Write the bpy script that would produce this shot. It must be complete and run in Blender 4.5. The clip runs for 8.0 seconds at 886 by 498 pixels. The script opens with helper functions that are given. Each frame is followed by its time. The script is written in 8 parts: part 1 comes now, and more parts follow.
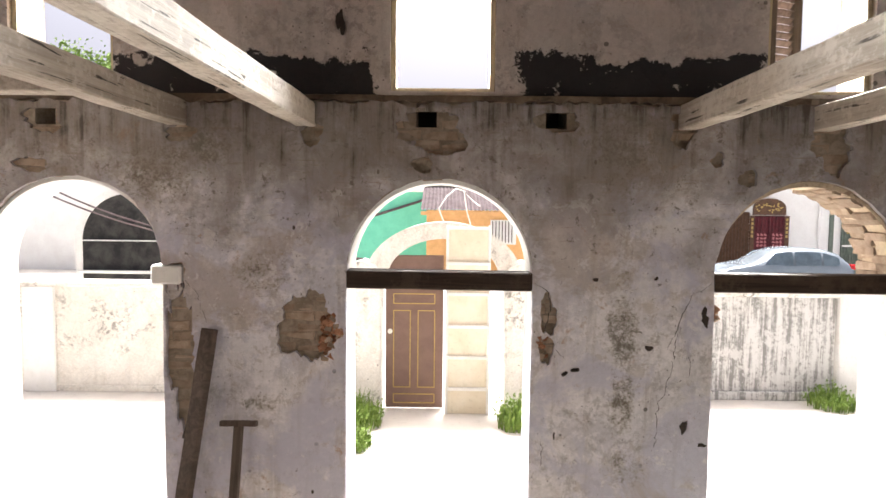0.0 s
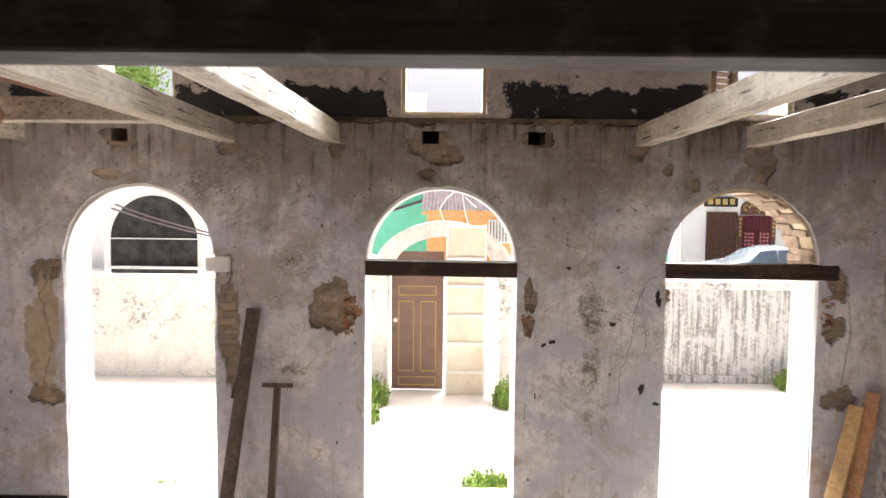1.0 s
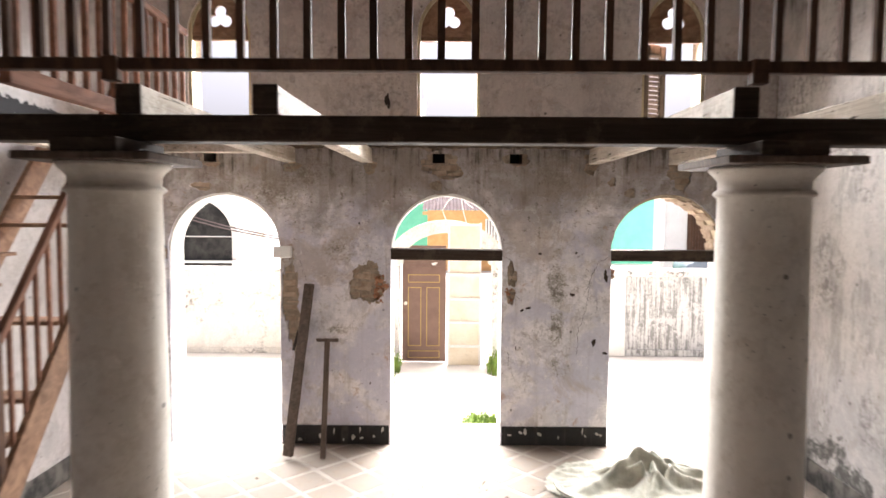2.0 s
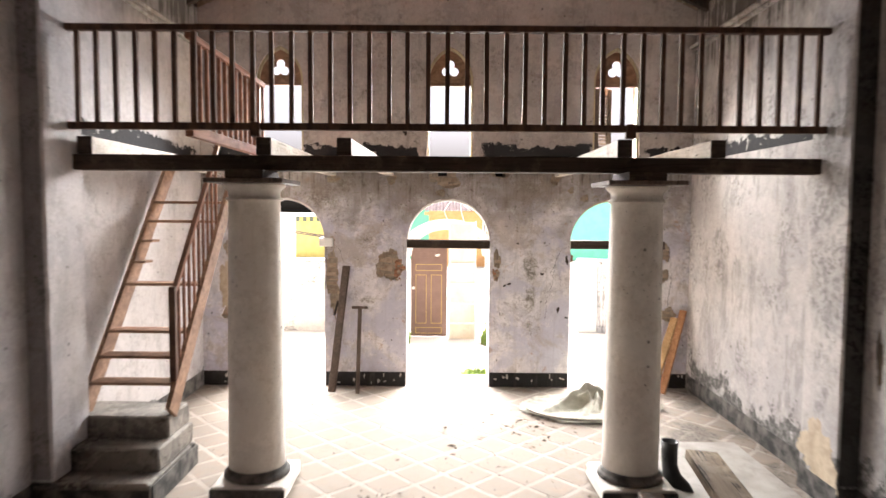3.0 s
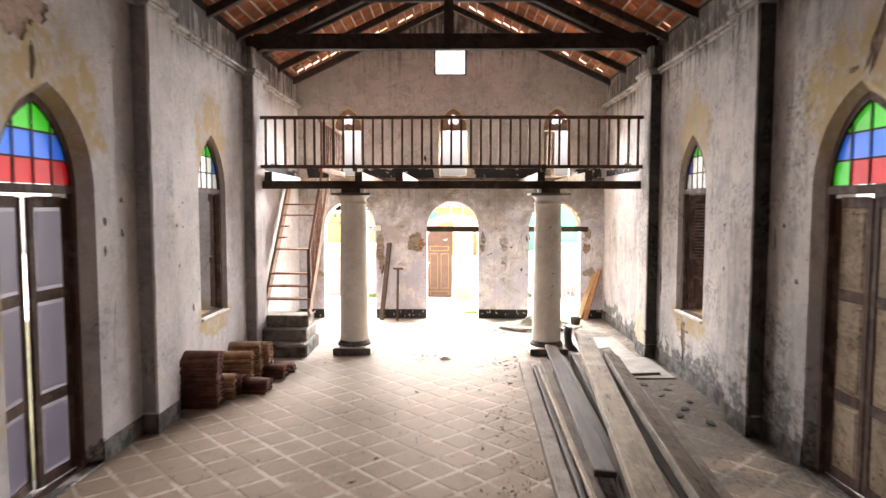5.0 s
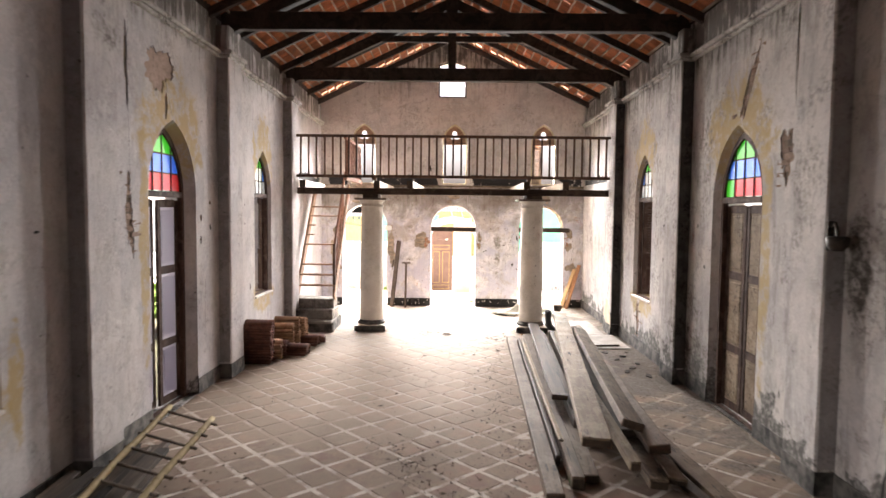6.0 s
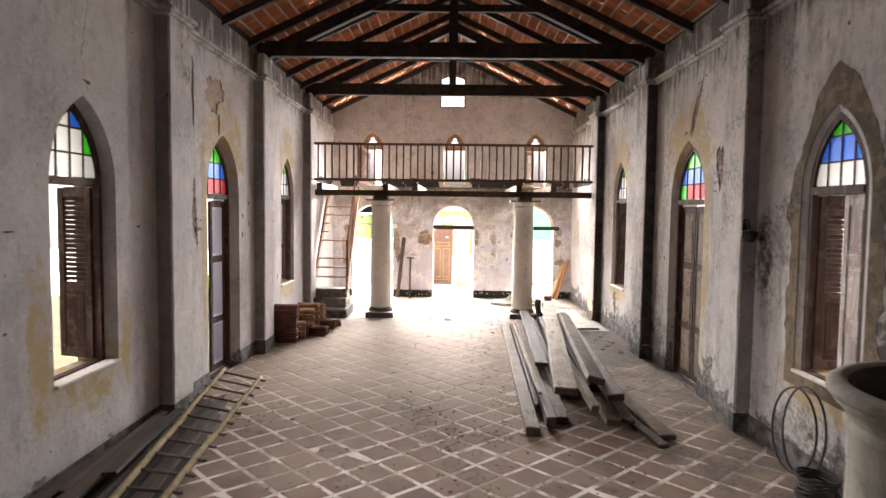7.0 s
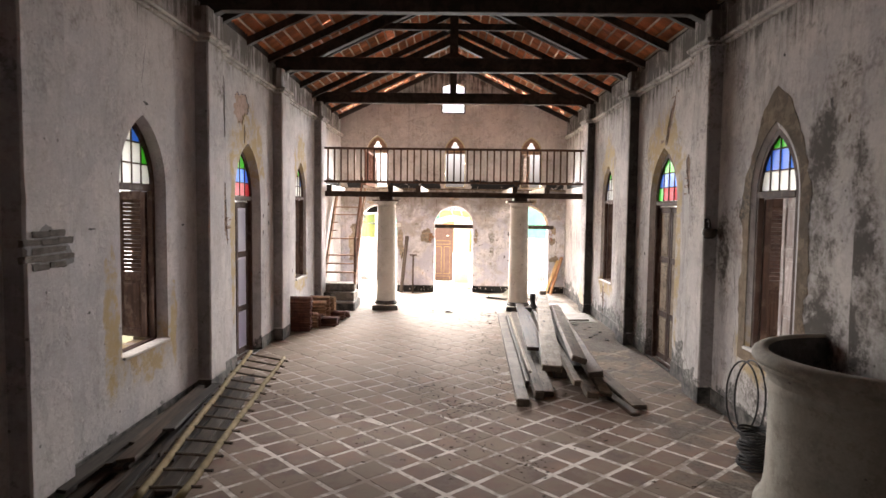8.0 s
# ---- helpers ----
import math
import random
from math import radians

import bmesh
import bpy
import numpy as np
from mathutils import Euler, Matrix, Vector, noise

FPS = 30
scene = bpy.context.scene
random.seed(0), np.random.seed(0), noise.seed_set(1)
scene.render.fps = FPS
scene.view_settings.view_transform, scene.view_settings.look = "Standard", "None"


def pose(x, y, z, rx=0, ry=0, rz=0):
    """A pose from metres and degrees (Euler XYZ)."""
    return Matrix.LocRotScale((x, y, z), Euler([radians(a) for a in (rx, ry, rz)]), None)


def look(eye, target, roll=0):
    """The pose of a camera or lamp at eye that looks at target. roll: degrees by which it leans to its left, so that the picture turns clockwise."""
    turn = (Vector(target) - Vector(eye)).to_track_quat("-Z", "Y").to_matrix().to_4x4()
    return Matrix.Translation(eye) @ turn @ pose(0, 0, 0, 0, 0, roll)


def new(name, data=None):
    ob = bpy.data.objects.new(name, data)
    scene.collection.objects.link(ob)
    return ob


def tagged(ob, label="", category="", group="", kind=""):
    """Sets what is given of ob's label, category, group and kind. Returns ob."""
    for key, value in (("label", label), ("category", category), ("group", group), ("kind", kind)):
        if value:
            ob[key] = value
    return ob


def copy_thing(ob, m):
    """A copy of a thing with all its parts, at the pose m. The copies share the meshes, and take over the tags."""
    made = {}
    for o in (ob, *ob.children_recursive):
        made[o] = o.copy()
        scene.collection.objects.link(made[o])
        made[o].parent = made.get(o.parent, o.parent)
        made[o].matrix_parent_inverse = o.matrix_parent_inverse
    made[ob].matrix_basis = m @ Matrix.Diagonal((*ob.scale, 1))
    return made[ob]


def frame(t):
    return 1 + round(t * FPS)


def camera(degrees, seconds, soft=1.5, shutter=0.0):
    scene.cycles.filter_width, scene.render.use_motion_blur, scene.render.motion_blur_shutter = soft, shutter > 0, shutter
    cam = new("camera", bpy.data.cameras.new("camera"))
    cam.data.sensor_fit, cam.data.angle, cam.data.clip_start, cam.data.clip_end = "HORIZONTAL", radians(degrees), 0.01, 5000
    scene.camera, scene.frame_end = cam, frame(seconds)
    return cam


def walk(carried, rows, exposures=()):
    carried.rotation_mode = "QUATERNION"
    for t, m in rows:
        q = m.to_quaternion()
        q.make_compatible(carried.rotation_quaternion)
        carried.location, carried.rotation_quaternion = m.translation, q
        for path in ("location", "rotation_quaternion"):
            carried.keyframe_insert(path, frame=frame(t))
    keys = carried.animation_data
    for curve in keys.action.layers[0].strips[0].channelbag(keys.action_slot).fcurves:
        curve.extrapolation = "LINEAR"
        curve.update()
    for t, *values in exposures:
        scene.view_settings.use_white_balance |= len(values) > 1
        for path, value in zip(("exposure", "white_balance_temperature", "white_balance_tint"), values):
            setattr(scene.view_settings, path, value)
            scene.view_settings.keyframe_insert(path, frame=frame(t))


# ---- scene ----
cam = camera(70.0, 8.0, 1.5, 0.5)
PATH = [
    (0, (0.054, -3.955, 2.481), (0.038, -1.959, 2.356), 0.6),
    (0.5, (0.055, -4.266, 2.489), (0.039, -2.27, 2.363), 0.7),
    (1, (0.048, -4.843, 2.494), (0.034, -2.847, 2.368), 0.6),
    (1.5, (0.022, -5.652, 2.504), (0.013, -3.656, 2.378), 0.4),
    (2.8, (-0.044, -8.412, 2.522), (-0.051, -6.416, 2.395), 0.4),
    (3, (-0.047, -8.905, 2.524), (-0.053, -6.909, 2.399), 0.4),
    (3.5, (-0.034, -10.216, 2.535), (-0.046, -8.219, 2.41), 0.4),
    (4, (-0.054, -11.582, 2.552), (-0.069, -9.586, 2.427), 0.4),
    (4.5, (-0.037, -12.981, 2.558), (-0.059, -10.986, 2.431), 0.5),
    (4.7, (-0.033, -13.516, 2.554), (-0.057, -11.521, 2.419), -0.0),
    (5.8, (-0.061, -16.234, 2.542), (-0.088, -14.238, 2.415), 0.5),
    (6, (-0.067, -16.656, 2.538), (-0.091, -14.66, 2.415), 0.6),
    (6.5, (-0.079, -17.565, 2.541), (-0.103, -15.569, 2.418), 0.7),
    (7, (-0.101, -18.319, 2.541), (-0.122, -16.322, 2.417), 0.7),
    (7.5, (-0.117, -18.95, 2.552), (-0.137, -16.954, 2.427), 0.7),
    (8, (-0.111, -19.424, 2.559), (-0.133, -17.428, 2.433), 0.7),
]
walk(cam, [(t, look(e, g, r)) for t, e, g, r in PATH],
     exposures=[(0.0, 1.30, 6200, 9), (1.0, 1.34, 6200, 9), (1.5, 1.43, 6200, 10), (3.0, 1.91, 6350, 11), (3.5, 2.15, 6400, 11), (4.5, 2.38, 6500, 12), (6.0, 2.64, 6600, 13), (8.0, 2.58, 6600, 13)])

# ---------------------------------------------------------------- light
world = bpy.data.worlds.new("sky")
scene.world = world
world.use_nodes = True
wn = world.node_tree
wn.nodes.clear()
sky_tex = wn.nodes.new("ShaderNodeTexSky")
sky_tex.sky_type = "NISHITA"
sky_tex.sun_disc = False
sky_tex.sun_elevation = radians(71)
sky_tex.sun_rotation = radians(12)
sky_tex.air_density, sky_tex.dust_density, sky_tex.ozone_density = 0.25, 10.0, 0.0
sky_bg = wn.nodes.new("ShaderNodeBackground")
sky_bg.inputs[1].default_value = 0.15
sky_out = wn.nodes.new("ShaderNodeOutputWorld")
wn.links.new(sky_tex.outputs[0], sky_bg.inputs[0])
wn.links.new(sky_bg.outputs[0], sky_out.inputs[0])

sun_data = bpy.data.lights.new("sun", "SUN")
sun_data.energy, sun_data.angle, sun_data.color = 3.4, radians(12.0), (1.0, 0.97, 0.93)
sun = new("sun", sun_data)
sun.matrix_world = look((2.7, 12.7, 38.0), (0.0, 0.0, 0))


def window_light(name, eye, target, w, h, watts, spread=180, tint=(1.0, 0.975, 0.95)):
    """Sky light that stands in an opening."""
    d = bpy.data.lights.new(name, "AREA")
    d.shape, d.size, d.size_y, d.energy, d.color = "RECTANGLE", w, h, watts, tint
    d.spread = radians(spread)
    ob = new(name, d)
    ob.matrix_world = look(eye, target)
    return ob


XL, XR, XC = -3.48, 3.40, -0.08          # inner faces of the long walls, middle of the hall
PIL = 0.18                               # how far the pilasters stand out
WALL = 0.42
YB = -23.5                               # inner face of the back wall
ARCH_X = (-2.33, 0.0, 2.31)
for ax in ARCH_X:
    window_light("arch_sky", (ax, 0.46, 1.30), (ax * 0.8, -1.1, 0.42), 1.12, 2.4, 66 if ax == 0.0 else 54, 108)
    window_light("upper_sky", (ax, 0.46, 3.9), (ax, -2.6, 2.6), 0.6, 1.2, 58, 85)
window_light("gable_sky", (XC, 0.46, 5.9), (XC, -3.5, 3.3), 0.7, 0.9, 50, 93)
window_light("side_sky", (XL - 0.14, -12.48, 1.95), (1.9, -12.2, 0.0), 0.75, 1.5, 3.0, 60)

# ---------------------------------------------------------------- material tools
class Nodes:
    def __init__(self, name):
        self.mat = bpy.data.materials.new(name)
        self.mat.use_nodes = True
        self.t = self.mat.node_tree
        self.t.nodes.clear()
        self.out = self.add("ShaderNodeOutputMaterial")

    def add(self, kind, **kw):
        n = self.t.nodes.new(kind)
        for k, v in kw.items():
            if k == "operation":
                n.operation = v
            elif k == "blend_type":
                n.blend_type = v
        return n

    def link(self, a, b):
        if isinstance(a, bpy.types.NodeSocket):
            self.t.links.new(a, b)
        else:
            if isinstance(a, (tuple, list)) and len(a) == 3 and b.type == "RGBA":
                a = (*a, 1.0)
            b.default_value = a

    def pos(self):
        return self.add("ShaderNodeNewGeometry").outputs["Position"]

    def obj(self):
        return self.add("ShaderNodeTexCoord").outputs["Object"]

    def rnd(self):
        return self.add("ShaderNodeObjectInfo").outputs["Random"]

    def island(self):
        return self.add("ShaderNodeNewGeometry").outputs["Random Per Island"]

    def scaled(self, vec, s):
        n = self.add("ShaderNodeVectorMath", operation="MULTIPLY")
        self.link(vec, n.inputs[0])
        self.link(s, n.inputs[1])
        return n.outputs[0]

    def moved(self, vec, off):
        n = self.add("ShaderNodeVectorMath", operation="ADD")
        self.link(vec, n.inputs[0])
        self.link(off, n.inputs[1])
        return n.outputs[0]

    def xyz(self, vec):
        n = self.add("ShaderNodeSeparateXYZ")
        self.link(vec, n.inputs[0])
        return n.outputs

    def noise(self, vec, scale, detail=4.0, rough=0.55, warp=0.0):
        n = self.add("ShaderNodeTexNoise")
        self.link(vec, n.inputs["Vector"])
        n.inputs["Scale"].default_value = scale
        n.inputs["Detail"].default_value = detail
        n.inputs["Roughness"].default_value = rough
        n.inputs["Distortion"].default_value = warp
        return n.outputs["Fac"]

    def voronoi(self, vec, scale, feature="F1"):
        n = self.add("ShaderNodeTexVoronoi")
        n.feature = feature
        self.link(vec, n.inputs["Vector"])
        n.inputs["Scale"].default_value = scale
        return n.outputs["Distance"]

    def math(self, op, a, b=0.0, clamp=False):
        n = self.add("ShaderNodeMath", operation=op)
        n.use_clamp = clamp
        self.link(a, n.inputs[0])
        self.link(b, n.inputs[1])
        return n.outputs[0]

    def step(self, v, lo, hi, a=0.0, b=1.0):
        n = self.add("ShaderNodeMapRange")
        n.interpolation_type = "SMOOTHSTEP"
        self.link(v, n.inputs[0])
        for i, x in enumerate((lo, hi, a, b)):
            n.inputs[i + 1].default_value = x
        return n.outputs[0]

    def mix(self, fac, a, b, mode="MIX"):
        n = self.add("ShaderNodeMix", blend_type=mode)
        n.data_type = "RGBA"
        self.link(fac, n.inputs[0])
        self.link(a, n.inputs[6])
        self.link(b, n.inputs[7])
        return n.outputs[2]

    def bump(self, h, strength=0.3, dist=0.01):
        n = self.add("ShaderNodeBump")
        self.link(h, n.inputs["Height"])
        n.inputs["Strength"].default_value = strength
        n.inputs["Distance"].default_value = dist
        return n.outputs[0]

    def surface(self, color, rough=0.8, metal=0.0, normal=None, spec=0.3, **kw):
        p = self.add("ShaderNodeBsdfPrincipled")
        self.link(color, p.inputs["Base Color"])
        self.link(rough, p.inputs["Roughness"])
        self.link(metal, p.inputs["Metallic"])
        p.inputs["Specular IOR Level"].default_value = spec
        if normal is not None:
            self.link(normal, p.inputs["Normal"])
        for k, v in kw.items():
            self.link(v, p.inputs[k])
        self.link(p.outputs[0], self.out.inputs[0])
        return self.mat


def old_plaster(name, base, second, stain, stain_amount=0.5, yellow=None, spots=None, band=None, soot=0.0, damp=0.0, age=1.0, moulds=(), paint=None, grain=0.35):
    """Limewashed plaster: crisp flakes of older coats, run-down streaks, black mould and specks. yellow: centres (y, z, ry, rz) of
    old ochre paint round the openings. spots: centres (x, z, rx, rz, k) of grimy smudges on the end wall. band: heights of a
    water-stained band. damp: height of the rising damp. paint: axis, heights and stretches of a flaking black band."""
    n = Nodes(name)
    p = n.pos()
    s = n.xyz(p)
    big = n.noise(p, 0.75, 3, 0.5, 0.6)
    mid = n.noise(p, 2.6, 8, 0.66, 0.4)
    fine = n.noise(p, 17, 8, 0.74)
    grit = n.noise(p, 90, 4, 0.65)
    flake = n.noise(n.moved(p, (13.0, 7.0, 3.0)), 2.9, 10, 0.70, 0.3)
    coat = n.noise(n.moved(p, (5.0, 17.0, 9.0)), 4.4, 10, 0.72, 0.2)
    streak = n.noise(n.scaled(p, (4.2, 4.2, 0.32)), 2.1, 7, 0.66, 0.2)
    c = n.mix(n.step(big, 0.38, 0.62), base, second)
    c = n.mix(n.step(mid, 0.44, 0.64, 0, 0.55 * age), c, tuple(0.72 * v for v in second))
    c = n.mix(n.step(flake, 0.515, 0.55, 0, 0.62 * age), c, tuple(min(1.0, 1.16 * v) for v in base))
    c = n.mix(n.step(coat, 0.56, 0.585, 0, 0.50 * age), c, (0.64 * second[0], 0.57 * second[1], 0.47 * second[2]))
    c = n.mix(n.step(streak, 0.52, 0.70, 0, 0.45 * age), c, stain)
    scab = n.noise(n.moved(p, (21.0, 4.0, 15.0)), 9.5, 9, 0.74, 0.1)
    c = n.mix(n.step(scab, 0.575, 0.60, 0, 0.55 * age), c, (0.66 * second[0], 0.58 * second[1], 0.49 * second[2]))
    c = n.mix(n.step(scab, 0.425, 0.405, 0, 0.45 * age), c, tuple(min(1.0, 1.2 * v) for v in base))
    cloud = n.noise(n.moved(p, (3.0, 11.0, 5.0)), 1.3, 7, 0.66, 0.4)
    mould = n.math("MULTIPLY", n.step(cloud, 0.50, 0.62), n.step(fine, 0.47, 0.57))
    c = n.mix(n.math("MULTIPLY", mould, stain_amount), c, tuple(0.30 * v for v in stain))
    if soot:
        veil = n.noise(n.moved(n.scaled(p, (2.3, 2.3, 0.7)), (9.0, 2.0, 6.0)), 1.2, 11, 0.76, 0.2)
        veil = n.math("MULTIPLY", n.step(veil, 0.515, 0.575), n.step(n.noise(n.scaled(p, (1, 1, 0.5)), 8, 8, 0.74), 0.36, 0.58, 0.30, 1.0))
        c = n.mix(n.math("MULTIPLY", veil, soot), c, (0.16, 0.15, 0.135))
    jit = n.math("MULTIPLY", n.math("SUBTRACT", fine, 0.5), 0.10)
    speck = n.math("MULTIPLY", n.step(n.math("ADD", n.voronoi(p, 5.3), jit), 0.085, 0.06), n.step(mid, 0.46, 0.52))
    tiny = n.math("MULTIPLY", n.step(n.math("ADD", n.voronoi(p, 19.0), jit), 0.11, 0.08), n.step(cloud, 0.48, 0.56))
    c = n.mix(n.math("MULTIPLY", n.math("MAXIMUM", speck, tiny), 0.72), c, (0.06, 0.055, 0.05))
    pit = n.noise(n.moved(p, (2.0, 5.0, 8.0)), 36, 7, 0.78)
    c = n.mix(1.0, c, n.scaled((1, 1, 1), n.step(pit, 0.25, 0.75, 1.0 - 0.30 * grain, 1.0 + 0.26 * grain)), "MULTIPLY")
    c = n.mix(n.math("MULTIPLY", n.step(pit, 0.655, 0.70, 0, 0.8 * min(1.0, grain + 0.3)), n.step(cloud, 0.44, 0.56, 0.2, 1.0)), c, (0.075, 0.066, 0.056))
    if yellow:
        for yc, zc, ry, rz in yellow:
            dy = n.math("DIVIDE", n.math("SUBTRACT", s[1], yc), ry)
            dz = n.math("DIVIDE", n.math("SUBTRACT", s[2], zc), rz)
            r = n.math("ADD", n.math("MULTIPLY", dy, dy), n.math("MULTIPLY", dz, dz))
            r = n.math("ADD", r, n.math("MULTIPLY", n.math("SUBTRACT", mid, 0.5), 3.6))
            f = n.math("MULTIPLY", n.step(r, 1.25, 0.55), n.step(coat, 0.62, 0.46, 0.15, 0.88))
            c = n.mix(f, c, (0.40, 0.30, 0.145))
    if spots:
        field = 0.0
        for xc, zc, rx, rz, k in spots:
            dx = n.math("DIVIDE", n.math("SUBTRACT", s[0], xc), rx)
            dz = n.math("DIVIDE", n.math("SUBTRACT", s[2], zc), rz)
            r = n.math("ADD", n.math("MULTIPLY", dx, dx), n.math("MULTIPLY", dz, dz))
            field = n.math("ADD", field, n.step(n.math("ADD", r, n.math("MULTIPLY", n.math("SUBTRACT", mid, 0.5), 4.5)), 2.4, 0.0, 0.0, 0.68 * k))
        g = n.math("ADD", n.math("MULTIPLY", n.noise(p, 46, 7, 0.76), 0.40), n.math("ADD", n.math("MULTIPLY", mid, 0.28), n.math("MULTIPLY", fine, 0.32)))
        m = n.math("ADD", g, n.math("MULTIPLY", n.math("SUBTRACT", field, 0.5), 0.24))
        up = n.step(s[2], 1.3, 3.0, -0.03, 0.035)
        lilac = n.noise(n.moved(p, (31.0, 2.0, 7.0)), 1.8, 10, 0.70, 0.5)
        c = n.mix(n.step(lilac, 0.47, 0.59, 0, 0.70), c, (0.485, 0.478, 0.575))
        ochre = n.math("ADD", n.noise(n.moved(p, (8.0, 2.0, 41.0)), 1.5, 10, 0.72, 0.6), up)
        c = n.mix(n.step(ochre, 0.51, 0.61, 0, 0.48), c, (0.37, 0.295, 0.22))
        pale = n.math("ADD", n.noise(n.moved(p, (17.0, 2.0, 23.0)), 5.5, 10, 0.74, 0.2), up)
        c = n.mix(n.step(pale, 0.585, 0.60, 0, 0.70), c, (0.70, 0.68, 0.68))
        drop = n.math("ADD", n.noise(n.moved(p, (6.0, 2.0, 3.0)), 13, 8, 0.76, 0.2), up)
        c = n.mix(n.step(drop, 0.605, 0.635, 0, 0.78), c, (0.12, 0.10, 0.082))
        murk = n.math("ADD", n.noise(n.moved(p, (2.0, 2.0, 19.0)), 1.1, 10, 0.70, 0.5), n.step(s[2], 1.6, 3.0, -0.06, 0.05))
        c = n.mix(n.step(murk, 0.50, 0.60, 0, 0.45), c, (0.255, 0.245, 0.235))
        rust = n.noise(n.moved(p, (12.0, 2.0, 2.0)), 3.2, 10, 0.74, 0.4)
        c = n.mix(n.step(rust, 0.60, 0.66, 0, 0.60), c, (0.36, 0.205, 0.105))
        fleck = n.voronoi(n.moved(n.scaled(p, (1.0, 1.0, 0.6)), (0.3, 0.0, 0.7)), 7.0)
        c = n.mix(n.math("MULTIPLY", n.step(n.math("ADD", fleck, jit), 0.075, 0.055), n.step(lilac, 0.45, 0.55)), c, (0.07, 0.06, 0.052))
        c = n.mix(n.step(m, 0.475, 0.56, 0, 0.50), c, (0.25, 0.215, 0.155))
        c = n.mix(n.step(m, 0.53, 0.60, 0, 0.72), c, (0.10, 0.087, 0.066))
        scratch = n.noise(n.scaled(p, (2.2, 2.2, 24.0)), 1.9, 5, 0.7, 0.6)
        c = n.mix(n.math("MULTIPLY", n.step(scratch, 0.60, 0.65, 0, 0.65), n.step(s[2], 1.9, 2.7)), c, (0.33, 0.26, 0.20))
        c = n.mix(n.step(n.math("ADD", s[2], n.math("MULTIPLY", n.math("SUBTRACT", mid, 0.5), 2.2)), 2.15, 2.9, 0, 0.60), c, (0.245, 0.205, 0.17))
    if moulds:
        field = 0.0
        for yc, zc, ry, rz, k in moulds:
            dy = n.math("DIVIDE", n.math("SUBTRACT", s[1], yc), ry)
            dz = n.math("DIVIDE", n.math("SUBTRACT", s[2], zc), rz)
            r = n.math("ADD", n.math("MULTIPLY", dy, dy), n.math("MULTIPLY", dz, dz))
            field = n.math("ADD", field, n.step(n.math("ADD", r, n.math("MULTIPLY", n.math("SUBTRACT", mid, 0.5), 4.0)), 2.2, 0.0, 0.0, k))
        g = n.math("ADD", n.math("MULTIPLY", fine, 0.34), n.math("ADD", n.math("MULTIPLY", coat, 0.36), n.math("MULTIPLY", pit, 0.30)))
        m = n.math("ADD", g, n.math("MULTIPLY", n.math("SUBTRACT", field, 0.5), 0.21))
        c = n.mix(n.step(m, 0.455, 0.66, 0, 0.80), c, (0.115, 0.10, 0.085))
        c = n.mix(n.step(n.math("ADD", m, n.math("MULTIPLY", n.math("SUBTRACT", scab, 0.5), 0.5)), 0.56, 0.70, 0, 0.8), c, (0.05, 0.044, 0.038))
    if band:
        z0, z1 = band
        drip = n.math("ADD", n.math("MULTIPLY", n.noise(n.scaled(p, (6.5, 6.5, 0.42)), 1.6, 8, 0.70, 0.15), 0.62), n.math("MULTIPLY", mid, 0.38))
        m = n.math("ADD", drip, n.math("MULTIPLY", n.math("SUBTRACT", n.step(s[2], z0, z1), 0.5), 0.34))
        c = n.mix(n.step(m, 0.50, 0.66, 0, 0.55), c, tuple(0.62 * v for v in stain))
        c = n.mix(n.step(m, 0.605, 0.68, 0, 0.75), c, tuple(0.26 * v for v in stain))
    if paint:
        axis, z0, z1, spans = paint
        u = n.math("ADD", s[axis], n.math("MULTIPLY", n.math("SUBTRACT", coat, 0.5), 0.5))
        on = 0.0
        for u0, u1 in spans:
            on = n.math("ADD", on, n.math("MULTIPLY", n.step(u, u0, u0 + 0.012), n.step(u, u1, u1 - 0.012)))
        w = n.math("ADD", s[2], n.math("ADD", n.math("MULTIPLY", n.math("SUBTRACT", flake, 0.5), 0.55), n.math("MULTIPLY", n.math("SUBTRACT", scab, 0.5), 0.12)))
        f = n.math("MULTIPLY", n.math("MULTIPLY", n.step(w, z1, z1 - 0.012), n.step(s[2], z0, z0 + 0.004)), n.math("MULTIPLY", on, n.step(coat, 0.60, 0.588)))
        c = n.mix(n.math("MULTIPLY", f, 0.97), c, (0.022, 0.022, 0.024))
    if damp:
        w = n.math("ADD", s[2], n.math("MULTIPLY", n.math("SUBTRACT", flake, 0.5), 1.9))
        c = n.mix(n.math("MULTIPLY", n.step(w, damp + 0.06, damp - 0.05), n.step(fine, 0.36, 0.56, 0.45, 0.95)), c, (0.085, 0.083, 0.075))
    h = n.math("ADD", n.math("MULTIPLY", mid, 0.5), n.math("ADD", n.math("MULTIPLY", fine, 0.35), n.math("MULTIPLY", grit, 0.10)))
    h = n.math("ADD", h, n.math("MULTIPLY", n.step(flake, 0.515, 0.55), 0.12))
    return n.surface(c, 0.92, normal=n.bump(h, 0.6, 0.02), spec=0.15)


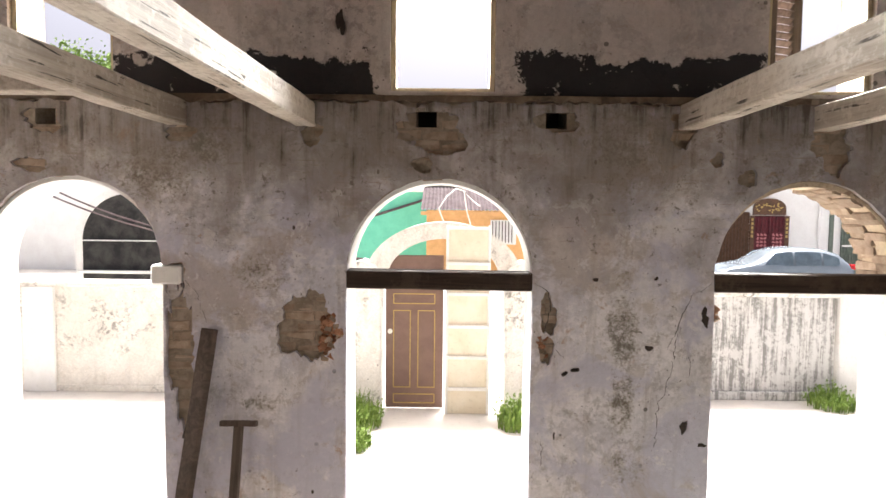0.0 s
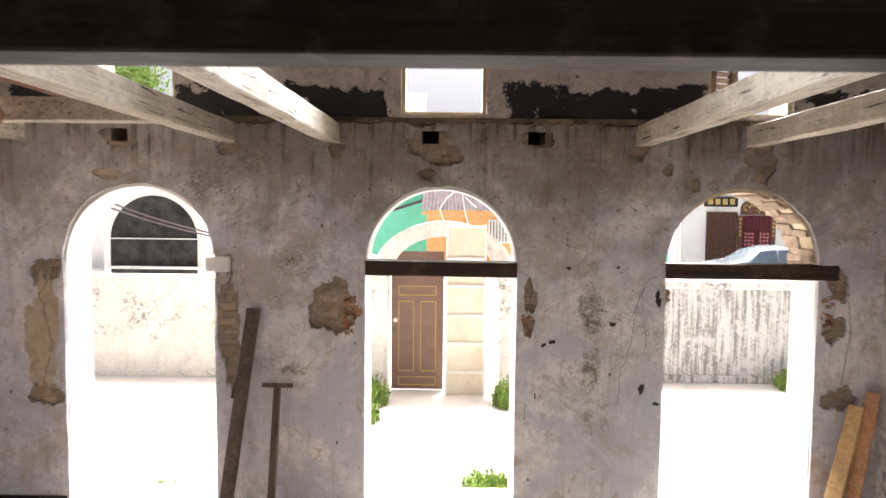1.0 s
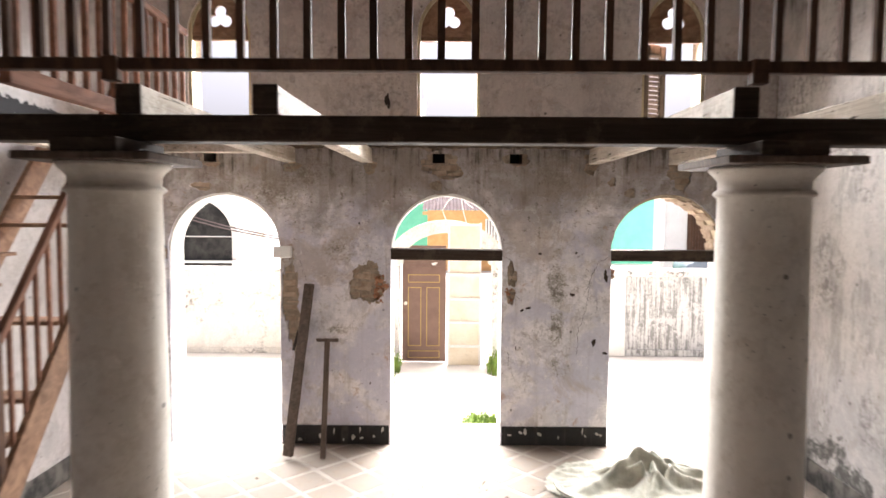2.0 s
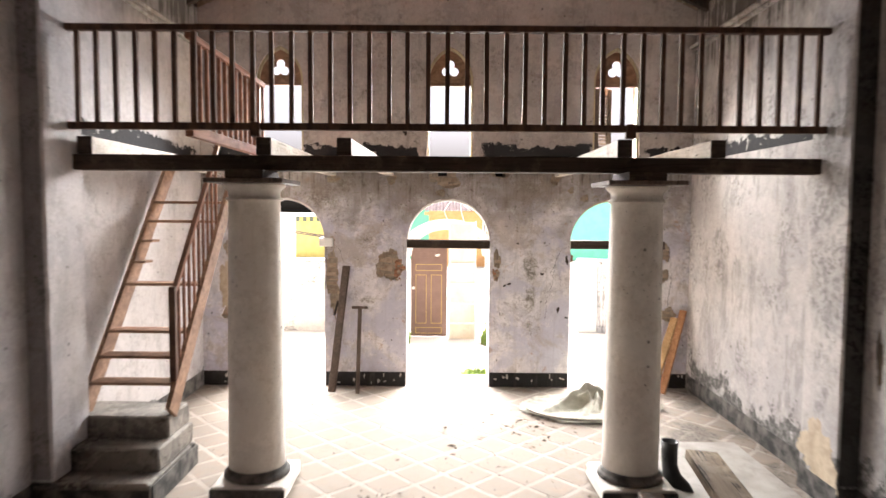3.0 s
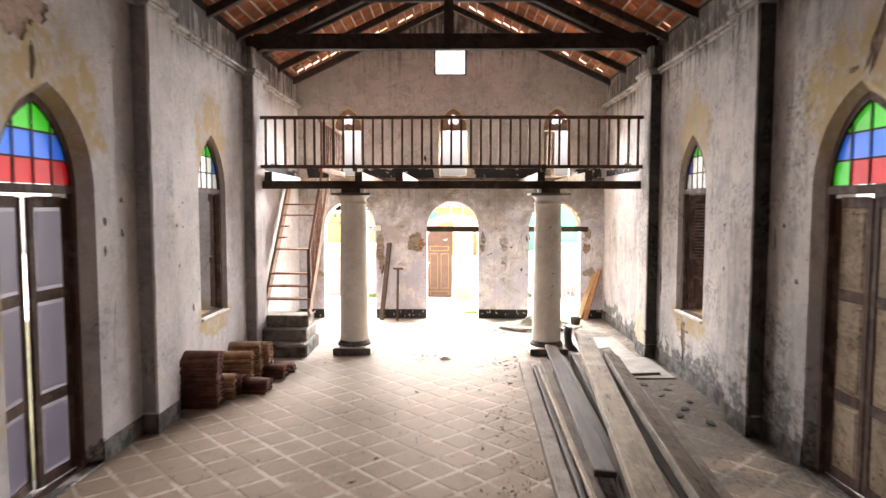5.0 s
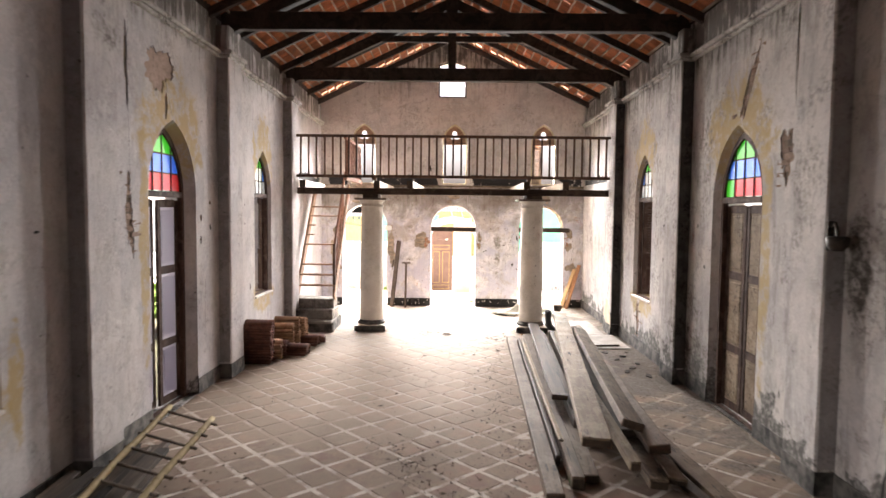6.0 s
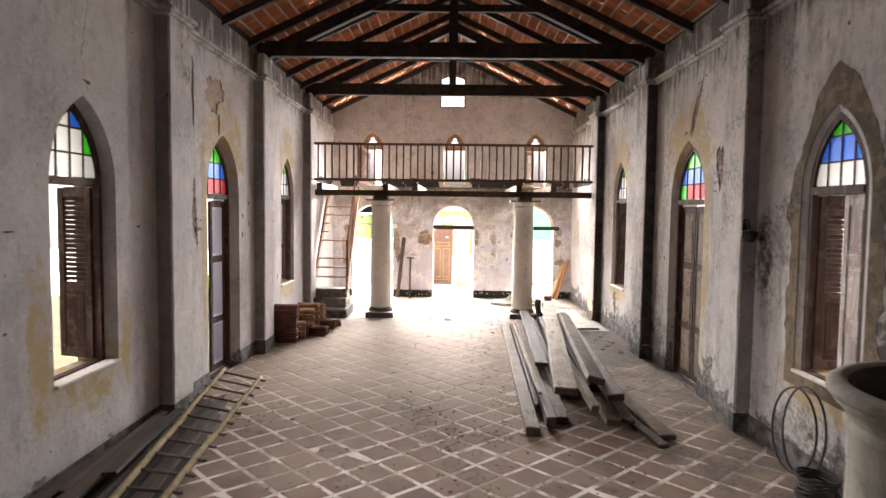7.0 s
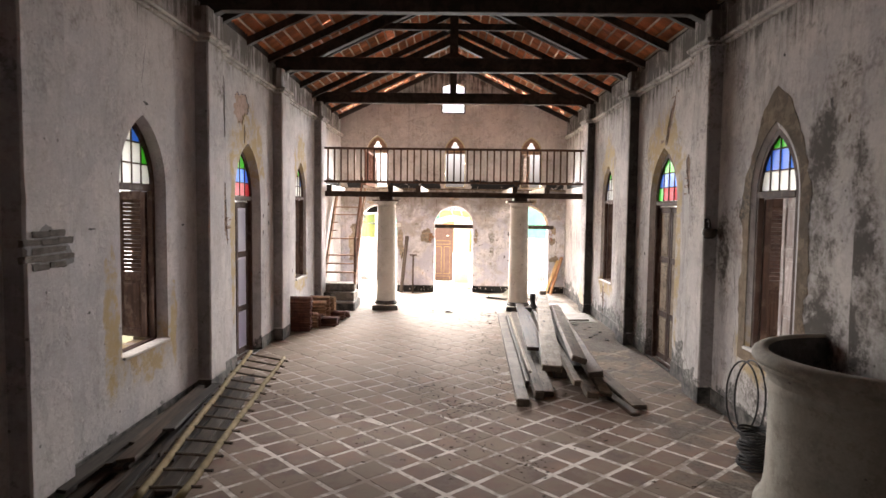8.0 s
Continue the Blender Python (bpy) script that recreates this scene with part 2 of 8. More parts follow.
def old_wood(name, light, dark, grain=(14, 14, 0.8), rough=0.75, local=True, wear=None, bump=0.35, cracks=0.0, dust=None):
    """Wood with its grain along the local z axis (or world y when grain says so)."""
    n = Nodes(name)
    v = n.obj() if local else n.pos()
    v = n.moved(v, n.scaled((7.3, 3.1, 5.7), n.rnd())) if local else v
    g = n.noise(n.scaled(v, grain), 1.6, 6, 0.65, 1.2)
    fine = n.noise(n.scaled(v, grain), 7.0, 4, 0.6)
    blot = n.noise(v, 2.2, 4, 0.6)
    c = n.mix(n.step(g, 0.34, 0.66), light, dark)
    c = n.mix(n.step(blot, 0.48, 0.72, 0, 0.45), c, tuple(0.55 * a for a in dark))
    c = n.mix(n.step(fine, 0.60, 0.74, 0, 0.4), c, tuple(0.5 * a for a in dark))
    if wear:
        c = n.mix(n.step(n.noise(v, 5.0, 6, 0.7), 0.50, 0.62, 0, 0.85), c, wear)
    if cracks:
        line = n.noise(n.scaled(v, tuple(1.5 * a for a in grain)), 2.3, 3, 0.5, 0.5)
        c = n.mix(n.math("MULTIPLY", n.step(line, 0.615, 0.64), n.step(blot, 0.42, 0.52)), c, tuple(0.16 * a for a in light))
    if dust:
        f = n.math("ADD", n.math("MULTIPLY", n.noise(v, 3.1, 9, 0.72), 0.6), n.math("MULTIPLY", n.noise(v, 31, 5, 0.7), 0.4))
        c = n.mix(n.step(f, 0.48, 0.56, 0, 0.75), c, dust)
    tone = n.math("ADD", 0.82, n.math("MULTIPLY", n.rnd(), 0.36))
    c = n.mix(1.0, c, n.scaled((1, 1, 1), tone), "MULTIPLY")
    return n.surface(c, rough, normal=n.bump(n.math("ADD", g, n.math("MULTIPLY", fine, 0.5)), bump, 0.006), spec=0.14)


def stone(name, a, b, scale=6.0, rough=0.85, bump=0.4, dist=0.01, metal=0.0, spec=0.25, vary=0.0):
    """A plain mottled surface: cement, brick, paint, iron."""
    n = Nodes(name)
    p = n.pos()
    m = n.noise(p, scale, 6, 0.62, 0.3)
    f = n.noise(p, scale * 8, 4, 0.65)
    c = n.mix(n.step(m, 0.34, 0.68), a, b)
    c = n.mix(n.step(f, 0.55, 0.75, 0, 0.35), c, tuple(0.55 * v for v in b))
    if vary:
        k = n.math("ADD", 1.0 - vary, n.math("MULTIPLY", n.rnd(), 2 * vary))
        c = n.mix(1.0, c, n.scaled((1, 1, 1), k), "MULTIPLY")
    return n.surface(c, rough, metal, n.bump(n.math("ADD", m, n.math("MULTIPLY", f, 0.4)), bump, dist), spec)


side_yellow = [(-5.18, 3.45, 0.60, 0.75), (-8.88, 3.45, 0.85, 0.75), (-5.18, 0.95, 0.62, 0.30), (-12.48, 0.95, 0.72, 0.35), (-9.64, 2.1, 0.13, 1.4)]
M_END = old_plaster("plaster_end", (0.72, 0.69, 0.70), (0.59, 0.575, 0.625), (0.27, 0.225, 0.18), 0.34, age=0.85, band=(1.9, 3.55), grain=0.42,
                    spots=[(1.15, 2.2, 0.35, 0.9, 0.32), (1.16, 1.7, 0.07, 0.8, 0.42), (1.20, 1.70, 0.22, 0.15, 0.45), (1.19, 1.24, 0.12, 0.16, 0.50), (1.20, 0.82, 0.18, 0.12, 0.75),
                           (-1.12, 2.06, 0.20, 0.14, 0.9), (-1.12, 1.235, 0.15, 0.05, 0.7), (-1.39, 2.93, 0.16, 0.22, 0.8), (-0.96, 2.92, 0.16, 0.2, 0.7),
                           (-2.2, 2.80, 0.7, 0.25, 0.7), (1.15, 2.95, 0.3, 0.3, 0.75), (2.26, 2.84, 0.22, 0.2, 0.85), (-1.2, 1.5, 0.25, 0.3, 0.40), (0.4, 2.95, 0.3, 0.2, 0.65),
                           (-0.45, 2.72, 0.28, 0.22, 0.6), (-1.75, 2.55, 0.2, 0.3, 0.55), (1.75, 2.6, 0.3, 0.2, 0.5)])
M_UPPER = old_plaster("plaster_gable", (0.55, 0.497, 0.462), (0.45, 0.402, 0.376), (0.19, 0.16, 0.135), 0.35, band=(4.7, 6.7), age=0.55,
                      paint=(0, 3.183, 3.42, ((-3.3, -2.78), (-2.05, -0.40), (0.48, 1.98), (2.76, 3.3))))
M_LEFT = old_plaster("plaster_left", (0.54, 0.508, 0.495), (0.44, 0.42, 0.43), (0.32, 0.29, 0.25), 0.25, side_yellow + [(-13.2, 1.3, 0.15, 0.75), (-11.78, 1.15, 0.11, 0.45)], band=(3.75, 5.25), soot=0.18, damp=0.10, age=0.42,
                     moulds=[(-6.9, 2.4, 0.22, 0.9, 0.42), (-10.5, 4.4, 0.4, 0.5, 0.6), (-13.9, 4.4, 0.5, 0.4, 0.5), (-8.0, 1.2, 0.3, 0.8, 0.35)],
                     paint=(1, 3.20, 3.36, ((-3.1, -0.15),)))
M_RIGHT = old_plaster("plaster_right", (0.52, 0.482, 0.455), (0.415, 0.39, 0.385), (0.24, 0.22, 0.19), 0.50, side_yellow, band=(3.45, 5.1), soot=0.42, damp=0.36, age=0.42,
                      moulds=[(-13.35, 2.2, 0.26, 1.2, 0.85), (-13.7, 3.4, 0.5, 0.6, 0.75), (-14.1, 2.6, 0.30, 0.5, 0.85), (-14.4, 1.9, 0.35, 0.6, 0.85), (-13.7, 1.15, 0.7, 0.6, 0.85), (-4.35, 2.6, 0.3, 1.3, 0.45), (-6.1, 2.5, 0.35, 1.5, 0.45), (-11.25, 2.05, 0.16, 0.6, 1.1), (-11.6, 2.3, 0.2, 0.4, 0.6), (-11.75, 3.5, 0.3, 0.6, 0.5), (-7.9, 3.2, 0.3, 1.2, 0.55), (-5.2, 4.05, 0.8, 0.4, 0.42), (-8.2, 0.5, 0.8, 0.35, 0.7), (-6.3, 0.4, 0.8, 0.3, 0.7), (-7.5, 1.1, 0.35, 0.8, 0.6), (-12.2, 0.6, 1.0, 0.4, 0.5)],
                      paint=(1, 3.20, 3.36, ((-3.1, -0.15),)))
# near-black plaster: soot, with shade put into its colour
M_SOOTSHADE = old_plaster("soot_and_shade_plaster", (0.085, 0.08, 0.075), (0.06, 0.057, 0.055), (0.03, 0.028, 0.026), 0.8)
M_DUSK = old_plaster("dark_grey_plaster", (0.24, 0.225, 0.225), (0.185, 0.176, 0.18), (0.11, 0.10, 0.095), 0.5, age=0.6)
M_BASE = stone("worn_black_base", (0.030, 0.029, 0.028), (0.155, 0.143, 0.128), 6, 0.85, 0.7, 0.012)
# darker copy of the wall plaster for pilaster sides, shade put in its colour
M_SIDE = old_plaster("shade_grey_pilaster_side", (0.34, 0.318, 0.315), (0.26, 0.246, 0.25), (0.13, 0.12, 0.11), 0.5, age=0.6)
M_TRIM = old_plaster("grimy_moulding", (0.44, 0.41, 0.38), (0.30, 0.28, 0.26), (0.12, 0.11, 0.095), 0.9)
M_COLUMN = old_plaster("plaster_column", (0.70, 0.655, 0.59), (0.63, 0.585, 0.53), (0.40, 0.33, 0.24), 0.10, age=0.35, grain=0.1)
M_CEMENT = old_plaster("cement_step", (0.25, 0.227, 0.20), (0.125, 0.115, 0.104), (0.09, 0.082, 0.074), 1.0)
M_SILL = old_plaster("worn_white_sill", (0.66, 0.63, 0.59), (0.56, 0.53, 0.49), (0.24, 0.21, 0.18), 0.35, age=0.6)
M_PULPIT = old_plaster("plaster_pulpit", (0.285, 0.265, 0.225), (0.225, 0.208, 0.175), (0.14, 0.13, 0.105), 0.35, age=0.5)
M_BRICK = stone("brick_clay", (0.44, 0.345, 0.26), (0.31, 0.225, 0.16), 13, 0.92, 0.8, 0.016, vary=0.20)
M_GREYBRICK = stone("grimy_brick", (0.13, 0.11, 0.092), (0.075, 0.062, 0.052), 13, 0.92, 0.8, 0.016, vary=0.2)
M_SCAR = stone("scarred_brick", (0.26, 0.18, 0.133), (0.16, 0.107, 0.08), 13, 0.92, 0.8, 0.016, vary=0.2)
M_REDBRICK = stone("broken_brick", (0.42, 0.22, 0.13), (0.27, 0.12, 0.07), 17, 0.92, 0.8, 0.016, vary=0.25)
M_RENDER = stone("bared_render", (0.20, 0.15, 0.104), (0.08, 0.062, 0.046), 5, 0.95, 0.8, 0.02)
M_BARED = old_plaster("bared_rim", (0.20, 0.15, 0.10), (0.105, 0.08, 0.058), (0.05, 0.042, 0.034), 0.8)
M_CREAMPL = old_plaster("cream_reveal", (0.66, 0.55, 0.40), (0.56, 0.45, 0.32), (0.30, 0.23, 0.16), 0.4, age=0.6)
M_BASECOAT = old_plaster("pink_base_coat", (0.42, 0.31, 0.25), (0.34, 0.25, 0.20), (0.17, 0.125, 0.10), 0.3, age=0.5)
M_MORTAR = stone("lime_mortar", (0.36, 0.30, 0.235), (0.22, 0.175, 0.13), 19, 0.95, 0.7, 0.012)
M_BLACK = old_plaster("black_paint", (0.025, 0.025, 0.026), (0.035, 0.034, 0.033), (0.10, 0.09, 0.08), 0.3)
M_SKIRT = stone("sooty_skirting", (0.040, 0.039, 0.037), (0.095, 0.091, 0.085), 7, 0.85, 0.5, 0.008)
M_OCHRE = stone("old_ochre", (0.52, 0.43, 0.32), (0.38, 0.30, 0.215), 9, 0.92, 0.5, 0.01)
M_CHIP = stone("bare_patch", (0.55, 0.52, 0.48), (0.40, 0.37, 0.33), 20, 0.9)
M_JOIST = old_wood("limed_wood", (0.52, 0.465, 0.395), (0.37, 0.32, 0.26), (15, 0.6, 15), local=True, bump=0.6, cracks=1.0, dust=(0.60, 0.55, 0.48))
M_DARKBEAM = old_wood("dark_beam", (0.066, 0.045, 0.034), (0.036, 0.026, 0.020), (0.8, 14, 14), wear=(0.085, 0.062, 0.046), bump=0.6)
M_ROOFWOOD = old_wood("roof_timber", (0.050, 0.036, 0.028), (0.022, 0.017, 0.014), (3, 3, 3))
M_CREAMWOOD = old_wood("cream_painted_wood", (0.56, 0.49, 0.33), (0.42, 0.35, 0.22), (9, 9, 1))
M_BATTEN = old_wood("batten_wood", (0.40, 0.325, 0.25), (0.25, 0.19, 0.14), (9, 0.7, 9))
M_RAIL = old_wood("railing_wood", (0.115, 0.065, 0.042), (0.060, 0.034, 0.024), (5, 5, 1.5))
M_REDRAIL = old_wood("red_railing_wood", (0.30, 0.15, 0.10), (0.17, 0.085, 0.055), (5, 1.0, 5))
M_STAIR = old_wood("stair_wood", (0.33, 0.20, 0.13), (0.19, 0.11, 0.07), (3, 6, 6))
M_SHUTTER = old_wood("shutter_wood", (0.095, 0.055, 0.040), (0.048, 0.028, 0.022), (9, 9, 1), wear=(0.125, 0.088, 0.072))
# paler than the other leaves; used on window_4 only
M_LEAFPALE = old_wood("pale_leaf_wood", (0.56, 0.50, 0.47), (0.36, 0.28, 0.25), (9, 9, 0.8), wear=(0.64, 0.60, 0.57))
M_PLANK = old_wood("grey_timber", (0.125, 0.088, 0.058), (0.062, 0.043, 0.029), (7, 0.45, 7), cracks=1.0, dust=(0.165, 0.122, 0.085), bump=0.5)
M_PALEPLANK = old_wood("pale_timber", (0.25, 0.187, 0.124), (0.155, 0.112, 0.072), (6, 0.35, 6), cracks=1.0, dust=(0.30, 0.24, 0.175), bump=0.5)
M_PLANKD = old_wood("dark_timber", (0.080, 0.057, 0.040), (0.044, 0.032, 0.024), (9, 0.55, 9))
M_HEAP = old_wood("brown_heap_board", (0.085, 0.058, 0.040), (0.038, 0.027, 0.020), (8, 0.5, 8), cracks=1.0)
M_GRIME = old_wood("grimy_board", (0.045, 0.036, 0.029), (0.022, 0.018, 0.015), (8, 0.5, 8))
M_FRESH = old_wood("fresh_board", (0.58, 0.38, 0.19), (0.40, 0.24, 0.11), (12, 12, 0.8))
M_BROWNB = old_wood("brown_board", (0.44, 0.235, 0.125), (0.29, 0.145, 0.075), (12, 12, 0.8))
M_PROP = old_wood("prop_wood", (0.15, 0.112, 0.09), (0.085, 0.064, 0.052), (12, 12, 0.8))
M_BAMBOO = stone("bamboo", (0.29, 0.225, 0.12), (0.19, 0.145, 0.075), 7, 0.85, 0.3, 0.004, spec=0.1, vary=0.12)
M_RUNG = stone("rung_wood", (0.13, 0.10, 0.07), (0.07, 0.055, 0.04), 9, 0.7, 0.3, 0.004)
M_RUBBER = stone("black_rubber", (0.016, 0.016, 0.017), (0.028, 0.027, 0.026), 12, 0.45, 0.2, 0.004, spec=0.4)
M_CLOTH = stone("tarpaulin_cloth", (0.40, 0.385, 0.32), (0.27, 0.26, 0.215), 5, 0.85, 0.3, 0.01)
M_SHEET = stone("cement_board", (0.32, 0.295, 0.265), (0.22, 0.20, 0.178), 3, 0.8, 0.3, 0.006)
M_WHITE = stone("white_paint", (0.83, 0.82, 0.80), (0.76, 0.75, 0.72), 4, 0.75, 0.3, 0.006)
M_IRON = stone("rusty_iron", (0.06, 0.045, 0.036), (0.03, 0.024, 0.02), 14, 0.6, 0.3, 0.004, metal=0.4)
M_DIRT = stone("dirt_crumb", (0.13, 0.10, 0.075), (0.07, 0.055, 0.042), 30, 0.95)
M_CLAY = stone("roof_tile_clay", (0.145, 0.062, 0.042), (0.078, 0.037, 0.028), 8, 0.9, 0.4, 0.008, vary=0.25)
M_CLAYPALE = stone("pale_roof_tile_clay", (0.30, 0.185, 0.105), (0.19, 0.10, 0.06), 8, 0.9, 0.4, 0.008, vary=0.25)
M_GRASS = stone("grass_leaf", (0.24, 0.34, 0.075), (0.13, 0.21, 0.04), 14, 0.6, 0.1, 0.003)


def tile_material(name, far):
    """Worn terracotta under dust that lies thicker towards the doorways."""
    n = Nodes(name)
    p = n.pos()
    m = n.noise(p, 1.9, 7, 0.64, 0.4)
    f = n.noise(p, 26, 6, 0.70)
    sc = n.noise(p, 7, 9, 0.72)
    k = n.math("ADD", 0.80, n.math("MULTIPLY", n.island() if far else n.rnd(), 0.40))
    c = n.mix(n.step(m, 0.35, 0.66), (0.215, 0.142, 0.112), (0.16, 0.12, 0.106))
    c = n.mix(1.0, c, n.scaled((1, 1, 1), k), "MULTIPLY")
    drift = n.math("ADD", n.step(n.xyz(p)[1], -13.4, -8.6, -0.02, 0.15), n.step(n.xyz(p)[1], -6.5, -3.5, 0.0, 0.10))
    dust = n.math("MULTIPLY", n.step(n.math("ADD", n.math("ADD", n.math("MULTIPLY", m, 0.5), n.math("MULTIPLY", sc, 0.5)), drift), 0.47, 0.66), n.step(f, 0.36, 0.62, 0.35, 0.80))
    c = n.mix(dust, c, (0.29, 0.228, 0.172))
    c = n.mix(n.step(f, 0.63, 0.72, 0, 0.5), c, (0.07, 0.055, 0.045))
    c = n.mix(n.step(sc, 0.64, 0.70, 0, 0.5), c, (0.10, 0.078, 0.062))
    c = n.mix(n.step(n.noise(n.moved(p, (4.0, 9.0, 0.0)), 1.1, 8, 0.7, 0.3), 0.50, 0.60, 0, 0.40), c, (0.15, 0.115, 0.088))
    c = n.mix(n.step(n.noise(p, 1.5, 9, 0.74, 0.3), 0.45, 0.58, 0, 0.70), c, (0.225, 0.177, 0.138))
    c = n.mix(n.math("MULTIPLY", n.step(n.xyz(p)[1], -7.0, -3.5), n.step(sc, 0.36, 0.58, 0.30, 0.75)), c, (0.222, 0.196, 0.170))
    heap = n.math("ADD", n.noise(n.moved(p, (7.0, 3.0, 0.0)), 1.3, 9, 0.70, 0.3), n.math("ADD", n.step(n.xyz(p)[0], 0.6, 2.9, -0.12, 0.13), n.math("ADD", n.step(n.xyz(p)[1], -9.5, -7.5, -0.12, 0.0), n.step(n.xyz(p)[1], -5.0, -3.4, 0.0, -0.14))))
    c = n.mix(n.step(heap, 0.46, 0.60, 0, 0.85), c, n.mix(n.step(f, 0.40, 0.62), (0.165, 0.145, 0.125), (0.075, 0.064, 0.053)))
    r = n.step(f, 0.3, 0.7, 0.82, 1.0)
    return n.surface(c, r, normal=n.bump(n.math("ADD", m, n.math("MULTIPLY", f, 0.5)), 0.35, 0.005), spec=0.08)


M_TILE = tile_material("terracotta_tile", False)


def grout_material():
    """Pale cement joints, greyed by dust towards the doorways."""
    n = Nodes("grout")
    p = n.pos()
    m = n.noise(p, 6, 7, 0.66)
    c = n.mix(n.step(m, 0.36, 0.64), (0.72, 0.67, 0.62), (0.60, 0.55, 0.50))
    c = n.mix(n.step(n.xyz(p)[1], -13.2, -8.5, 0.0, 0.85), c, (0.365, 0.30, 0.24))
    c = n.mix(n.step(n.noise(p, 1.5, 9, 0.74, 0.3), 0.44, 0.56, 0, 0.86), c, (0.24, 0.19, 0.15))
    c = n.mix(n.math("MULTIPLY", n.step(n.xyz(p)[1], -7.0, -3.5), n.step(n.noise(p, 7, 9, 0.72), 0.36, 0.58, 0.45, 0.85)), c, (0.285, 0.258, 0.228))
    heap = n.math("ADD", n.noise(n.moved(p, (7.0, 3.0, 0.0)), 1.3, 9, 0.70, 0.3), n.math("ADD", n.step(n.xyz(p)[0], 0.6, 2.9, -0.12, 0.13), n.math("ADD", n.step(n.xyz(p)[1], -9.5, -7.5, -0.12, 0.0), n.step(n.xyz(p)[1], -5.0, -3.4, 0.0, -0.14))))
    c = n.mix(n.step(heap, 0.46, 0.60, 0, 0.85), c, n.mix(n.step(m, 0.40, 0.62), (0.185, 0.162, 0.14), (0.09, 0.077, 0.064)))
    return n.surface(c, 0.97, normal=n.bump(m, 0.4, 0.006), spec=0.06)


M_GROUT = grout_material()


def rooftile_material():
    n = Nodes("roof_tile_underside")
    p = n.pos()
    m = n.noise(p, 5, 5, 0.6)
    i = n.island()
    c = n.mix(i, (0.54, 0.215, 0.105), (0.28, 0.12, 0.068))
    c = n.mix(n.step(m, 0.50, 0.68, 0, 0.6), c, (0.19, 0.125, 0.09))
    return n.surface(c, 0.85, normal=n.bump(m, 0.3, 0.006), spec=0.2)


M_ROOFTILE = rooftile_material()


def glass_material(name, color, rough=0.30, frosted=0.6):
    """Rolled church glass: half clear, half scattering."""
    n = Nodes(name)
    g = n.noise(n.pos(), 9, 4, 0.6)
    n.surface(color, n.step(g, 0.3, 0.7, rough, rough + 0.12), spec=0.5, **{"Transmission Weight": 1.0, "IOR": 1.45})
    clear = n.out.inputs[0].links[0].from_socket
    frost = n.add("ShaderNodeBsdfTranslucent")
    n.link(color, frost.inputs[0])
    both = n.add("ShaderNodeMixShader")
    n.link(frosted, both.inputs[0])
    n.link(clear, both.inputs[1])
    n.link(frost.outputs[0], both.inputs[2])
    n.link(both.outputs[0], n.out.inputs[0])
    return n.mat


GLASS = {"w": glass_material("frosted_glass", (0.90, 0.92, 0.90), 0.35), "m": glass_material("milky_glass", (0.56, 0.54, 0.59), 0.4), "g": glass_material("green_glass", (0.16, 0.80, 0.10)),
         "b": glass_material("blue_glass", (0.10, 0.34, 0.95)), "r": glass_material("red_glass", (0.66, 0.035, 0.05))}
# the sky's blue reflection is put into the car window colour
M_CARGLASS = stone("car_window", (0.20, 0.26, 0.31), (0.14, 0.18, 0.22), 3, 0.08, 0.0, 0.001, spec=0.6)



# ---------------------------------------------------------------- mesh tools
def mesh_of(bm, name, mat, smooth=False):
    bmesh.ops.recalc_face_normals(bm, faces=bm.faces)
    me = bpy.data.meshes.new(name)
    bm.to_mesh(me)
    bm.free()
    for m in (mat if isinstance(mat, (list, tuple)) else [mat]):
        me.materials.append(m)
    if smooth:
        me.shade_smooth()
    return me


def part(name, bm, mat, parent=None, label="", smooth=False):
    ob = new(name, mesh_of(bm, name, mat, smooth))
    if parent is not None:
        ob.parent = parent
    if label:
        ob["label"] = label
    return ob


def thing(name, label, category, m=None, group="", kind=""):
    ob = new(name)
    ob.empty_display_size = 0.1
    if m is not None:
        ob.matrix_basis = m
    return tagged(ob, label, category, group, kind)


def setting(name, bm, mat, label, category, smooth=False):
    return tagged(part(name, bm, mat, None, "", smooth), label, category, "", "structure")


def box(bm, x0, y0, z0, x1, y1, z1, bevel=0.0, m=None, mi=0):
    vs = [bm.verts.new((x, y, z)) for x in (x0, x1) for y in (y0, y1) for z in (z0, z1)]
    fs = [bm.faces.new([vs[i] for i in f]) for f in ((0, 1, 3, 2), (4, 6, 7, 5), (0, 4, 5, 1), (2, 3, 7, 6), (0, 2, 6, 4), (1, 5, 7, 3))]
    for f in fs:
        f.material_index = mi
    if bevel:
        es = list({e for f in fs for e in f.edges})
        r = bmesh.ops.bevel(bm, geom=es, offset=bevel, segments=1, affect="EDGES", profile=0.5)
        vs = list({v for f in r["faces"] for v in f.verts} | {v for v in vs if v.is_valid})
    if m is not None:
        for v in vs:
            v.co = m @ v.co
    return vs


def boxes(*rows, bevel=0.0):
    bm = bmesh.new()
    for r in rows:
        box(bm, *r, bevel=bevel)
    return bm


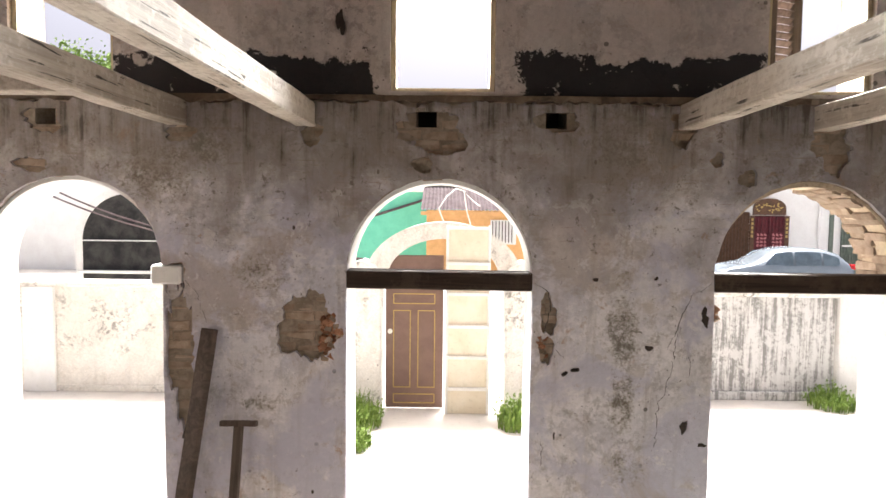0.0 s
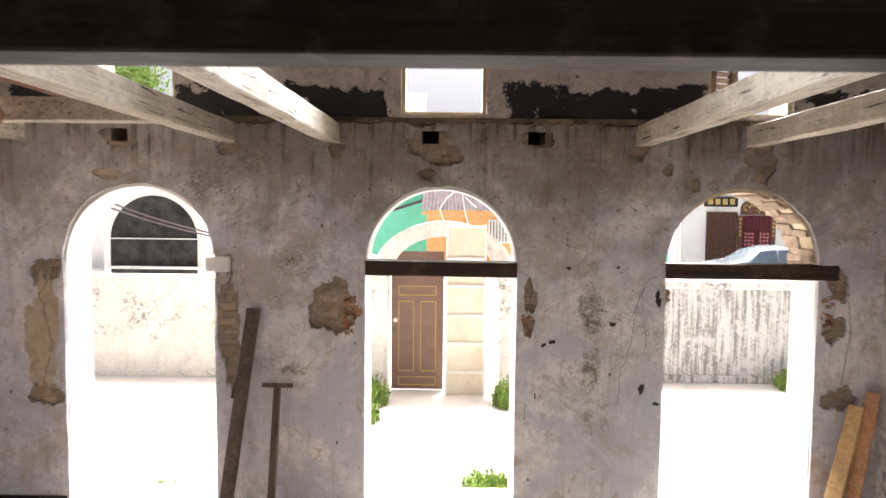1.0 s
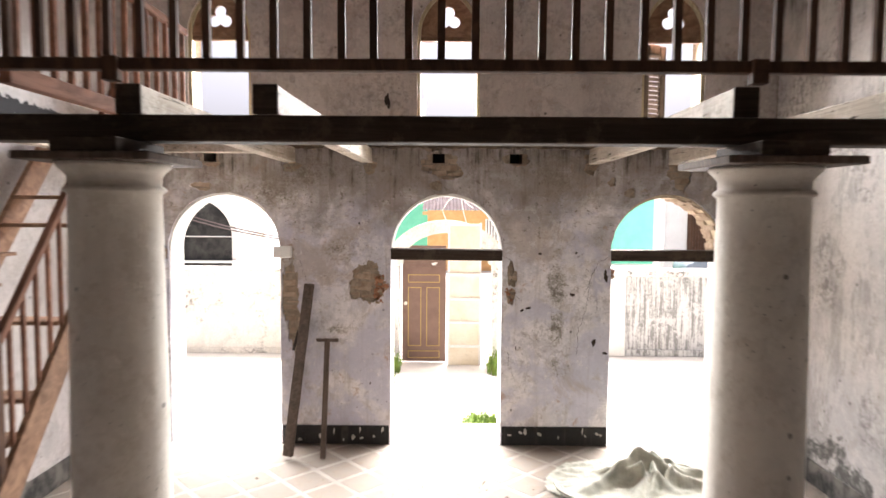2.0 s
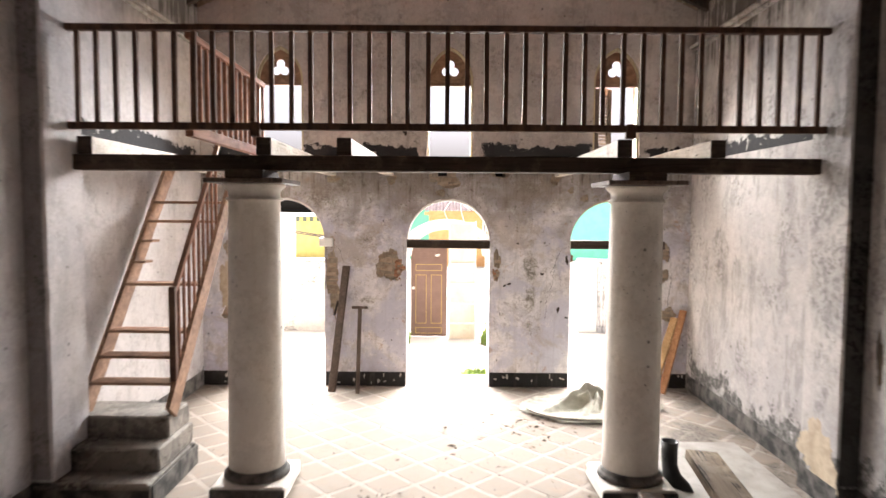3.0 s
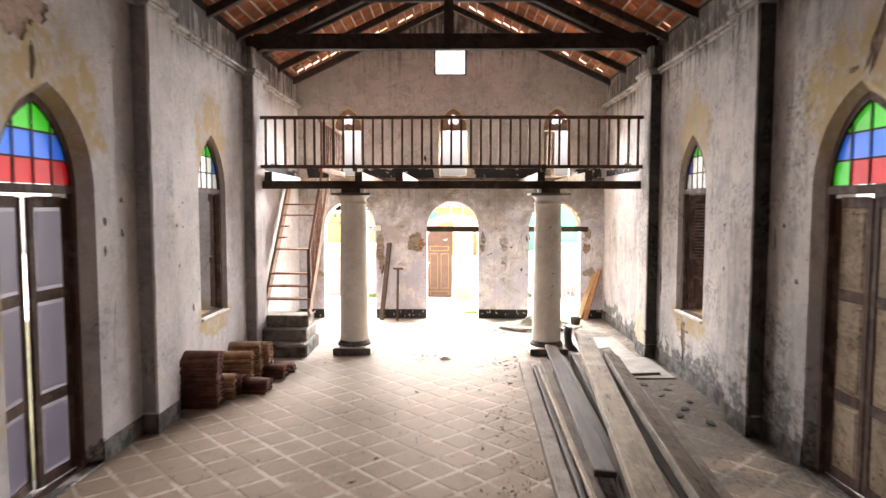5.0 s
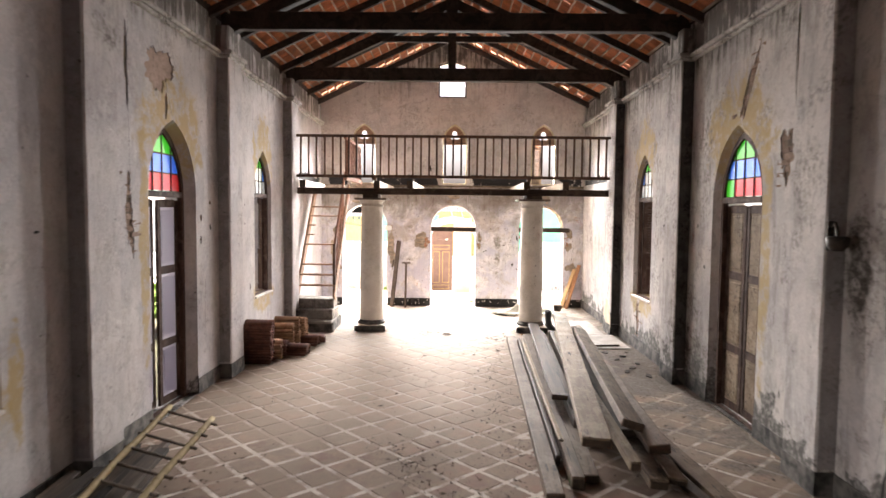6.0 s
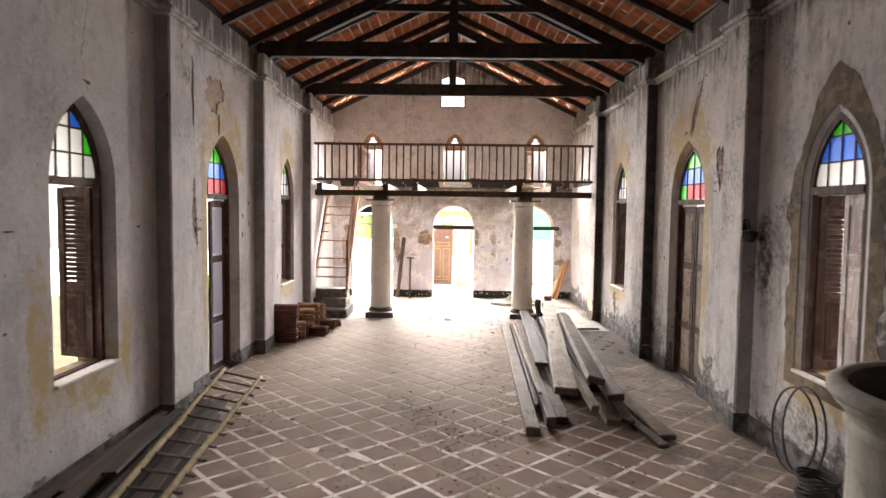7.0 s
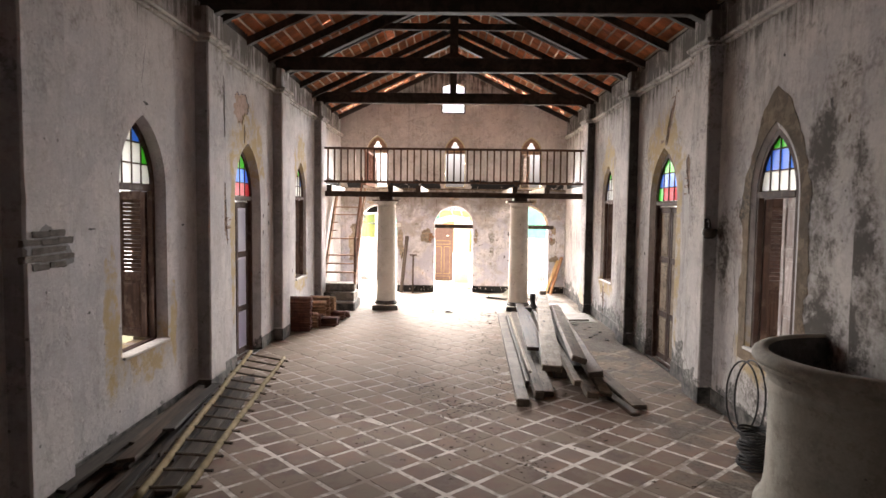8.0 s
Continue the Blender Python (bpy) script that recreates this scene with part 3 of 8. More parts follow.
def sheet(outer, holes, place, d0, d1):
    """A slab with holes. outer, holes: loops of (u, v); place(u, v, d): the point at depth d."""
    bm = bmesh.new()
    es = []
    for loop in (outer, *holes):
        vs = [bm.verts.new(place(u, v, d0)) for u, v in loop]
        es += [bm.edges.new((vs[i], vs[(i + 1) % len(vs)])) for i in range(len(vs))]
    bmesh.ops.triangle_fill(bm, use_beauty=True, use_dissolve=False, edges=es)
    r = bmesh.ops.extrude_face_region(bm, geom=list(bm.faces))
    shift = Vector(place(0, 0, d1)) - Vector(place(0, 0, d0))
    for v in r["geom"]:
        if isinstance(v, bmesh.types.BMVert):
            v.co += shift
    return bm


def along_y(u, v, d):
    return (u, d, v)


def along_x(u, v, d):
    return (d, u, v)


def along_z(u, v, d):
    return (u, v, d)


def revolve(profile, steps=32, a0=0.0, a1=2 * math.pi):
    """A turned body about z from (r, z) pairs."""
    bm = bmesh.new()
    full = abs(a1 - a0 - 2 * math.pi) < 1e-6
    cols = steps if full else steps + 1
    ring = [[bm.verts.new((r * math.cos(a0 + (a1 - a0) * i / steps), r * math.sin(a0 + (a1 - a0) * i / steps), z)) for r, z in profile] for i in range(cols)]
    for i in range(steps):
        p, q = ring[i], ring[(i + 1) % cols]
        for j in range(len(profile) - 1):
            if profile[j][0] < 1e-6 and profile[j + 1][0] < 1e-6:
                continue
            bm.faces.new((p[j], q[j], q[j + 1], p[j + 1]))
    bmesh.ops.remove_doubles(bm, verts=bm.verts, dist=1e-5)
    return bm


def tube(bm, pts, r, sides=7, r_end=None, cap=True):
    """A round rod along the points."""
    pts = [Vector(p) for p in pts]
    rings = []
    for i, p in enumerate(pts):
        d = (pts[min(i + 1, len(pts) - 1)] - pts[max(i - 1, 0)]).normalized()
        a = d.orthogonal().normalized() if i == 0 else (rings[-1][1] - d * rings[-1][1].dot(d)).normalized()
        b = d.cross(a)
        rr = r if r_end is None else r + (r_end - r) * i / max(1, len(pts) - 1)
        rings.append(([bm.verts.new(p + rr * (math.cos(2 * math.pi * k / sides) * a + math.sin(2 * math.pi * k / sides) * b)) for k in range(sides)], a))
    for (u, _), (w, _) in zip(rings, rings[1:]):
        for k in range(sides):
            bm.faces.new((u[k], u[(k + 1) % sides], w[(k + 1) % sides], w[k]))
    if cap:
        bm.faces.new(rings[0][0])
        bm.faces.new(list(reversed(rings[-1][0])))
    return bm


def blob(cu, cv, ru, rv, seed, n=26, rough=0.28, turn=0.0):
    """An uneven closed outline, as of broken plaster."""
    rr = random.Random(seed)
    ph = [rr.uniform(0, 6.28) for _ in range(4)]
    n = max(n, min(90, int((ru + rv) * 160)))
    out = []
    for i in range(n):
        a = 2 * math.pi * i / n
        k = 1 + rough * (0.45 * math.sin(2 * a + ph[0]) + 0.35 * math.sin(3 * a + ph[1]) + 0.3 * math.sin(5 * a + ph[2]) + 0.22 * math.sin(11 * a + ph[3])) + rr.uniform(-0.5, 0.5) * rough * 0.6
        u, v = ru * k * math.cos(a), rv * k * math.sin(a)
        out.append((cu + u * math.cos(turn) - v * math.sin(turn), cv + u * math.sin(turn) + v * math.cos(turn)))
    return out


def round_arch(c, half, z0, spring, n=28, jag=0.0, seed=0):
    """Outline of a doorway with a semicircular head."""
    rr = random.Random(seed)
    pts = [(c - half, z0), (c + half, z0)]
    side = 9 if jag else 0
    pts += [(c + half + rr.uniform(-jag, jag) * 0.5, z0 + (spring - z0) * k / (side + 1)) for k in range(1, side + 1)]
    for i in range(n + 1):
        a = math.pi * i / n
        k = half + rr.uniform(-jag, jag)
        pts.append((c + k * math.cos(a), spring + k * math.sin(a)))
    pts += [(c - half + rr.uniform(-jag, jag) * 0.5, spring - (spring - z0) * k / (side + 1)) for k in range(1, side + 1)]
    return pts


def gothic(c, half, z0, spring, apex, n=9):
    """Outline of an opening with a pointed head."""
    rise = apex - spring
    R = (half * half + rise * rise) / (2 * half)
    top = math.asin(rise / R)
    right = [(c + half - R + R * math.cos(top * i / n), spring + R * math.sin(top * i / n)) for i in range(n + 1)]
    left = [(2 * c - u, v) for u, v in reversed(right[:-1])]
    return [(c - half, z0), (c + half, z0)] + right + left


def inside(p, poly):
    u, v = p
    hit = False
    for i in range(len(poly)):
        (a, b), (c, d) = poly[i], poly[i - 1]
        if (b > v) != (d > v) and u < (c - a) * (v - b) / (d - b) + a:
            hit = not hit
    return hit


BRICK_ME = {}


def brick_mesh(seed, mat=None):
    """One of a few worn bricks: long, flat, with knocked corners; its face looks along -y."""
    if (seed, mat) not in BRICK_ME:
        rr = random.Random(900 + seed)
        bm = bmesh.new()
        vs = box(bm, -0.107, 0, -0.027, 0.107, 0.05, 0.027, bevel=0.006)
        for v in vs:
            v.co += Vector((rr.uniform(-1, 1) * 0.010, rr.uniform(-1, 1) * 0.007, rr.uniform(-1, 1) * 0.006))
        BRICK_ME[seed, mat] = mesh_of(bm, "brick", mat or M_BRICK)
    return BRICK_ME[seed, mat]


def bricks_in(poly, parent, m, seed=1, trim=False, mat=None):
    """Courses of bricks that show in a break of the plaster. m: from (u, 0, v) to the world."""
    rr = random.Random(seed)
    u0, u1 = min(p[0] for p in poly), max(p[0] for p in poly)
    v0, v1 = min(p[1] for p in poly), max(p[1] for p in poly)
    row = math.floor(v0 / 0.064)
    while row * 0.064 < v1 + 0.03:
        v = row * 0.064
        u = math.floor(u0 / 0.226) * 0.226 + (0.113 if row % 2 else 0)
        while u < u1 + 0.12:
            if trim and any(abs(u - q[0][0] - 0.065) < 0.165 and 2.965 < v < 3.165 for q in sockets):
                u += 0.226
                continue
            near = any(inside((u + du, v + dv), poly) for du in (-0.1, -0.05, 0, 0.05, 0.1) for dv in (-0.02, 0.02))
            if near and rr.random() > 0.06:
                b = new("brick", brick_mesh(rr.randrange(6), mat))
                b.parent = parent
                a0, a1 = u - 0.107, u + 0.107
                for c in (ARCH_X if trim else ()):
                    if v < 2.12:
                        if a0 < c + 0.592 < a1 and u > c:
                            a0 = c + 0.592
                        if a0 < c - 0.592 < a1 and u < c + 0.1:
                            a1 = c - 0.592
                if a1 - a0 < 0.03:
                    b.name = "brick"
                    a0, a1 = u - 0.107, u - 0.077
                    bpy.data.objects.remove(b)
                else:
                    if rr.random() < 0.3 and a1 - a0 > 0.15:
                        cut = rr.uniform(0.45, 0.8)
                        if rr.random() < 0.5:
                            a1 = a0 + (a1 - a0) * cut
                        else:
                            a0 = a1 - (a1 - a0) * cut
                    b.matrix_basis = m @ Matrix.Translation(((a0 + a1) / 2, rr.uniform(-0.003, 0.006), v + rr.uniform(-0.003, 0.003))) @ pose(0, 0, 0, rr.uniform(-2.5, 2.5), rr.uniform(-2, 2), rr.uniform(-1.5, 1.5)) @ Matrix.Diagonal(((a1 - a0) / 0.208, 1, rr.uniform(1.02, 1.17), 1))
            u += 0.226
        row += 1


# ---------------------------------------------------------------- the shell of the hall
SLOPE = 0.47
Z_EAVE = 5.28
Z_RIDGE = Z_EAVE + 3.4 * SLOPE
PIL_Y = (-3.77, -7.42, -11.07, -14.72, -18.37, -22.02)     # back faces of the pilasters
PIL_W = 0.57

# floor bed, below the tiles
bm = boxes((XL - WALL, YB - 0.3, -0.25, XR + WALL, 0.42, -0.002))
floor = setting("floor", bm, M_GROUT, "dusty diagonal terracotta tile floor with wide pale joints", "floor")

# end wall with three arched doorways, three lancets and a square gable opening
arch_holes = [round_arch(c, 0.585, -0.02, 2.09, jag=0.008, seed=11 + i) for i, c in enumerate(ARCH_X)]
lancets = [gothic(c, 0.325, 3.21, 4.30, 4.78) for c in (-2.36, 0.01, 2.33)]
gable_hole = [(-0.42, 5.46), (0.30, 5.46), (0.30, 6.30), (-0.06, 6.42), (-0.42, 6.30)]
sockets = [[(x - 0.065, 2.99), (x + 0.065, 2.99), (x + 0.065, 3.14), (x - 0.065, 3.14)] for x in (-2.48, -0.09, 0.72, 3.08)]
outer = [(XL - WALL, -0.02), (XR + WALL, -0.02), (XR + WALL, Z_EAVE - 0.1), (XC, Z_RIDGE + 0.02), (XL - WALL, Z_EAVE - 0.1)]
core_holes = [round_arch(c, 0.59, -0.015, 2.09) for c in ARCH_X] + lancets + [gable_hole] + sockets
bm = sheet([(u, v + (0.001 if v < 0 else 0)) for u, v in outer], [[(u, max(v, -0.012)) for u, v in h] for h in core_holes], along_y, 0.034, 0.38)
wall_front = setting("wall_front", bm, M_MORTAR, "peeling lime-plastered brick end wall with three arched doorways", "wall")
# black sheet closes the joist sockets; shade inside them is in its colour
bm = boxes((XL - 0.2, 0.34, 2.9, XR + 0.2, 0.345, 3.175))
part("socket_back", bm, M_BLACK, wall_front)

# breaks in its plaster: (centre, radii, seed, turn)
breaks = [blob(-0.83, 1.73, 0.165, 0.235, 3), blob(-1.63, 1.50, 0.105, 0.46, 5, 30, 0.35, 0.05), blob(-1.68, 2.02, 0.09, 0.10, 6),
          blob(0.68, 1.60, 0.045, 0.10, 8, 16), blob(0.69, 1.82, 0.05, 0.14, 9, 16, 0.3), blob(-0.05, 2.965, 0.20, 0.145, 12, 24, 0.3),
          blob(0.73, 3.04, 0.12, 0.09, 13, 20), blob(-3.06, 1.98, 0.13, 0.11, 15, 18), blob(-3.07, 1.02, 0.14, 0.10, 16, 20),
          blob(3.05, 1.95, 0.085, 0.13, 17, 18), blob(3.10, 1.05, 0.13, 0.11, 18, 20, 0.35), blob(2.42, 2.92, 0.13, 0.17, 19, 22, 0.35),
          blob(1.72, 2.80, 0.045, 0.045, 20, 12), blob(1.91, 2.69, 0.055, 0.06, 21, 12), blob(-2.56, 2.735, 0.10, 0.05, 25, 12), blob(-1.62, 2.94, 0.10, 0.05, 22, 14),
          blob(-0.80, 2.94, 0.07, 0.07, 23, 14), blob(-0.11, 2.755, 0.075, 0.045, 24, 12), blob(1.50, 3.0, 0.085, 0.12, 26, 18), blob(-2.48, 3.03, 0.12, 0.09, 27, 16), blob(3.03, 1.60, 0.09, 0.12, 28, 22, 0.25)]
rr = random.Random(31)
lower = [(XL, 0.0), (XR, 0.0)] + [(XR - (XR - XL) * k / 260, 3.138 + 0.05 * noise.noise((k * 0.13, 4.0, 0)) + rr.uniform(-0.012, 0.012)) for k in range(261)]
# loops that reach over an arch's edge are clipped to stay clear of it
def clear_of_arch(poly):
    out = []
    for u, v in poly:
        for c in ARCH_X:
            if v < 2.09 and abs(u - c) < 0.60:
                u = c + math.copysign(0.60, u - c)
            elif v >= 2.09 and math.hypot(u - c, v - 2.09) < 0.60:
                k = 0.60 / math.hypot(u - c, v - 2.09)
                u, v = c + (u - c) * k, 2.09 + (v - 2.09) * k
        u, v = min(max(u, XL + 0.02), XR - 0.02), min(v, 3.085)
        if not out or math.hypot(u - out[-1][0], v - out[-1][1]) > 0.006:
            out.append((u, v))
    return out


breaks = [clear_of_arch(b) for b in breaks]
free_sockets = [s for s in [[(u, min(v, 3.083)) for u, v in q] for q in sockets] if not any(inside(q, b) for q in s for b in breaks) and s[0][0] < 3.0]
skin_holes = [[(u, max(v, 0.006)) for u, v in h] for h in arch_holes] + breaks + free_sockets[:1]
bm = sheet(lower, skin_holes, along_y, 0.0, 0.03)
part("plaster", bm, M_END, wall_front)
up_outer = [(XL, 3.18), (XR, 3.18), (XR, Z_EAVE), (XC, Z_RIDGE), (XL, Z_EAVE)]
bm = sheet(up_outer, [*lancets, gable_hole], along_y, 0.012, 0.0335)
part("upper_plaster", bm, M_UPPER, wall_front)
for i, b in enumerate(breaks):
    bricks_in(b, wall_front, Matrix.Translation((0, 0.0295, 0)), 40 + i, True)
# bare voussoirs that show in the reveals, uneven and partly plastered over
rr = random.Random(12)
for c, a0, a1 in ((2.31, 5, 125), (-2.33, 92, 165), (0.0, 95, 150)):
    for k in range(int((a1 - a0) / 6.4)):
        if rr.random() < 0.22:
            continue
        a = radians(a0 + 6.4 * k)
        b = new("brick", brick_mesh(k % 6))
        b.parent = wall_front
        r = 0.597 + rr.uniform(-0.004, 0.004)
        b.matrix_basis = Matrix.Translation((c + r * math.cos(a), 0.19 + rr.uniform(-0.03, 0.03), 2.09 + r * math.sin(a))) @ pose(0, 0, 0, rr.uniform(-3, 3), -math.degrees(a) + rr.uniform(-3, 3), 0) @ pose(0, 0, 0, 0, 0, 90) @ Matrix.Diagonal((rr.uniform(1.0, 1.4), 0.2, rr.uniform(0.8, 1.05), 1))
# crumbling red brick at a broken jamb
for cx, cz, n_bits, spread in ((-0.625, 1.66, 80, 0.15), (0.635, 1.63, 8, 0.09), (1.70, 1.84, 7, 0.06), (2.955, 1.72, 34, 0.13)):
    for k in range(n_bits):
        bm = bmesh.new()
        k2 = rr.uniform(0.5, 1.15)
        vs = box(bm, -0.026 * k2, -0.02, -0.018 * k2, 0.026 * k2, 0.02, 0.018 * k2, bevel=0.004)
        for v in vs:
            v.co += Vector((rr.uniform(-1, 1), rr.uniform(-1, 1), rr.uniform(-1, 1))) * 0.004
        ob = part("brick_fragment", bm, M_REDBRICK if rr.random() < 0.7 else M_BRICK, wall_front)
        ob.matrix_basis = Matrix.Translation((cx - 0.02 * (1 if cx < 0 else -1) + rr.uniform(-0.10 if n_bits > 40 else -0.035, 0.03), 0.024 + rr.uniform(-0.012, 0.02), cz + rr.uniform(-1, 1) * spread)) @ pose(0, 0, 0, rr.uniform(-25, 25), rr.uniform(-40, 40), rr.uniform(-25, 25))


def crack(parent, pts, w, seed, mat=None, place=lambda u, v: (u, -0.0012, v)):
    """A thin wandering crack in the plaster through a few points."""
    r2 = random.Random(seed)
    line = []
    for (u0, v0), (u1, v1) in zip(pts, pts[1:]):
        n = max(3, int(math.hypot(u1 - u0, v1 - v0) / 0.022))
        line += [(u0 + (u1 - u0) * k / n + r2.gauss(0, 0.006), v0 + (v1 - v0) * k / n + r2.gauss(0, 0.006)) for k in range(n)]
    line.append(pts[-1])
    wd = [0.6 * w * r2.uniform(0.3, 1.2) * (0.25 if k in (0, len(line) - 1) else 1) for k in range(len(line))]
    bm = bmesh.new()
    vs = [(bm.verts.new(place(u - q / 2, v)), bm.verts.new(place(u + q / 2, v))) for (u, v), q in zip(line, wd)]
    for a, b in zip(vs, vs[1:]):
        bm.faces.new((a[0], a[1], b[1], b[0]))
    part("crack", bm, mat or M_SKIRT, parent)


crack(wall_front, [(1.75, 2.06), (1.58, 1.95), (1.50, 1.75), (1.47, 1.45), (1.40, 1.25), (1.38, 0.98)], 0.010, 1)
crack(wall_front, [(1.50, 1.75), (1.44, 1.60)], 0.006, 2)
crack(wall_front, [(1.48, 1.55), (1.58, 1.56), (1.60, 1.45), (1.50, 1.40)], 0.006, 3)
crack(wall_front, [(0.60, 2.02), (0.69, 1.97), (0.70, 1.85), (0.67, 1.72)], 0.010, 4)
crack(wall_front, [(0.74, 1.62), (0.80, 1.54)], 0.008, 5)
crack(wall_front, [(0.655, 1.02), (0.67, 0.94), (0.66, 0.85)], 0.008, 6)
crack(wall_front, [(-1.60, 2.02), (-1.52, 1.92), (-1.47, 1.75)], 0.008, 7)
crack(wall_front, [(-1.02, 1.75), (-1.03, 1.66)], 0.007, 8)
crack(wall_front, [(-0.66, 2.50), (-0.63, 2.42)], 0.006, 9)
crack(wall_front, [(2.93, 2.05), (3.12, 1.95), (3.16, 1.6), (3.10, 1.15)], 0.012, 10)
crack(wall_front, [(-2.95, 2.1), (-3.10, 1.8), (-3.02, 1.4), (-3.1, 1.1)], 0.012, 11)
part("bare_ochre", sheet(blob(-3.09, 1.50, 0.125, 0.44, 67, 40, 0.28), [], along_y, -0.001, -0.0002), M_OCHRE, wall_front)
# white reveals of the doorways, soffits and jambs
for c in ARCH_X:
    arc = [(c + 0.5825 * math.cos(math.pi * k / 30), 2.062 + 0.5825 * math.sin(math.pi * k / 30)) for k in range(31)]
    out = [(c + 0.5885 * math.cos(math.pi * k / 30), 2.062 + 0.5885 * math.sin(math.pi * k / 30) + 0.027 * math.sin(math.pi * k / 30)) for k in range(30, -1, -1)]
    part("soffit", sheet(arc + out, [], along_y, 0.04, 0.375), M_CREAMPL if c > 1 else M_WHITE, wall_front)
    for s in (-1, 1):
        bm = boxes((c + s * 0.585 - 0.004, 0.031, 0, c + s * 0.585 + 0.004, 0.375, 2.06))
        part("reveal", bm, M_WHITE, wall_front)

# bared bricks of one doorway's arch, some knocked out
rr = random.Random(21)
for k in range(15):
    for j in range(2):
        a, r = radians(1.5 + 5.4 * k), 0.5825 - rr.uniform(0.002, 0.022)
        if rr.random() < 0.12:
            continue
        b = new("brick", brick_mesh((k + 2 * j) % 6, M_BRICK))
        b.parent = wall_front
        b.matrix_basis = Matrix(((0, math.cos(a), math.sin(a), ARCH_X[2] + r * math.cos(a)), (1, 0, 0, 0.150 + 0.215 * j * 0.8), (0, math.sin(a), -math.cos(a), 2.062 + r * math.sin(a)), (0, 0, 0, 1)))

# black skirting between the doorways, with chips
base_rows = []
for a, b in ((XL + 0.005, -2.93), (-1.73, -0.60), (0.60, 1.715), (2.905, XR - 0.005)):
    base_rows.append((a, -0.012, 0.0, b, -0.001, 0.205))
bm = bmesh.new()
for r in base_rows:
    box(bm, *r, bevel=0.004)
skirt = setting("baseboard", bm, M_BLACK, "chipped black-painted skirting on the end wall", "skirting")
rr = random.Random(5)
for a, *_ , b, _, _ in [(r[0], r[1], r[2], r[3], r[4], r[5]) for r in base_rows]:
    for _ in range(int((b - a) * 9)):
        part("chip", sheet(blob(rr.uniform(a + 0.05, b - 0.05), rr.uniform(0.05, 0.18), rr.uniform(0.008, 0.022), rr.uniform(0.010, 0.035), rr.random(), 9, 0.5), [], along_y, -0.0140, -0.0119), M_CHIP, skirt)
# broken ledge at the upper floor's level
bm = boxes((XL, -0.012, 3.150, XR, 0.0325, 3.182))
bmesh.ops.subdivide_edges(bm, edges=[e for e in bm.edges if e.calc_length() > 1], cuts=170)
rr = random.Random(61)
for v in bm.verts:
    k = 0.5 + noise.noise((v.co.x * 2.3, 8.0, 0))
    if v.co.y < 0:
        v.co.y += max(0.0, k - 0.35) * 0.02 + rr.uniform(-0.006, 0.006)
    if v.co.z < 3.16:
        v.co.z += rr.uniform(-0.014, 0.010) - max(0.0, 0.5 - k) * 0.03
part("ledge", bm, M_RENDER, wall_front)

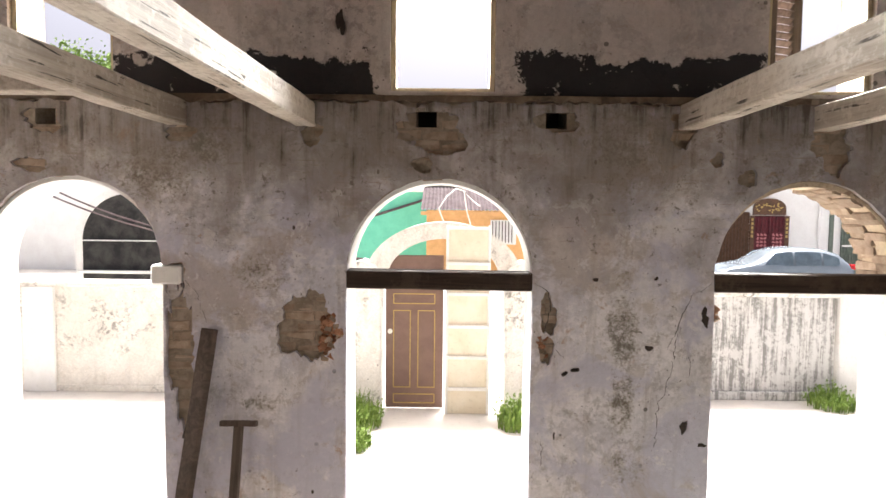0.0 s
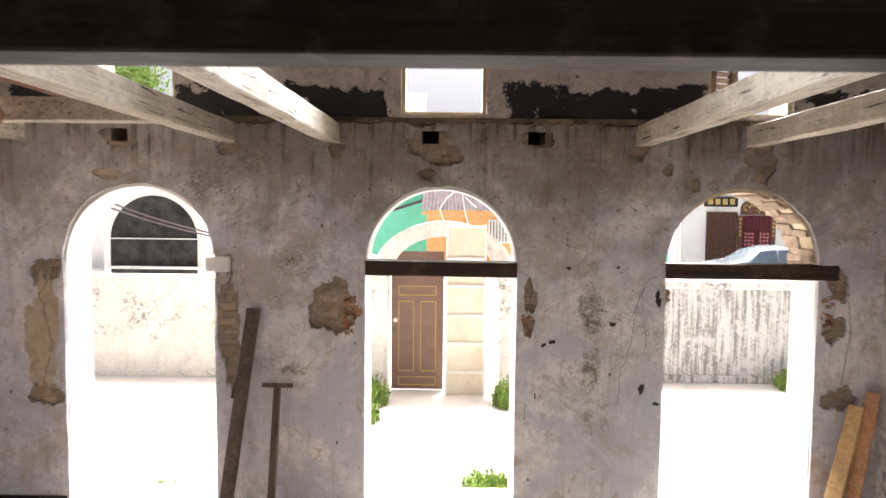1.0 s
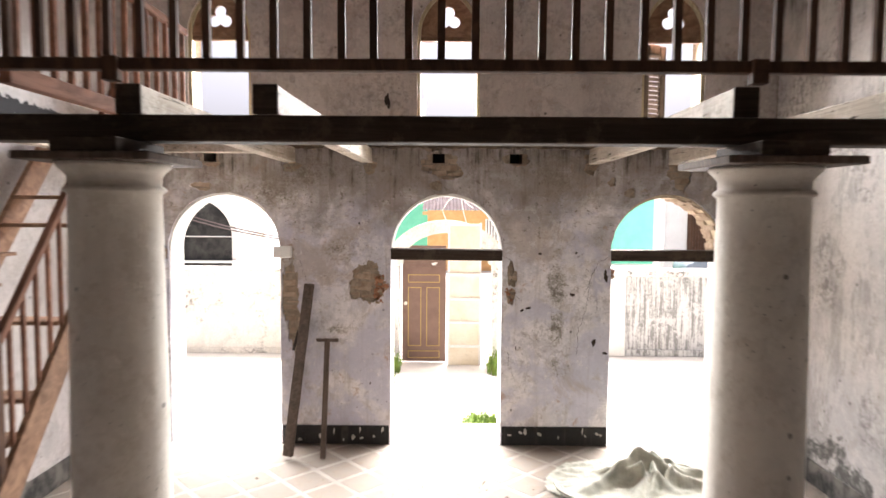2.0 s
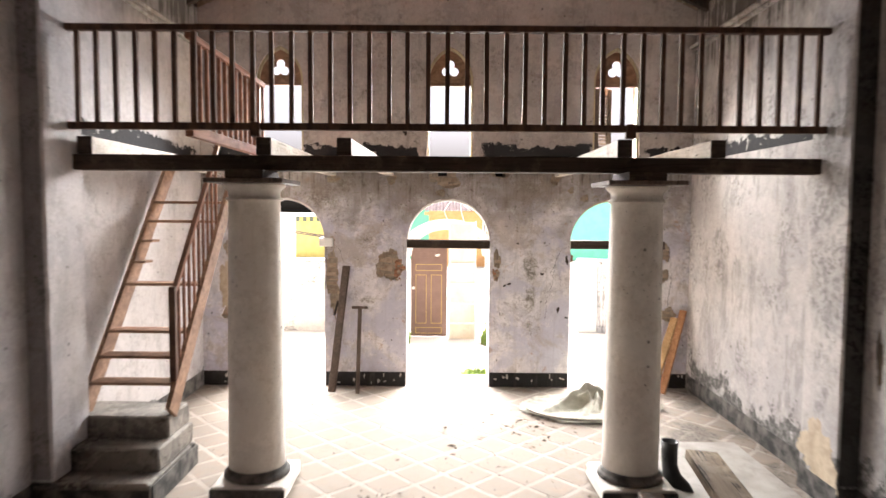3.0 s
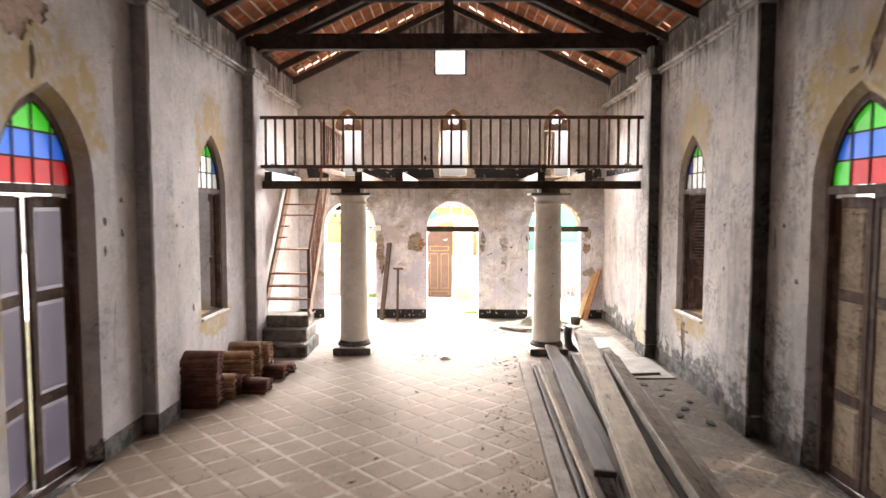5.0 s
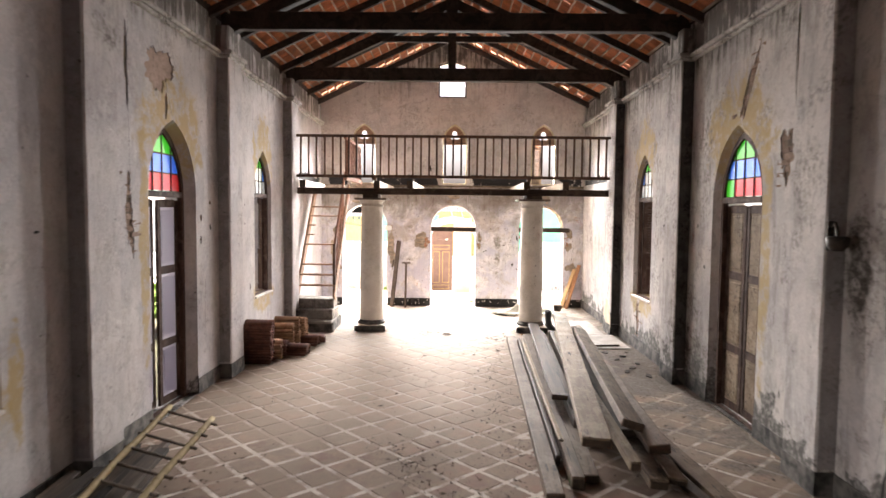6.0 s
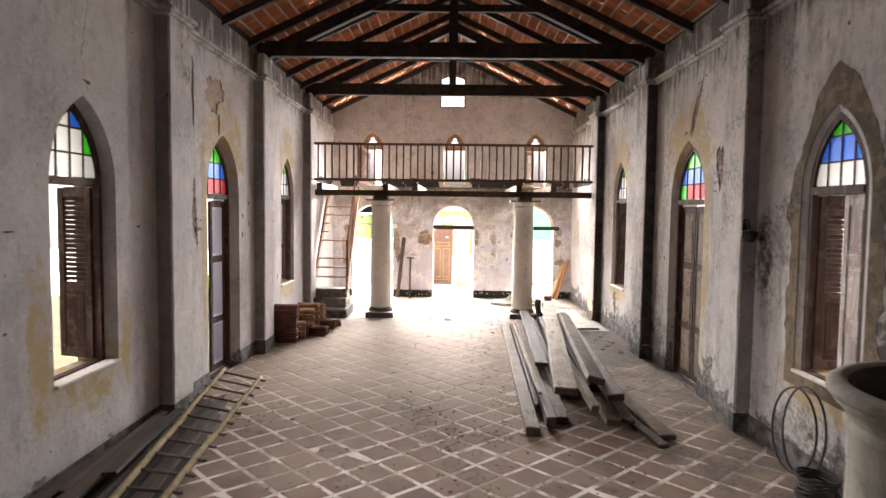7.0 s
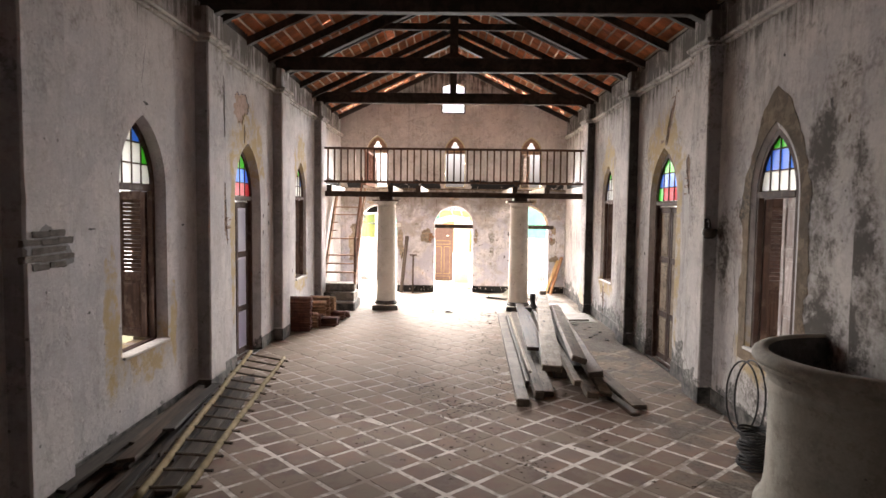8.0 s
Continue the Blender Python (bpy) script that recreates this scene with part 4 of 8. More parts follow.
# long walls: openings (centre, half width, bottom, spring, apex)
OPEN = ((-5.18, 0.51, 0.95, 2.74, 3.56), (-8.88, 0.66, -0.01, 2.70, 3.60), (-12.48, 0.525, 0.95, 2.74, 3.54))
for side, name, xi, s, mat in ((-1, "wall_left", XL, -1, M_LEFT), (1, "wall_right", XR, 1, M_RIGHT)):
    holes = [gothic(c, h, max(z0, 0.004), sp, ap) for c, h, z0, sp, ap in OPEN]
    outer_w = [(YB - 0.3, -0.02), (0.02, -0.02), (0.02, Z_EAVE), (YB - 0.3, Z_EAVE)]
    bm = sheet(outer_w, holes, along_x, xi + s * 0.015, xi + s * WALL)
    w = setting(name, bm, mat, "long plastered wall with pointed windows, flaking paint and mould", "wall")
    # plaster skin, broken through in places
    if side < 0:
        brk = [blob(-9.22, 4.15, 0.34, 0.23, 31, 24, 0.35), blob(-9.06, 3.74, 0.035, 0.16, 32, 14, 0.3), blob(-10.38, 2.97, 0.06, 0.09, 33, 14), blob(-9.985, 4.05, 0.035, 0.42, 35, 18, 0.45),
               blob(-9.97, 2.44, 0.075, 0.37, 34, 20, 0.45), blob(-8.05, 2.4, 0.03, 0.05, 36, 9), blob(-8.06, 2.1, 0.03, 0.05, 37, 9),
               blob(-5.95, 1.2, 0.03, 0.05, 38, 9), blob(-6.4, 2.3, 0.025, 0.03, 39, 9), blob(-10.4, 1.2, 0.05, 0.22, 40, 14)]
    else:
        brk = [blob(-9.14, 4.03, 0.065, 0.47, 51, 26, 0.35, 0.5), blob(-10.02, 3.16, 0.13, 0.26, 52, 24, 0.4, 0.1), blob(-10.15, 4.2, 0.025, 0.45, 53, 16, 0.3),
               blob(-5.0, 0.6, 0.10, 0.28, 54, 22, 0.4), blob(-3.95, 1.35, 0.04, 0.25, 55, 14, 0.4), blob(-7.55, 2.2, 0.03, 0.12, 56, 12)]
    hol = [gothic(c, h + 0.004, max(z0 - 0.004, 0.012), sp, ap + 0.004) for c, h, z0, sp, ap in OPEN]
    skin = sheet([(YB, 0.0), (0.0, 0.0), (0.0, Z_EAVE - 0.012), (YB, Z_EAVE - 0.012)], hol + brk, along_x, xi, xi + s * 0.015)
    part("plaster", skin, mat, w)
    turn = pose(0, 0, 0, 0, 0, 90 if side > 0 else -90)
    for i, b in enumerate(brk):
        a0, a1 = sorted((xi + s * 0.0125, xi + s * 0.0146))
        part("bare_patch", sheet(b, [], along_x, a0, a1), M_BASECOAT if side < 0 and i == 0 else M_RENDER, w)
        if side < 0 and i == 0:
            continue
        if max(u for u, v in b) - min(u for u, v in b) < 0.16:
            continue
        if side > 0:
            bricks_in([(u, v) for u, v in b], w, Matrix.Translation((xi + 0.004, 0, 0)) @ pose(0, 0, 0, 0, 0, -90) @ Matrix.Diagonal((-1, 1, 1, 1)), 70 + i, False, M_SCAR)
        else:
            bricks_in([(u, v) for u, v in b], w, Matrix.Translation((xi - 0.004, 0, 0)) @ pose(0, 0, 0, 0, 0, 90), 70 + i, False, M_SCAR)
    # cracks and small knocked holes
    def on_side(u, v, x=xi - s * 0.0012):
        return (x, u, v)
    if side < 0:
        lines = ([(-8.90, 3.62), (-8.98, 3.85), (-9.10, 4.1)], [(-6.88, 2.75), (-6.84, 2.5), (-6.88, 2.2), (-6.92, 1.9)], [(-12.4, 3.6), (-12.5, 3.9), (-12.35, 4.5)], [(-9.94, 4.6), (-9.96, 3.7), (-9.94, 2.8)], [(-10.35, 2.2), (-10.38, 1.5), (-10.3, 0.9)],
                 [(-7.9, 1.6), (-7.95, 1.1), (-7.9, 0.7)])
        dots = ((-7.72, 2.61, 0.055, 0.07), (-7.72, 2.26, 0.05, 0.08), (-6.77, 2.98, 0.05, 0.05), (-6.88, 2.28, 0.07, 0.04), (-6.59, 2.28, 0.03, 0.03), (-6.21, 2.59, 0.035, 0.03), (-6.22, 2.28, 0.05, 0.03),
                (-6.35, 1.79, 0.03, 0.05), (-6.8, 1.5, 0.03, 0.03), (-14.1, 3.05, 0.07, 0.08), (-13.52, 2.33, 0.11, 0.025), (-11.49, 2.32, 0.06, 0.025), (-14.08, 2.66, 0.03, 0.05), (-13.59, 1.55, 0.05, 0.02), (-12.41, 3.68, 0.12, 0.03))
    else:
        lines = ([(-4.72, 0.93), (-4.80, 0.75), (-4.76, 0.62), (-4.98, 0.45), (-4.92, 0.24)], [(-5.9, 2.9), (-5.95, 2.3), (-5.85, 1.9)], [(-11.6, 1.9), (-11.7, 1.2), (-11.6, 0.5)], [(-6.9, 3.6), (-6.8, 2.8), (-6.85, 2.0)])
        dots = ((-6.81, 3.59, 0.05, 0.06), (-6.31, 2.32, 0.06, 0.04), (-8.0, 1.8, 0.06, 0.06), (-6.32, 1.77, 0.04, 0.06), (-6.81, 2.82, 0.03, 0.05), (-7.73, 2.35, 0.05, 0.06), (-14.12, 3.06, 0.07, 0.16), (-13.47, 3.58, 0.04, 0.13),
                (-13.74, 3.4, 0.035, 0.10), (-12.58, 4.23, 0.035, 0.04), (-10.3, 2.9, 0.04, 0.15))
    for k, line in enumerate(lines):
        crack(w, line, 0.014, 60 + k, M_SKIRT, on_side)
    for k, (u, v, ru, rv) in enumerate(dots):
        a, b = sorted((xi - s * 0.0015, xi + s * 0.004))
        part("chip", sheet(blob(u, v, ru / 2, rv / 2, 80 + k, 11, 0.5), [], along_x, a, b), M_SKIRT if k % 4 else M_RENDER, w)
    # string course and pilasters
    bm = bmesh.new()
    box(bm, min(xi, xi - s * 0.06), YB, 4.70, max(xi, xi - s * 0.06), -0.001, 4.745, bevel=0.012)
    box(bm, min(xi, xi - s * 0.10), YB, 4.747, max(xi, xi - s * 0.10), -0.001, 4.80, bevel=0.018)
    tagged(part("trim", bm, M_TRIM, None), "stained plaster string course along the wall", "moulding", "", "structure")
    for py in PIL_Y:
        f = xi - s * PIL
        pil = tagged(new("pilaster"), "tall plaster pilaster with moulded band, side darkened by mould and painted shade", "pilaster", "pilasters along the hall", "structure")
        pil.matrix_basis = Matrix.Translation((xi, py + PIL_W / 2, 0))
        bm = bmesh.new()
        lo, hi = sorted((0.0, -s * PIL))
        n_seg = 26
        r2 = random.Random(int(py * 100) + side)
        cols = []
        for k in range(n_seg + 1):
            z = 5.16 * k / n_seg
            j = [r2.uniform(0, 0.008) if r2.random() < 0.6 else r2.uniform(0, 0.022) for _ in range(2)]
            xf = -s * PIL
            cols.append([bm.verts.new(c) for c in ((0, -PIL_W / 2, z), (xf + s * 0.012 + s * j[0], -PIL_W / 2, z), (xf, -PIL_W / 2 + 0.012 + j[0], z),
                                                   (xf, PIL_W / 2 - 0.012 - j[1], z), (xf + s * 0.012 + s * j[1], PIL_W / 2, z), (0, PIL_W / 2, z))])
        for a, b in zip(cols, cols[1:]):
            for i in range(5):
                bm.faces.new((a[i], a[i + 1], b[i + 1], b[i]))
        bm.faces.new(cols[-1])
        part("shaft", bm, mat, pil)
        # side that looks down the hall: some mould, mostly shade put into its colour
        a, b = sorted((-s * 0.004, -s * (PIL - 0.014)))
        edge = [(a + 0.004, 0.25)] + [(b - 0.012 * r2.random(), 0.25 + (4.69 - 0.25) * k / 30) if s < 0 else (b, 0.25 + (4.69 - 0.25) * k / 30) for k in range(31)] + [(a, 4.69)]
        part("weathered_side", sheet([(u, v) for u, v in edge], [], along_y, -PIL_W / 2 - 0.0035, -PIL_W / 2 - 0.0005), M_SOOTSHADE if side > 0 and py > -9 else M_SIDE, pil)
        bm = bmesh.new()
        for zz, out, hh in ((4.70, 0.045, 0.045), (4.747, 0.075, 0.053)):
            a, b = sorted((0.0, -s * (PIL + out)))
            box(bm, a, -PIL_W / 2 - out, zz, b, PIL_W / 2 + out, zz + hh, bevel=0.012)
        part("moulding", bm, M_TRIM, pil)
        bm = bmesh.new()
        a, b = sorted((0.0, -s * (PIL + 0.005)))
        box(bm, a, -PIL_W / 2 - 0.005, 0, b, PIL_W / 2 + 0.005, 0.225, bevel=0.004)
        part("base", bm, M_BASE, pil)
    # dark cement skirting of the bays
    bm = bmesh.new()
    edges = [0.0 - 0.015] + [v for py in PIL_Y for v in (py + PIL_W, py)] + [YB]
    for k in range(0, len(edges), 2):
        hi_y, lo_y = edges[k], edges[k + 1]
        spans = [(lo_y, hi_y)]
        if lo_y < -8.88 < hi_y:
            spans = [(lo_y, -8.88 - 0.66), (-8.88 + 0.66, hi_y)]
        for a, b in spans:
            if b - a > 0.05:
                box(bm, min(xi, xi - s * 0.014), a + 0.002, 0.0, max(xi, xi - s * 0.014), b - 0.002, 0.215, bevel=0.005)
    tagged(part("baseboard", bm, M_BASE, None), "black scuffed cement skirting along the wall", "skirting", "", "structure")

# rough bared render round one window
c, hf, z0, sp, ap = OPEN[2]
rr = random.Random(4)
grown = gothic(c, hf, z0 - 0.02, sp, ap, 16)
path = [(c - hf, z0 - 0.02), (c, z0 - 0.02)] + [(c + hf, z0 + (sp - z0) * k / 24) for k in range(24)] + grown[2:] + [(c - hf, sp - (sp - z0) * k / 24) for k in range(1, 24)]
ring = []
for k, (u, v) in enumerate(path):
    w = 0.19 + 0.14 * noise.noise((u * 2.1, v * 1.7, 3.0)) + 0.07 * noise.noise((u * 7, v * 7, 1.0)) + rr.uniform(-0.018, 0.018)
    f = max(0.0, (v - sp) / (ap - sp))
    du = (u - c) / hf
    ring.append((u + w * du * (1 - 0.25 * f), v + (w + 0.17) * f ** 1.3 - (0.06 + 0.4 * w if v < z0 + 0.01 else 0)))
bm = sheet(ring, [gothic(c, hf + 0.006, z0 - 0.006, sp, ap + 0.006)], along_x, XR - 0.004, XR - 0.0008)
tagged(part("bare_render", bm, M_BARED), "rough bared brown render round a pointed window", "plaster patch", "", "structure")

# bare ochre foot of the first pilaster on the board's side
t = tagged(part("bare_ochre", sheet(blob(-3.49, 0.42, 0.25, 0.26, 66, 30, 0.35), [], along_x, XR - PIL - 0.003, XR - PIL - 0.0005), M_OCHRE), "flaked ochre patch at the foot of a pilaster", "plaster patch", "", "structure")

# brick patch of the fourth pilaster on the ladder's side
pb = tagged(new("brick_patch"), "bare brick break in a pilaster's plaster", "brick patch", "", "structure")
pb.matrix_basis = Matrix.Translation((XL + PIL + 0.001, -14.42, 2.2))
bm = sheet(blob(0.0, 0.0, 0.28, 0.16, 61, 24, 0.25), [], along_x, -0.001, 0.0005)
part("bed", bm, M_DUSK, pb)
for k in range(5):
    for j in range(2 + k % 2):
        b = new("brick", brick_mesh((k + j) % 6, M_GREYBRICK))
        b.parent = pb
        b.matrix_basis = Matrix.Translation((0.006, -0.22 + 0.21 * j + (0.0 if k % 2 else 0.1), -0.13 + 0.064 * k)) @ pose(0, 0, 0, 0, 0, 90)

# unseen back wall behind the camera, kept dark to cut bounced light
bm = boxes((XL - WALL, YB - 0.3, -0.02, XR + WALL, YB, Z_RIDGE))
setting("wall_back", bm, M_DUSK, "plain dark plastered wall closing the hall", "wall")


# ---------------------------------------------------------------- roof
ANG = math.atan(SLOPE)
LEN = (3.4 + 0.75) / math.cos(ANG)
rr = random.Random(77)
verts, faces = [], []
PITCH, GAUGE = 0.125, 0.2
for s in (-1, 1):
    for col in range(int((0.75 - YB + 0.3) / PITCH)):
        yc = 0.72 - col * PITCH
        for row in range(int(LEN / GAUGE) + 1):
            d0 = row * GAUGE - 0.02
            if -0.60 < yc < -0.46 and 0.3 < d0 < 3.4 and rr.random() < 0.8:
                continue
            d1 = min(d0 + GAUGE + 0.045, LEN + 0.1)
            lift = rr.uniform(0, 0.010) + 0.085
            wob = rr.uniform(-0.006, 0.006)
            half = PITCH / 2 + (-0.005 if rr.random() < 0.02 else rr.uniform(0.004, 0.010))
            base = len(verts)
            for d, dz in ((d0, 0.030), (d1, 0.0)):
                for k in range(5):
                    t = -1 + k / 2
                    y = yc + wob + half * t
                    hgt = lift + dz + 0.024 * math.cos(t * math.pi / 1.0)
                    x = XC + s * (d * math.cos(ANG) + hgt * math.sin(ANG))
                    z = Z_RIDGE - d * math.sin(ANG) + hgt * math.cos(ANG)
                    verts.append((x, y, z))
            for k in range(4):
                faces.append((base + k, base + k + 1, base + 6 + k, base + 5 + k))
me = bpy.data.meshes.new("roof_tiles")
me.from_pydata(verts, [], faces)
me.materials.append(M_ROOFTILE)
roof = tagged(new("roof"), "clay tile roof on battens seen from below, with slits of daylight", "roof", "", "structure")
ob = new("roof_tiles", me)
ob.parent = roof
tagged(ob, "weathered orange clay tiles, undersides", "", "", "stuff")
# battens along the hall
for s in (-1, 1):
    for row in range(1, int(LEN / GAUGE) + 1):
        d = row * GAUGE
        bm = bmesh.new()
        box(bm, -0.016, YB - 0.2, -0.014, 0.016, 0.6, 0.014)
        for v in bm.verts:
            v.co.x += 0.004 * math.sin(v.co.y)
        ob = part("batten", bm, M_BATTEN, roof)
        ob.matrix_basis = Matrix.Translation((XC + s * (d * math.cos(ANG) + 0.062 * math.sin(ANG)), 0, Z_RIDGE - d * math.sin(ANG) + 0.062 * math.cos(ANG))) @ pose(0, 0, 0, 0, s * math.degrees(ANG), 0)
# common rafters
for k in range(20):
    y = -0.35 - k * 1.2167
    if any(abs(y - t) < 0.3 for t in (-3.47, -7.12, -10.77, -14.42, -18.07)):
        continue
    for s in (-1, 1):
        bm = bmesh.new()
        box(bm, 0.02, -0.045, -0.075, LEN, 0.045, 0.045, bevel=0.005)
        ob = part("rafter", bm, M_ROOFWOOD, roof)
        ob.matrix_basis = Matrix.Translation((XC, y, Z_RIDGE)) @ (pose(0, 0, 0, 0, math.degrees(ANG), 0) if s > 0 else pose(0, 0, 0, 0, 0, 180) @ pose(0, 0, 0, 0, math.degrees(ANG), 0))
bm = bmesh.new()
box(bm, XC - 0.03, YB, Z_RIDGE - 0.16, XC + 0.03, 0.3, Z_RIDGE + 0.05)
part("ridge_beam", bm, M_ROOFWOOD, roof)
bm = bmesh.new()
box(bm, XC - 0.2, YB - 0.2, Z_RIDGE + 0.10, XC + 0.2, 0.6, Z_RIDGE + 0.14)
part("ridge_cap", bm, M_ROOFTILE, roof)


# plates added to shut out daylight leaking in between walls and tiles
for s, xi in ((-1, XL), (1, XR)):
    a, b = sorted((xi + s * 0.005, xi + s * 0.16))
    bm = bmesh.new()
    box(bm, a, YB, Z_EAVE + 0.001, b, 0.0, Z_EAVE + 0.12, bevel=0.006)
    part("wall_plate", bm, M_ROOFWOOD, roof)


def truss(y):
    t = thing("roof_truss", "heavy dark timber king-post roof truss spanning the walls", "roof truss", Matrix.Translation((XC, y, 0)), "roof trusses")
    h = 3.58
    bm = bmesh.new()
    box(bm, -h, -0.08, 5.17, h, 0.08, 5.43, bevel=0.012)
    part("tie_beam", bm, M_ROOFWOOD, t)
    for s in (-1, 1):
        bm = bmesh.new()
        box(bm, 0.0, -0.075, -0.22, 3.62 / math.cos(ANG), 0.075, -0.02, bevel=0.01)
        ob = part("principal_rafter", bm, M_ROOFWOOD, t)
        ob.matrix_basis = Matrix.Translation((0, 0, Z_RIDGE)) @ (pose(0, 0, 0, 0, math.degrees(ANG), 0) if s > 0 else pose(0, 0, 0, 0, 0, 180) @ pose(0, 0, 0, 0, math.degrees(ANG), 0))
    bm = bmesh.new()
    box(bm, -0.08, -0.07, 5.43, 0.08, 0.07, Z_RIDGE - 0.05, bevel=0.008)
    part("king_post", bm, M_ROOFWOOD, t)
    zc = 6.02
    w = (Z_RIDGE - zc) / SLOPE - 0.15
    bm = bmesh.new()
    box(bm, -w, -0.05, zc - 0.06, w, 0.05, zc + 0.06, bevel=0.008)
    part("collar", bm, M_ROOFWOOD, t)
    return t


t0 = truss(-3.47)
for y in (-7.12, -10.77, -14.42, -18.07):
    copy_thing(t0, Matrix.Translation((XC, y, 0)))



# ---------------------------------------------------------------- pointed windows and doors of the long walls
def arch_height(u, half, spring, apex):
    rise = apex - spring
    R = (half * half + rise * rise) / (2 * half)
    k = R * R - (abs(u) - (half - R)) ** 2
    return spring + math.sqrt(max(k, 0.0)) if abs(u) <= half else spring


def cell(u0, u1, z0, z1, half, spring, apex):
    """A pane's outline, cut by the pointed head."""
    us = [u0 + (u1 - u0) * i / 10 for i in range(11)]
    us = [u for u in us if arch_height(u, half, spring, apex) > z0 + 0.015]
    if len(us) < 3:
        return None
    return [(us[0], z0), (us[-1], z0)] + [(u, min(z1, arch_height(u, half, spring, apex))) for u in reversed(us)]


SLAT_ME = {}


def leaf(parent, at, angle, w, z0, z1, mat, louvred=True, inset=None, tilt=70, low=0.42):
    """A hinged leaf: stiles, rails, louvres above and a panel below, or three panels."""
    ob = new("shutter" if louvred else "door_leaf")
    ob.parent = parent
    ob.matrix_basis = Matrix.Translation(at) @ pose(0, 0, 0, 0, 0, angle)
    h = z1 - z0
    st, t = 0.075, 0.019
    rails = [0.0, low * h, h] if louvred else [0.0, 0.30 * h, 0.66 * h, h]
    bm = bmesh.new()
    box(bm, 0, -t, 0, st, t, h, bevel=0.004)
    box(bm, w - st, -t, 0, w, t, h, bevel=0.004)
    for i, r in enumerate(rails):
        a = 0 if i == 0 else (h - 0.09 if i == len(rails) - 1 else r - 0.05)
        box(bm, st + 0.001, -t + 0.001, a, w - st - 0.001, t - 0.001, a + 0.1, bevel=0.003)
    body = part("leaf_frame", bm, mat, ob)
    for i in range(len(rails) - 1):
        a = rails[i] + (0.1 if i == 0 else 0.05)
        b = rails[i + 1] - (0.09 if i == len(rails) - 2 else 0.05)
        if b - a < 0.06:
            continue
        if louvred and i == 1:
            n = int((b - a) / 0.047)
            key = round(w, 3)
            if key not in SLAT_ME:
                q = bmesh.new()
                box(q, st - 0.004, -0.022, -0.0035, w - st + 0.004, 0.022, 0.0035)
                SLAT_ME[key] = mesh_of(q, "slat", mat)
            for k in range(n):
                sl = new("slat", SLAT_ME[key])
                sl.parent = ob
                sl.matrix_basis = Matrix.Translation((0, 0, a + 0.03 + k * (b - a) / n)) @ pose(0, 0, 0, tilt, 0, 0)
        else:
            q = bmesh.new()
            box(q, st - 0.003, -0.008, a - 0.002, w - st + 0.003, 0.008, b + 0.002)
            box(q, st + 0.03, -0.014, a + 0.035, w - st - 0.03, 0.014, b - 0.035, bevel=0.006)
            part("panel", q, inset or mat, ob)
    return ob


